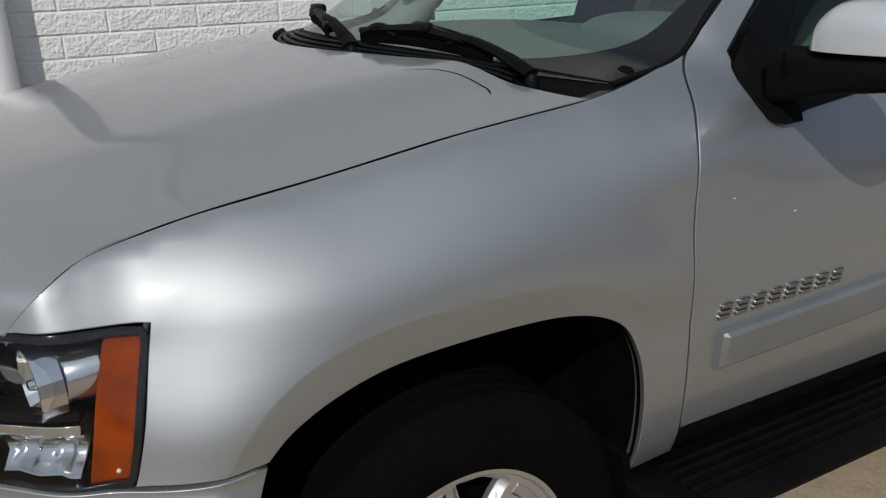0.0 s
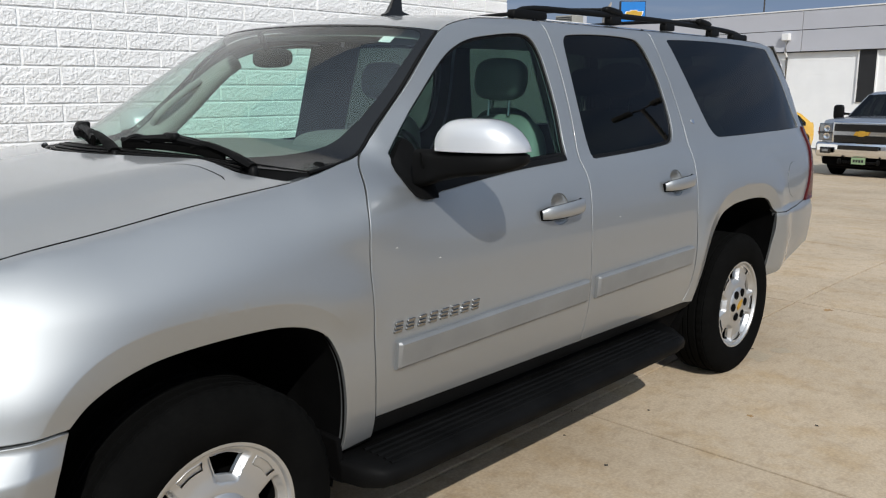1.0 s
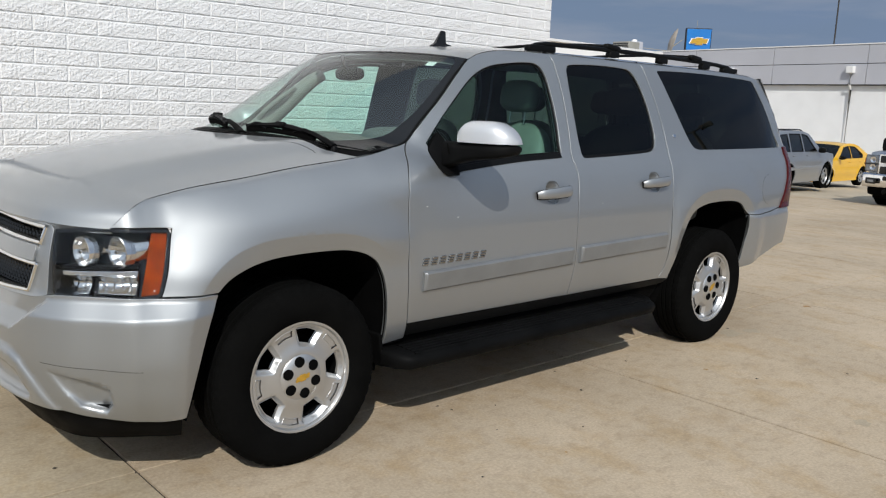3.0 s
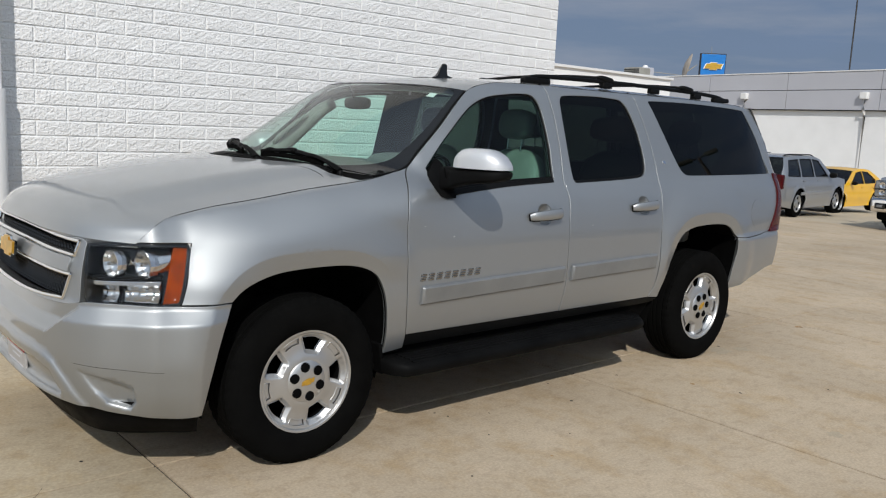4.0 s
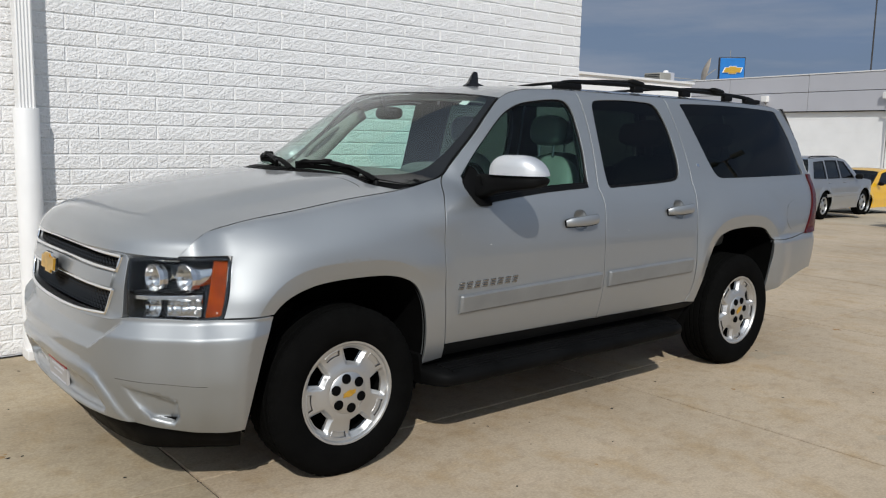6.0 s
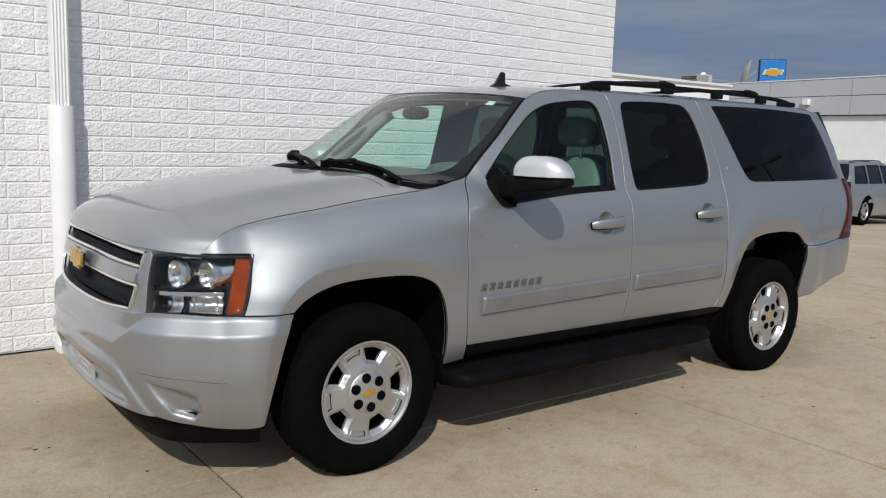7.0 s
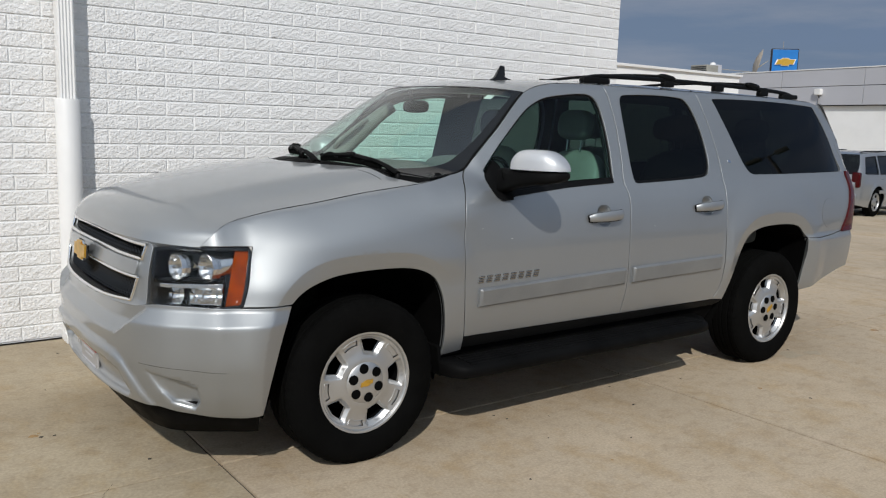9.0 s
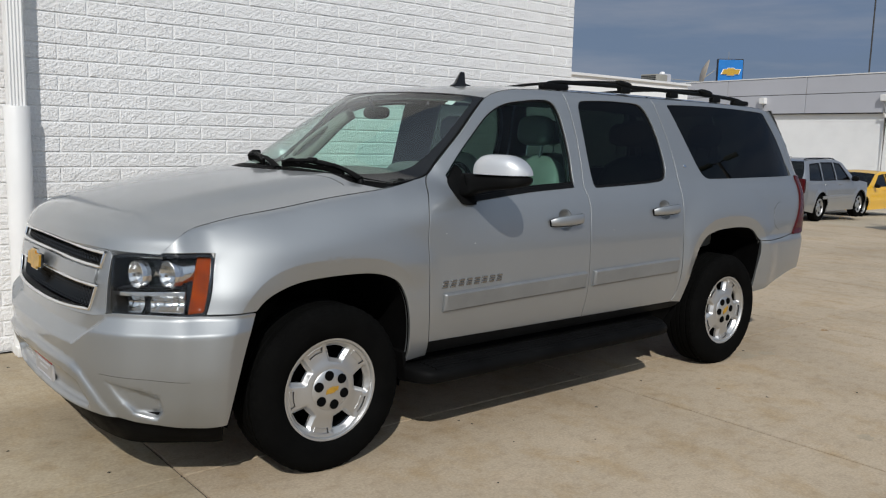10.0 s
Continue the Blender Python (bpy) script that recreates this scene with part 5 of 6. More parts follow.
bmesh.ops.bevel(bm, geom=bm.edges[:], offset=.003, segments=2, affect="EDGES")
bmesh.ops.transform(bm, matrix=pose(1.235, -.315, 1.868), verts=bm.verts)
put("roof_antenna", shade(bm, 50), GLOSS_BLACK, "black shark fin antenna")

# door mirrors
for m in (False, True):
    sg = 1 if m else -1
    sail = outline([(.845, 1.395), (.803, 1.345), (.790, 1.290), (.791, 1.256), (.805, 1.236), (.835, 1.228)], [(.835, 1.228), (.893, 1.228)], [(.893, 1.228), (.905, 1.30), (.90, 1.395)], [(.90, 1.395), (.875, 1.42), (.845, 1.395)], step=.02)
    mir = put("door_mirror", panel("door_mirror", sail, lambda s, z, out=0.0: skin(s, z, out + .010 + .010 * ease(.79, .83, s) * (1 - ease(1.34, 1.42, z))), step=.02, lip=.03, mirror=m), MIRROR_BLACK, "door mirror with silver cap and black base")
    head = loft([(.855, .900, .050, 1.388, 1.256), (.862, .955, .058, 1.388, 1.272), (.872, 1.00, .078, 1.388, 1.288), (.885, 1.06, .091, 1.388, 1.303), (.902, 1.14, .095, 1.388, 1.315),
                 (.926, 1.21, .090, 1.388, 1.325), (.944, 1.255, .068, 1.387, 1.338), (.954, 1.280, .032, 1.380, 1.356)], (.34, .94), 4.0)
    cap = loft([(.868, .992, .056, 1.425, 1.391), (.872, 1.006, .080, 1.458, 1.391), (.880, 1.045, .094, 1.486, 1.391), (.898, 1.12, .099, 1.492, 1.391), (.920, 1.19, .095, 1.487, 1.391),
                (.938, 1.238, .080, 1.462, 1.391), (.949, 1.268, .056, 1.430, 1.391), (.955, 1.285, .026, 1.405, 1.391)], (.34, .94), 3.3, dome=True)
    # dark line drawn for the shade in the mirror's groove
    groove = tube([(.795, .968, 1.382), (.800, .970, 1.345), (.822, .972, 1.312), (.85, .975, 1.30)], .003, 6)
    face_ = box((.006, .23, .14), (.985, 1.11, 1.40), .003, 2, (0, 0, 20))
    for b_ in (groove, head, cap, face_):
        if not m:
            bmesh.ops.scale(b_, vec=(1, -1, 1), verts=b_.verts)
            bmesh.ops.reverse_faces(b_, faces=b_.faces)
    put("mirror_seam", groove, LINER_SHADE, "", mir)
    put("mirror_cap", cap, CAP_SUNLIT, "silver mirror cap", mir)
    put("mirror_shell", head, MIRROR_BLACK, "black mirror shell", mir)
    put("mirror_glass", face_, CHROME, "mirror glass", mir)

# cabin
dash = put("dashboard", blob((.52, 1.46, .34), (.90, 0, 1.16), 3.6, 14, 28), DASH, "grey-green dashboard")
put("dash_top", blob((.95, 1.44, .10), (.72, 0, 1.325), 3, 10, 28, (0, 0, 0)), DASH, "", dash)
put("gauge_hood", blob((.30, .46, .15), (.96, -.38, 1.355), 2.6), DASH, "", dash)
st = lathe([(.19 + .016 * math.cos(t), .016 * math.sin(t)) for t in np.linspace(0, 2 * math.pi, 13)[:-1]], 40, "x", close=True)
bmesh.ops.transform(st, matrix=pose(1.16, -.38, 1.24, 0, 25, 0), verts=st.verts)
wheel_ob = put("steering_wheel", st, BLACK, "black steering wheel")
put("wheel_hub", blob((.07, .17, .13), (1.15, -.38, 1.23), 2.6, turn=(0, 25, 0)), BLACK, "", wheel_ob)
put("wheel_spoke", join(tube([(1.16, -.55, 1.24), (1.16, -.21, 1.24)], .016, 8), tube([(1.15, -.38, 1.23), (1.23, -.38, 1.07)], .016, 8)), BLACK, "", wheel_ob)
put("inner_mirror", blob((.04, .26, .075), (.90, -.02, 1.705), 3), BLACK, "black rear view mirror")
put("mirror_stem", tube([(.90, 0, 1.72), (.86, 0, 1.80)], .012, 8), BLACK)
put("cabin_floor", box((3.6, 1.66, .04), (2.55, 0, .60), .01), TRIM, "grey cabin floor")
put("bulkhead", box((.05, 1.5, .75), (.55, 0, .92), .01), LINER_SHADE, "dark bulkhead")
for x, y0 in ((1.55, -.40), (1.55, .40), (2.55, -.42), (2.55, .42), (3.45, 0)):
    w = .54 if x < 3 else 1.3
    seat = put("seat", blob((.54, w, .20), (x, y0, .86), 4), LEATHER, "light grey leather seat")
    put("backrest", blob((.17, w - .03, .62), (x + .30, y0, 1.165), 3.0, turn=(0, 14, 0)), LEATHER, "", seat)
    for yh in ((y0,) if x < 3 else (-.4, .4)):
        put("headrest", blob((.12, .28, .19), (x + .33, yh, 1.625), 3.0, turn=(0, 8, 0)), HEADREST, "dark grey head restraint", seat)
        for dy in (-.06, .06):
            put("headrest_post", tube([(x + .325, yh + dy, 1.56), (x + .315, yh + dy, 1.46)], .006, 8), DARK_CHROME, "", seat)
put("centre_console", box((.75, .24, .28), (1.45, 0, .86), .04), TRIM, "grey centre console")

for sg, x0 in ((-1, 1.77), (1, 1.60)):
    post_ = [[tuple(np.array(skin(x, z, -.06 - d)) * np.array([1, -sg, 1])) for z in np.linspace(1.15, 1.80, 12)] for x, d in ((x0, .02), (x0 + .03, .05), (1.83, .055), (1.90, .05), (1.93, .02))]
    put("pillar_trim", sheet("pillar_trim", post_, sg < 0), TRIM, "grey centre pillar trim")

# small chips and scuffs in the paint
for a, z, w in ((.676, 1.087, .006), (.872, 1.027, .008), (2.0, 1.038, .005)):
    put("paint_chip", panel("paint_chip", np.array([(a - w, z), (a - w * .3, z - .0013), (a + w, z - .0005), (a + w * .4, z + .0013)]), deep(-.0006), step=.1, lip=.0005), WHITE, "white paint chip", fdoors[0] if a < 1.78 else rdoors[0])

# ---- the ground ----
def lot_z(x, y):
    """The forecourt falls away past the wall's corner."""
    d = max(x - 5.2, 0.0)
    return -.0365 * d * d / (d + 3.0)


gx = [-600, -60, -20, -8, -3.4, 0, 2.2, 5.0, 6, 7, 8.5, 10, 12, 15, 20, 26, 34, 45, 60, 120, 600]
gy = [-600, -100, -30, -10, -4.6, -.6, 2.3, 5, 8, 12, 20, 40, 100, 600]
ground = part("ground", sheet("ground", [[(x, y, lot_z(x, y) - .03) for y in gy] for x in gx], True), ASPHALT)
tagged(ground, "sunlit pale concrete forecourt falling gently away", "ground", kind="structure")
# dark ground added out of view to darken what the doors reflect
road = part("road", sheet("road", [[(x, y, lot_z(x, y) - .018) for y in (-600, -100, -30, -12, -7.82)] for x in gx], True), UNSEEN_GROUND)
tagged(road, "added dark ground beyond the slabs, out of view", "road", kind="structure")
pavement = tagged(new("pavement"), "weathered tan concrete slabs with dark saw-cut joints", "pavement", kind="structure")
joints_x = [-9.0, -6.05, -3.4, -.575, 2.19, 5.09, 7.95, 10.8, 13.7, 16.6, 19.5]
joints_y = [-7.8, -4.2, -.64, 2.06, 5.5, 9.0]


def slab(x0, x1, y0, y1):
    bm = bmesh.new()
    g = .0075
    n = 1 if x1 < 5.2 else 4
    top, low = [], []
    xs = np.linspace(x0 + g, x1 - g, n + 1)
    rows = []
    for x in xs:
        z = lot_z(x, 0)
        rows.append([(x, y0 + g, z - .035), (x, y0 + g, z - .002), (x, y0 + g + .002, z), (x, y1 - g - .002, z), (x, y1 - g, z - .002), (x, y1 - g, z - .035)])
    first = [(p[0] - 0, p[1], p[2] if k in (0, 5) else p[2] - .035) for k, p in enumerate(rows[0])]
    last = [(p[0], p[1], p[2] if k in (0, 5) else p[2] - .035) for k, p in enumerate(rows[-1])]
    return sheet("slab", [first] + rows + [last], True)


for i in range(len(joints_x) - 1):
    for j in range(len(joints_y) - 1):
        if joints_x[i + 1] <= 5.1 and joints_y[j] > 2:
            continue
        me = slab(joints_x[i], joints_x[i + 1], joints_y[j], joints_y[j + 1])
        me.polygons.foreach_set("use_smooth", [False] * len(me.polygons))
        part("slab", me, OLD_CONCRETE if joints_x[i] < -1 and joints_x[i] > -8 else CONCRETE, pavement)
part("joint_bed", sheet("joint_bed", [[(x, y, lot_z(x, y) - .012) for y in (-7.8, 9.0)] for x in np.linspace(-9, 19.5, 40)], True), JOINT, pavement, "dark dirt in the joints")

# ---- the block wall ----
WALL_Y, WALL_X1, WALL_X0, WALL_TOP = 2.10, 4.97, -4.6, 9.6
wall = part("wall_north", box((WALL_X1 - WALL_X0 - .01, .30, WALL_TOP), ((WALL_X0 + WALL_X1) / 2, WALL_Y + .1528, WALL_TOP / 2)), MORTAR)
tagged(wall, "white painted split-face concrete block wall", "wall", kind="structure")
COURSE, LONG, JT, JOINT_X = .1068, .4165, .010, -.131
rnd = random.Random(4)


def split_block(w, seed):
    """One rock-faced block: a narrow drafted edge round a rough face."""
    r = random.Random(seed)
    h = COURSE - JT
    n = max(int(w / .036), 4)
    xs = [-w / 2, -w / 2 + .005] + [(-.5 + i / n) * w for i in range(1, n)] + [w / 2 - .005, w / 2]
    zs = [-h / 2, -h / 2 + .005, -h * .17, h * .17, h / 2 - .005, h / 2]
    nx, nz = len(xs) - 1, len(zs) - 1
    lump = [r.uniform(-1, 1) for _ in range(6)]
    verts, faces = [], []
    for k, z in enumerate(zs):
        for i, x in enumerate(xs):
            edge = i in (0, nx) or k in (0, nz)
            y = -.0015
            if not edge:
                swell = math.sin(x * 14 + lump[0] * 3) * lump[1] + math.sin(x * 23 + z * 30 + lump[2] * 3) * lump[3]
                y = -.0050 - .0012 * swell - r.uniform(-.0018, .0018)
                if 1 < i < nx - 1:
                    x += r.uniform(-.3, .3) * w / n
                if 1 < k < nz - 1:
                    z += r.uniform(-.2, .2) * h / 4
            verts.append((x, y, zs[k] if edge else z))
    for k in range(nz):
        for i in range(nx):
            a = k * (nx + 1) + i
            q = (a, a + 1, a + nx + 2, a + nx + 1)
            faces += [(q[0], q[1], q[2]), (q[0], q[2], q[3])] if r.random() < .5 else [(q[0], q[1], q[3]), (q[1], q[2], q[3])]
    ring = [i for i in range(nx + 1)] + [(k + 1) * (nx + 1) - 1 for k in range(1, nz + 1)] + [nz * (nx + 1) + i for i in range(nx - 1, -1, -1)] + [k * (nx + 1) for k in range(nz - 1, 0, -1)]
    base = len(verts)
    for i in ring:
        verts.append((verts[i][0], .024, verts[i][2]))
    for k in range(len(ring)):
        m = (k + 1) % len(ring)
        faces.append((ring[m], ring[k], base + k, base + m))
    return verts, faces


widths = {"long": LONG, "even": (WALL_X1 - JOINT_X) % LONG, "odd": (WALL_X1 - JOINT_X - LONG / 2) % LONG}
variants = {key: [split_block(w - JT, 10 + n + 50 * len(key)) for n in range(16 if key == "long" else 5)] for key, w in widths.items()}
block_me = {key: [mesh("block", v, f, False) for v, f in some] for key, some in variants.items()}
for some in block_me.values():
    for me in some:
        me.materials.append(BLOCK)
rest_v, rest_f, count = [], [], 0
for k in range(int(WALL_TOP / COURSE)):
    z = (k + .5) * COURSE + .004
    end = "odd" if k % 2 else "even"
    spots = [(WALL_X1 - widths[end] / 2, end)]
    x = WALL_X1 - widths[end]
    while x - LONG > WALL_X0:
        spots.append((x - LONG / 2, "long"))
        x -= LONG
    for cx, key in spots:
        near = z < 2.9 and -1.3 < cx < 4.0 and count < 300 and (z > 1.1 or cx < .2)
        pick = rnd.randrange(len(variants[key]))
        spin = rnd.random() < .5
        if near:
            ob = new("block", block_me[key][pick])
            ob.parent = wall
            ob.matrix_basis = pose(cx, WALL_Y, z, 0, 180 if spin else 0, 0)
            count += 1
        else:
            v, f = variants[key][pick]
            sgn_ = -1 if spin else 1
            n0 = len(rest_v)
            rest_v += [(cx + sgn_ * p[0], WALL_Y + p[1], z + sgn_ * p[2]) for p in v]
            rest_f += [tuple(n0 + i for i in q) for q in f]
rest = part("block_courses", mesh("block_courses", rest_v, rest_f, False), BLOCK, wall)
tagged(rest, kind="stuff")

# downspout: a fluted upper pipe in a round lower guard
spout = thing("downspout", (-.634, 1.985, 0), "white painted downspout in a round lower guard pipe on the wall", "downspout")
guard = lathe([(.062, 0.0), (.080, 0.0), (.081, 1.695), (.078, 1.702), (.062, 1.702), (.058, 1.67)], 40, "z")
part("guard_pipe", guard, WHITE, spout, "round white guard pipe")
flute = bmesh.new()
prof = []
for i in range(11):
    x = -.052 + .0104 * i
    prof.append((x, -.042 - (.006 if i % 2 else 0)))
prof += [(.056, .04), (-.056, .04)]
for z in (1.62, WALL_TOP):
    for x, y in prof:
        flute.verts.new((x, y, z))
flute.verts.ensure_lookup_table()
n = len(prof)
for i in range(n):
    flute.faces.new((flute.verts[i], flute.verts[(i + 1) % n], flute.verts[n + (i + 1) % n], flute.verts[n + i]))
bmesh.ops.recalc_face_normals(flute, faces=flute.faces)
part("pipe_foot", box((.19, .17, .07), (.015, -.01, .034), .008), WHITE, spout)
part("fluted_pipe", flute, WHITE, spout, "fluted white upper pipe")
for z in (2.9, 4.4, 6.2, 8.0):
    part("pipe_strap", box((.16, .10, .03), (0, .01, z), .004), WHITE, spout)

# ---- the low white annex and the showroom beyond ----
def wall_run(name, a, b, z0, z1, thick, material, label):
    L = math.hypot(b[0] - a[0], b[1] - a[1])
    ob = part(name, box((L, thick, z1 - z0)), material)
    ob.matrix_basis = pose((a[0] + b[0]) / 2, (a[1] + b[1]) / 2, (z0 + z1) / 2, 0, 0, math.degrees(math.atan2(b[1] - a[1], b[0] - a[0])))
    return tagged(ob, label, "wall", kind="structure")


annex = wall_run("wall_annex", (3.0, 8.5), (16.3, 8.5), -1.0, 3.0, .3, WHITE_WALL, "low white annex wall with a plain parapet")
part("parapet_cap", box((13.4, .42, .06), (0, 0, 2.03), .01), WHITE, annex)
part("roof_deck", box((13.3, 4.0, .2), (0, 2.15, 1.80), .01), DUCT, annex, "flat annex roof")
flat_roof = part("roof_north", box((9.5, 6.0, .2), (.25, 5.42, 3.75), .01), DUCT)
tagged(flat_roof, "flat gravel roof behind the block wall", "roof", kind="structure")
wall_run("wall_west", (-4.5, 2.42), (-4.5, 8.4), -.1, 3.9, .25, WHITE_WALL, "plain white end wall of the block building")
wall_run("wall_rear", (-4.6, 8.5), (2.95, 8.5), -.1, 3.9, .25, WHITE_WALL, "plain white rear wall of the block building")
link = wall_run("wall_link", (5.1, 2.45), (5.1, 8.4), -1.0, 3.9, .25, WHITE_WALL, "plain white return of the block wall")

A0, A1 = Vector((35.6, 6.6)), Vector((38.5, 28.2))
A_LEN = (A1 - A0).length
A_TURN = math.degrees(math.atan2(A1.y - A0.y, A1.x - A0.x))
showroom = thing("showroom", (A0.x, A0.y, -1.0), "white showroom building with grey metal fascia and a blue band", "building", turn=A_TURN)


def on_show(name, size, at, material, label="", bevel=.0, parent=None):
    """at: metres along the long face, in front of it (negative y is behind), and above its foot."""
    return part(name, box(size, (at[0], at[1], at[2]), bevel), material, parent or showroom, label)


on_show("wall", (A_LEN, .3, 4.1), (A_LEN / 2, -.15, 2.05), WHITE_WALL, "white painted wall")
for k in range(18):
    on_show("wall_course", (A_LEN, .007, .006), (A_LEN / 2, .001, .35 + k * .2), WHITE_WALL)
for row, (z, h) in enumerate(((4.57, .90), (5.43, .80))):
    x = -.06
    while x < A_LEN - .1:
        w = min(4.6, A_LEN - x)
        on_show("fascia_panel", (w - .025, .5, h - .02), (x + w / 2, -.05, z), FASCIA, "grey metal fascia panel", .006)
        x += w
on_show("fascia_backing", (A_LEN - .1, .40, 1.72), (A_LEN / 2 + .05, -.08, 4.98), DARK)
on_show("roof_edge", (A_LEN, .55, .05), (A_LEN / 2, -.05, 5.86), WHITE)
# a dark strip stands in for the shade under the fascia
on_show("fascia_shadow_gap", (A_LEN, .36, .03), (A_LEN / 2, -.03, 4.10), DARK)
for x in (5.2, 11.45, 17.7):
    sp = on_show("rain_head", (.34, .22, .30), (x, .30, 4.76), WHITE, "white rain head and downpipe", .03)
    part("downpipe", tube([(x, .26, 4.65), (x, .26, 4.1), (x, .12, 3.9), (x, .12, .1)], .05, 10), WHITE, sp)
win = on_show("tall_window", (.72, .10, 2.1), (1.72, .0, 3.05), DARK, "tall dark window", .0)
for dx in (-.38, .38):
    part("window_frame", box((.05, .14, 2.1), (1.72 + dx, .01, 3.05), .004), WHITE, win)
on_show("wall_pilaster", (.10, .06, 4.1), (.55, .02, 2.05), WHITE)
# the corner and the return with its blue band and fins
on_show("tower_wall", (.9, .9, 4.1), (.42, -.50, 2.05), WHITE_WALL)
on_show("flood_lamp", (.30, .25, .16), (.30, .30, 5.98), BLACK, "black flood lamp", .03)
ret = part("return_wall", box((22, .3, 4.1), (11, .15, 2.05)), WHITE_WALL, showroom, "white return wall with fins")
ret.matrix_basis = pose(-.05, -.0, 0, 0, 0, -96)
part("return_fascia", box((22, .5, 1.74), (11, .15, 4.99), .01), FASCIA, ret, "grey metal fascia")
part("fascia_seam", box((22, .02, .025), (11, -.105, 5.02)), DARK, ret)
part("blue_band", box((22.3, 1.0, .42), (10.9, -.1, 4.25), .02), BLUE, ret, "bright blue band")
for k in range(32):
    part("dark_fin", box((.14, .12, 3.7), (.55 + k * .66, -.03, 2.0), .004), DARK, ret)
part("roof_slab", box((24, 21, .1), (12, -11, 0)), FASCIA, showroom).matrix_basis = pose(0, 0, 5.7, 0, 0, 0)

# rooftop things
hvac = thing("rooftop_unit", (15.72, 8.98, 2.86), "weathered tan rooftop cooling unit behind the parapet", "cooling unit")
part("housing", box((.45, .5, .42), (0, 0, .21), .02), DUCT, hvac)
part("housing", box((.22, .4, .45), (.335, 0, .225), .02), FASCIA, hvac)
for k in range(7):
    part("louvre", box((.02, .45, .02), (-.227, 0, .10 + k * .045), .003), DARK, hvac)
part("cap", lathe([(0, .07), (.05, .06), (.08, .01), (.08, 0)], 20, "z", (.335, 0, .45)), WHITE, hvac)
dish = thing("satellite_dish", (40.0, 23.8, 4.74), "weathered tan satellite dish on a low mount", "satellite dish")
bowl_ = lathe([(0, 0), (.28, .03), (.58, .11), (.83, .22), (.84, .24), (.58, .14), (.28, .06), (0, .03)], 32, "x")
bmesh.ops.transform(bowl_, matrix=pose(0, 0, .85, 0, 14, -50), verts=bowl_.verts)
part("reflector", bowl_, DISH, dish)
part("mount", tube([(0, 0, 0), (.05, 0, .8)], .05, 8), DUCT, dish)
for dy in (-.3, .3):
    part("strut", tube([(.05 + dy, dy, .45), (.55, -.55, 1.0)], .018, 6), DUCT, dish)
part("feed_arm", tube([(0, 0, .35), (-1.6, .9, .45)], .02, 6), DUCT, dish)
# blue emblem sign on its post
sign = thing("pylon_sign", (38.65, 21.1, -1.0), "square blue sign with a gold emblem on a post", "sign")
d_sign = Vector((38.6 + 2.0, 21.1 + 4.12, 0)).normalized()
sign.matrix_basis = pose(38.65, 21.1, -1.0, 0, 0, math.degrees(math.atan2(d_sign.y, d_sign.x)) + 14)
part("cabinet", box((.30, 1.36, 1.40), (0, 0, 6.42), .03), DARK, sign, "dark sign cabinet")
part("face", box((.02, 1.28, 1.30), (-.155, 0, 6.42), .01), BLUE, sign, "blue sign face")
part("post", tube([(0, 0, 0), (0, 0, 5.8)], .14, 12), DUCT, sign)
for bm_, mt in emblem(sign, (-.166, 0, 6.42), 4.9, FACE_FRONT):
    part("emblem", bm_, WHITE if mt is CHROME else GOLD, sign, "gold emblem with a white rim")
part("rod", tube([(0, .1, 7.05), (0, .1, 7.5)], .012, 6), DUCT, sign)
mast = tagged(part("radio_mast", tube([(52.6, 19.9, -1.5), (52.6, 19.9, 22)], .05, 8), POLE), "tall thin radio mast behind the showroom", "mast")


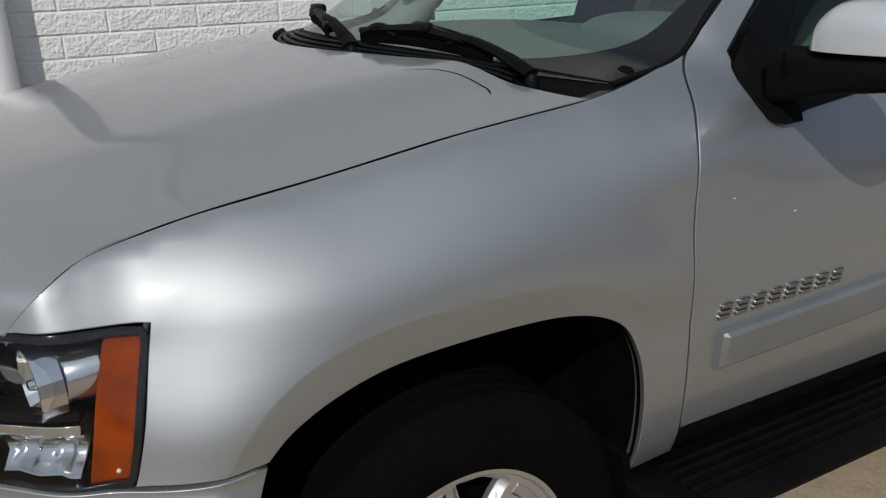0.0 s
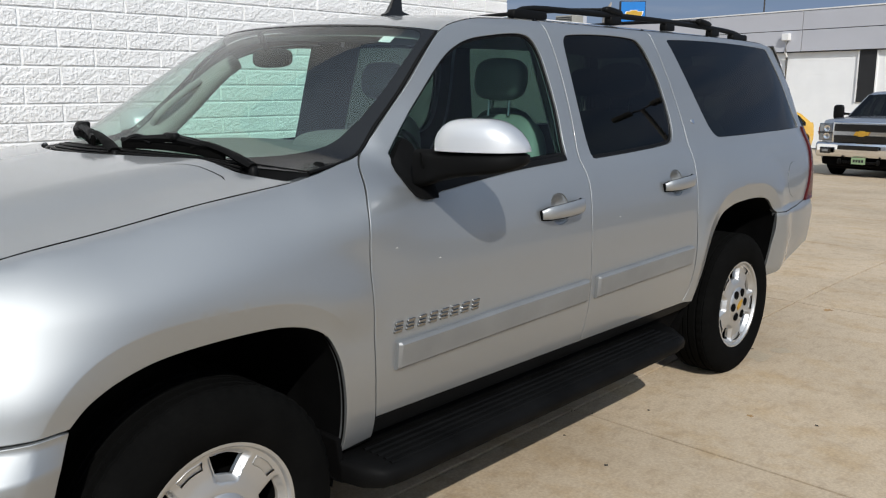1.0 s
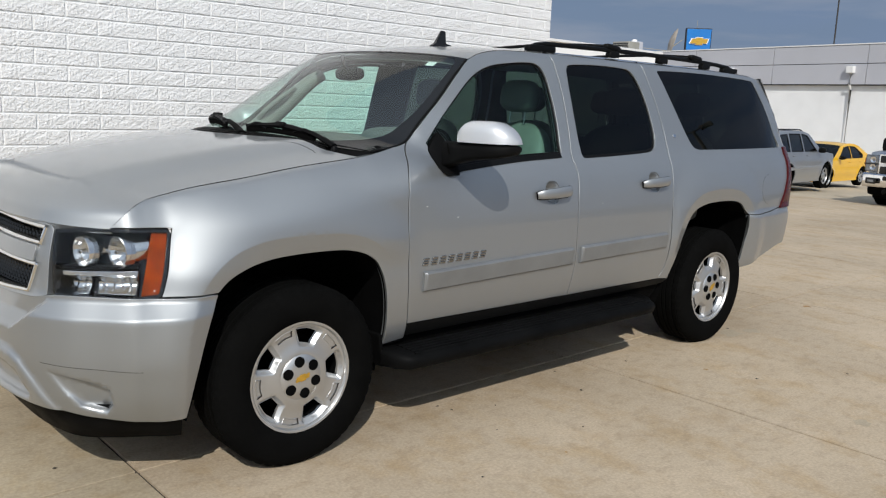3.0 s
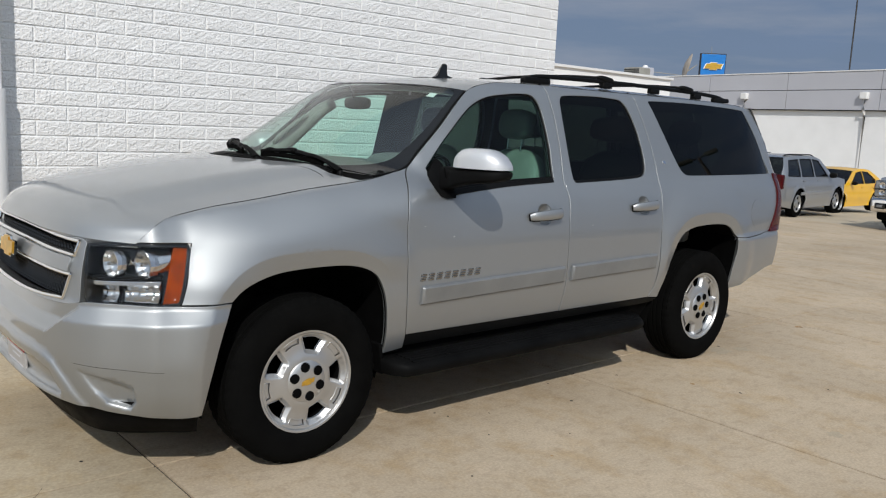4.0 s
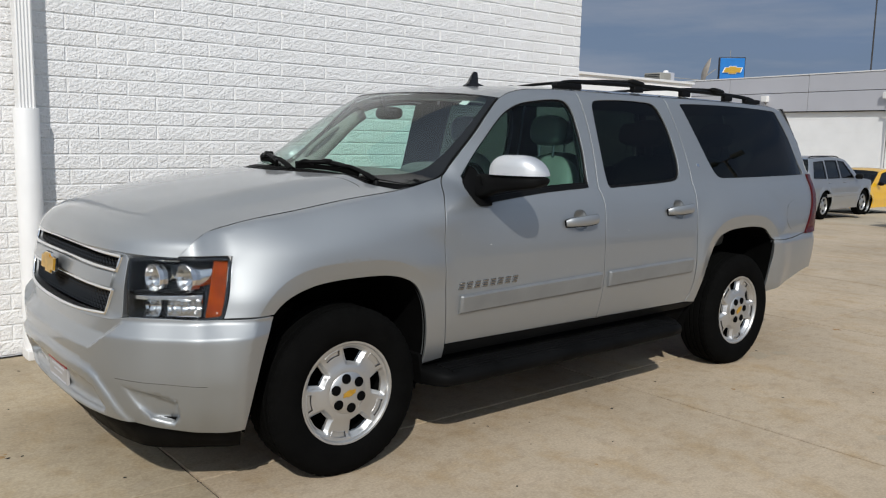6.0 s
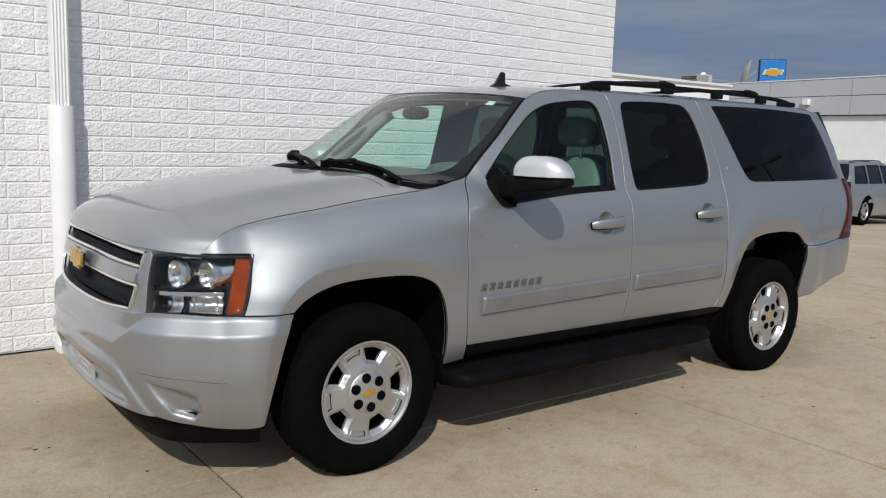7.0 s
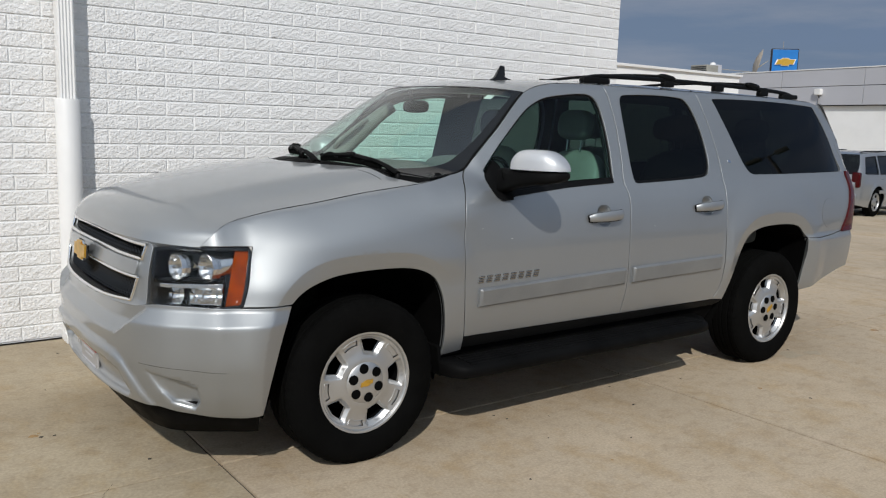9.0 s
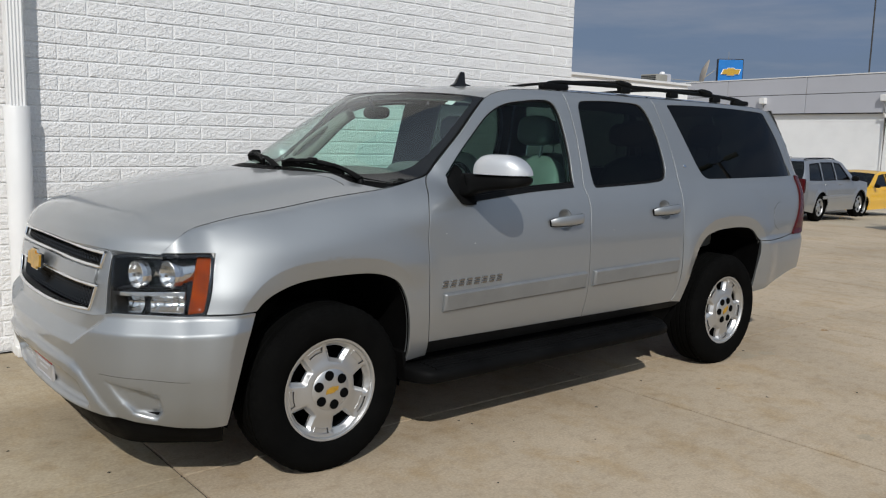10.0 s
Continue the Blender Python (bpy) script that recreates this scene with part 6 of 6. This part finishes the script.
# ---- parked cars ----
def parked_car(name, label, at, turn, L, W, belt, tops, arches, wheel_r, paint, windows, tuck=.05, roof_in=.2, group="parked cars"):
    """A car from its side view: tops is the upper outline in named stretches from the front bumper's foot to the rear's."""
    car = thing(name, at, label, "car", group, turn)
    upper = []
    for nm, pts in tops:
        upper += pts if not upper else pts[1:]
    top_z = max(z for _, z in upper)

    def fn(x, z, out=0.0):
        x, z = np.asarray(x, float), np.asarray(z, float)
        wide = W / 2 - roof_in * np.clip((z - belt) / (top_z - belt), 0, 1) ** 1.15 - .05 * (1 - ease(.25, .55, z)) - .02 * ease(belt - .25, belt, z)
        wide = wide - .16 * (1 - ease(0, .45, x)) ** 2 - .13 * ease(L - .4, L, x) ** 2
        for cx in arches:
            d = np.hypot(x - cx, z - wheel_r) - wheel_r - .05
            wide = wide + .025 * (1 - ease(.03, .10, d))
        return np.stack([x, -(wide + out), z], -1)
    segs = [[tuple(p) for p in pts] for _, pts in tops]
    chain, here = list(segs), upper[-1]
    for cx in sorted(arches, reverse=True):
        r = wheel_r + .055
        arc = [(cx + r * math.cos(a), wheel_r + r * math.sin(a)) for a in np.linspace(-.30, math.pi + .30, 15)]
        chain += [[here, arc[0]], arc]
        here = arc[-1]
    chain.append([here, upper[0]])
    loop = outline(*chain, step=.05)
    panes = [outline(*[[wloop[i], wloop[(i + 1) % len(wloop)]] for i in range(len(wloop))], step=.05) for wloop in windows]
    for m in (False, True):
        side = part("body_side", panel("body_side", loop, fn, panes, step=.08, lip=.02, mirror=m), paint, car)
        part("inner_lining", panel("inner_lining", loop, lambda x, z, out=0.0: fn(x, z, out - .05), panes, step=.2, lip=0, mirror=m), BLACK, side)
        for pane in panes:
            part("side_window", panel("side_window", shrink(pane, -.006), lambda x, z, out=0.0: fn(x, z, out - .012), step=.15, lip=0, mirror=m), CAR_GLASS, side)
            part("window_seal", panel("window_seal", shrink(pane, -.012), lambda x, z, out=0.0: fn(x, z, out + .003), [shrink(pane, .014)], step=.3, lip=.006, mirror=m), BLACK, side)
    roof_pts = dict(tops)["roof"]
    ceiling_x = (roof_pts[0][0] + roof_pts[-1][0]) / 2
    part("headliner", box((roof_pts[-1][0] - roof_pts[0][0], W - roof_in * 2 - .2, .03), (ceiling_x, 0, top_z - .10), .01), TRIM, car)
    part("dashboard", blob((.45, W - .35, .25), (roof_pts[0][0] - .45, 0, belt - .10), 4), BLACK, car)
    for sx, sy in ((ceiling_x - .35, -.36), (ceiling_x - .35, .36), (ceiling_x + .55, -.36), (ceiling_x + .55, .36)):
        seat_ = part("seat", blob((.18, .50, .70), (sx, sy, belt - .16), 3.5, 8, 14, (0, 12, 0)), HEADREST, car)
        part("headrest", blob((.12, .26, .18), (sx + .10, sy, belt + .25), 3, 8, 12), HEADREST, seat_)
    for nm, pts in tops:
        P = np.array(spline(pts, 6))
        edge = fn(P[:, 0], P[:, 1])
        rows_ = []
        for (x, y, z) in edge:
            rows_.append([(x - (.05 * (1 - v * v) if x < .5 else -.04 * (1 - v * v) if x > L - .4 else 0), v * y, z + (.035 * (1 - v ** 2) if .5 < x < L - .4 else 0)) for v in np.linspace(-1, 1, 13)])
        part(nm, sheet(nm, rows_, True), CAR_GLASS if "window" in nm or nm == "windscreen" else paint, car)
    part("underside", box((L - .5, W - .35, .2), (L / 2, 0, .32), .03), LINER_SHADE, car)
    for cx in arches:
        for sg in (-1, 1):
            w = new("wheel")
            w.parent = car
            w.matrix_basis = pose(cx, sg * (W / 2 - .13), wheel_r, 0, 0, 180 if sg > 0 else 0)
            r = wheel_r
            part("tyre", lathe([(r * .60, .10), (r * .66, -.105), (r * .9, -.112), (r * .98, -.09), (r, -.05), (r, .08), (r * .9, .11)], 36, "y"), RUBBER, w)
            part("rim", lathe([(r * .64, -.095), (r * .58, -.10), (r * .55, -.075), (r * .30, -.06), (r * .22, -.085), (0, -.09)], 36, "y"), ALLOY, w)
            # dark blobs on the rim stand in for shaded gaps between spokes
            for n in range(5):
                a = 2 * math.pi * n / 5
                part("spoke_gap", blob((r * .22, .02, r * .20), (r * .42 * math.cos(a), -.072, r * .42 * math.sin(a)), 2.5, 6, 10), LINER_SHADE, w)
        part("arch_liner", box((wheel_r * 2.15, W - .18, wheel_r * 1.0), (cx, 0, wheel_r * 1.55), .05), LINER_SHADE, car)
    return car, fn


def add(car, name, data, material, label=""):
    return part(name, data, material, car, label)



# small silver estate with roof rails, seen from behind
jeep, jf = parked_car("estate_car", "silver four-wheel-drive estate with roof rails parked by the showroom", (24.11, 7.90, lot_z(21.3, 0)), 183.3, 4.74, 1.86, 1.10,
                      [("front", [(.0, .35), (-.0, .62), (.03, .90)]), ("hood", [(.03, .90), (.35, 1.03), (1.25, 1.12)]), ("windscreen", [(1.25, 1.12), (1.95, 1.62)]),
                       ("roof", [(1.95, 1.62), (2.4, 1.70), (3.4, 1.71), (4.35, 1.66)]), ("rear_window", [(4.35, 1.66), (4.62, 1.14)]), ("tail", [(4.62, 1.14), (4.70, .85), (4.74, .62), (4.66, .35)])],
                      (.82, 3.56), .385, FAR_SILVER, [[(1.62, 1.14), (2.12, 1.58), (2.52, 1.62), (2.50, 1.14)], [(2.60, 1.14), (2.62, 1.62), (3.38, 1.62), (3.42, 1.14)], [(3.52, 1.14), (3.50, 1.61), (4.12, 1.58), (4.32, 1.16)]])
for sg in (-1, 1):
    add(jeep, "roof_rail", tube(spline([(2.1, sg * .60, 1.69), (2.3, sg * .60, 1.735), (3.0, sg * .60, 1.742), (3.9, sg * .58, 1.728), (4.15, sg * .58, 1.66)], 6), .017, 8), BLACK, "black roof rail")
    add(jeep, "tail_lamp", blob((.16, .20, .40), (4.60, sg * .80, 1.0), 8), RED, "red tail lamp")
    add(jeep, "door_mirror", blob((.12, .22, .16), (1.55, sg * 1.03, 1.17), 3), BLACK)
    add(jeep, "head_lamp", blob((.12, .28, .18), (.04, sg * .62, .82), 4), CHROME)
    for hx in (2.32, 3.30):
        add(jeep, "door_handle", blob((.20, .03, .035), (hx, sg * .935, 1.02), 4), FAR_SILVER)
    add(jeep, "side_moulding", box((2.3, .03, .09), (2.3, sg * .935, .66), .01), FAR_SILVER)
add(jeep, "rear_bumper", blob((.22, 1.76, .26), (4.68, 0, .55), 5), FAR_SILVER)
add(jeep, "plate_bar", box((.01, .30, .15), (4.745, 0, .92), .004), PLATE)

# yellow saloon
cruze, cf = parked_car("saloon_car", "bright yellow four-door saloon parked by the showroom", (25.2, 8.88, lot_z(27.2, 0)), 0, 4.60, 1.79, .95,
                       [("front", [(.0, .25), (-.0, .45), (.05, .68)]), ("hood", [(.05, .68), (.45, .86), (1.20, .98)]), ("windscreen", [(1.20, .98), (2.02, 1.40)]),
                        ("roof", [(2.02, 1.40), (2.5, 1.475), (3.1, 1.46), (3.45, 1.40)]), ("rear_window", [(3.45, 1.40), (4.12, 1.08)]), ("tail", [(4.12, 1.08), (4.50, 1.04), (4.58, .80), (4.60, .55), (4.52, .28)])],
                       (.90, 3.58), .325, YELLOW, [[(1.62, .99), (2.18, 1.34), (2.62, 1.39), (2.62, .99)], [(2.70, .99), (2.70, 1.39), (3.15, 1.36), (3.62, 1.10), (3.55, 1.0)]])
for sg in (-1, 1):
    add(cruze, "head_lamp", blob((.42, .20, .17), (.26, sg * .68, .72), 2.6, turn=(0, -22, sg * 28)), CHROME, "swept chrome head lamp")
    add(cruze, "door_mirror", blob((.12, .20, .13), (1.58, sg * .99, 1.02), 3), BLACK)
    for hx in (2.45, 3.35):
        add(cruze, "door_handle", blob((.18, .03, .03), (hx, sg * .90, .86), 4), YELLOW)
    add(cruze, "fog_recess", blob((.10, .26, .14), (.03, sg * .58, .40), 3), BLACK)
    add(cruze, "tail_lamp", blob((.20, .22, .18), (4.48, sg * .70, .86), 3), RED)
add(cruze, "upper_grille", blob((.08, .70, .10), (-.035, 0, .62), 4), GLOSS_BLACK, "black upper grille")
add(cruze, "lower_grille", blob((.08, .90, .20), (-.045, 0, .40), 4), GLOSS_BLACK, "black lower grille")
add(cruze, "front_emblem", blob((.02, .18, .06), (-.08, 0, .625), 3), GOLD)

# big silver pickup facing the camera
TR = (18.85, 3.15)
truck, tf = parked_car("pickup_truck", "silver pickup truck with chrome grille and orange roof beacon", (TR[0], TR[1], lot_z(20.8, 0)), -4, 6.05, 2.03, 1.28,
                       [("front", [(.10, .48), (.08, .75), (.12, 1.20)]), ("hood", [(.12, 1.20), (.35, 1.31), (1.55, 1.37)]), ("windscreen", [(1.55, 1.37), (2.25, 1.88)]),
                        ("roof", [(2.25, 1.88), (2.7, 1.955), (3.3, 1.96), (3.65, 1.90)]), ("rear_window", [(3.65, 1.90), (3.85, 1.36)]), ("bed_side", [(3.85, 1.36), (5.95, 1.38), (6.02, 1.0), (6.0, .55)])],
                       (1.02, 4.88), .44, FAR_SILVER, [[(1.95, 1.37), (2.42, 1.83), (2.86, 1.87), (2.86, 1.37)], [(2.96, 1.37), (2.96, 1.87), (3.5, 1.85), (3.62, 1.37)]], roof_in=.22)
bumper_ = box((.30, 2.04, .36), (0, 0, 0), .075, 5)
for v in bumper_.verts:
    v.co.x += .16 * (abs(v.co.y) / 1.02) ** 3
    v.co.z += .02 * math.cos(v.co.y * 3) if v.co.z > 0 else 0
bmesh.ops.translate(bumper_, vec=(-.06, 0, .68), verts=bumper_.verts)
add(truck, "chrome_bumper", bumper_, CHROME, "wide chrome front bumper")
add(truck, "bumper_slot", box((.06, .88, .10), (-.195, 0, .735), .02), GLOSS_BLACK)
add(truck, "air_dam", blob((.20, 1.8, .26), (.14, 0, .42), 5), LINER_SHADE, "black lower valance")
for sg in (-1, 1):
    fog_ = add(truck, "fog_recess", box((.06, .26, .14), (-.130, sg * .74, .655), .02, 2, (0, 0, -sg * 14)), GLOSS_BLACK)
    part("fog_lamp", box((.02, .16, .06), (-.165, sg * .73, .655), .008, 2, (0, 0, -sg * 14)), FAR_LAMP, fog_)
    hl_ = add(truck, "head_lamp", box((.22, .33, .40), (.13, sg * .82, 1.06), .03), FAR_LAMP, "tall chrome head lamp")
    for zc in (.975, 1.145):
        part("lamp_cell", lathe([(0, .02), (.03, .012), (.062, -.014), (.070, -.016), (.072, .01)], 20, "x", (.012, sg * .79, zc)), CHROME, hl_)
    add(truck, "lamp_divider", box((.03, .33, .03), (-.012, sg * .82, 1.05), .004), GLOSS_BLACK)
    add(truck, "turn_lamp", box((.20, .05, .18), (.13, sg * .972, 1.08), .01), AMBER)
    add(truck, "tow_hook", blob((.16, .05, .12), (-.10, sg * .42, .42), 3), BLACK)
    arm_ = add(truck, "mirror_arm", tube([(1.75, sg * .98, 1.42), (1.72, sg * 1.2, 1.44)], .03, 8), BLACK)
    add(truck, "tow_mirror", blob((.14, .24, .36), (1.72, sg * 1.26, 1.47), 4), BLACK, "tall black towing mirror")
    for hx in (2.75, 3.45):
        add(truck, "door_handle", blob((.20, .03, .04), (hx, sg * 1.02, 1.18), 4), CHROME)
    add(truck, "side_step", tube([(1.6, sg * 1.0, .48), (3.9, sg * 1.0, .48)], .05, 10), CHROME, "chrome side step")
gr = add(truck, "grille_frame", box((.16, 1.32, .50), (.05, 0, 1.06), .03), CHROME, "chrome grille frame")
for z in (.92, 1.17):
    add(truck, "grille_opening", box((.05, 1.22, .165), (-.018, 0, z), .012), GLOSS_BLACK, "black grille opening")
for bm_, mt in emblem(truck, (-.05, 0, 1.045), 1.7, FACE_FRONT)[1:]:
    add(truck, "emblem", bm_, mt, "gold emblem")
add(truck, "plate_bar", box((.02, .30, .15), (-.10, 0, .44), .004), PLATE_GREEN, "pale green plate")
for k in range(4):
    add(truck, "plate_mark", box((.006, .04, .06), (-.112, -.09 + k * .06, .44)), DARK)
add(truck, "roof_beacon", box((.26, .42, .12), (2.9, .25, 2.03), .03), ORANGE, "orange roof beacon")
add(truck, "plow_lamp_bar", box((.06, .8, .05), (.0, 0, .40), .01), BLACK)
add(truck, "bed_floor", box((2.1, 1.6, .05), (4.95, 0, 1.0)), FAR_SILVER)

# twin-headed lamp post behind the camera, seen in the windows
post = thing("street_lamp", (26.8, -12.5, lot_z(26.8, 0)), "tall bronze lamp post with two flat heads", "street lamp")
part("post", tube([(0, 0, -.05), (0, 0, 10.3)], [.14, .10], 12), BRONZE_SUNLIT, post)
part("base", lathe([(.30, -.03), (.30, .55), (.24, .62), (0, .62)], 24, "z"), CONCRETE, post)
for sg in (-1, 1):
    part("arm", tube([(0, 0, 10.25), (sg * .2, sg * .45, 10.35)], .045, 8), BRONZE_SUNLIT, post)
    part("lamp_head", box((.42, .84, .24), (sg * .34, sg * .78, 10.33), .06, 3, (0, 0, -24)), BRONZE_SUNLIT, post)

# ---- marks on the concrete ----
rl = random.Random(7)
spots = [(1.77, -1.10), (2.21, -.74), (2.44, -.92), (1.90, -.79), (3.76, -.88), (1.20, -.98), (.94, -.81), (.97, -.89), (.97, -1.22), (-.82, 1.67), (-1.14, .13), (-.83, -.41), (-1.04, .90), (-1.20, .14), (2.82, -1.60), (3.40, -1.90), (.55, -1.55), (1.35, -1.45), (-1.45, .62)]
for i, (x, y) in enumerate(spots):
    r = rl.uniform(.011, .015) if i == 0 else rl.uniform(.005, .010)
    bm = bmesh.new()
    ring = [bm.verts.new((x + r * rl.uniform(.5, 1.5) * math.cos(a), y + r * rl.uniform(.5, 1.5) * math.sin(a), .0015)) for a in np.linspace(0, 6.28, 8)[:-1]]
    mid_ = bm.verts.new((x, y, .005))
    for k in range(7):
        bm.faces.new((ring[k], ring[(k + 1) % 7], mid_))
    tagged(part("leaf_scrap", bm, LEAF), "small dark scrap of leaf lying on the concrete", "leaf", "scraps on the concrete")


def blotch(x, y, r, seed):
    """A flat, ragged stain on the slab."""
    q = random.Random(seed)
    bm = bmesh.new()
    ring = [bm.verts.new((x + r * q.uniform(.55, 1.3) * math.cos(a), y + r * q.uniform(.55, 1.3) * math.sin(a), .0012)) for a in np.linspace(0, 2 * math.pi, 17)[:-1]]
    bm.faces.new(ring)
    return bm


for i, (x, y, r) in enumerate(((-1.229, .173, .022), (-1.20, .20, .010), (5.02, -.90, .035), (.697, -1.947, .012), (-1.42, .55, .012), (1.04, -1.60, .009), (2.72, -1.32, .016))):
    part("rust_stain", blotch(x, y, r, i), STAIN, pavement, "small rust stain")


def crack(points, seed):
    """A hairline crack that wanders between points."""
    q = random.Random(seed)
    line = [p + np.array([q.uniform(-.006, .006), q.uniform(-.006, .006)]) for p in spline(points, 14)]
    bm = bmesh.new()
    pairs = []
    for i, p in enumerate(line):
        w = q.uniform(.0004, .0015)
        pairs.append((bm.verts.new((p[0] - w, p[1], .0010)), bm.verts.new((p[0] + w, p[1], .0010))))
    for a, b in zip(pairs, pairs[1:]):
        bm.faces.new((a[0], b[0], b[1], a[1]))
    return bm


for i, (x, y, r) in enumerate(((-.80, -.54, .045), (3.66, -.96, .10), (3.85, -1.02, .06), (2.6, -2.3, .05))):
    bm = blotch(x, y, r, 20 + i)
    bmesh.ops.subdivide_edges(bm, edges=bm.edges[:], cuts=1, smooth=1.0)
    part("oil_stain", bm, OIL, pavement, "faint dark oil stain")
part("crack", crack([(-1.05, -.60), (-1.25, -.95), (-1.22, -1.30)], 5), JOINT, pavement, "hairline crack")
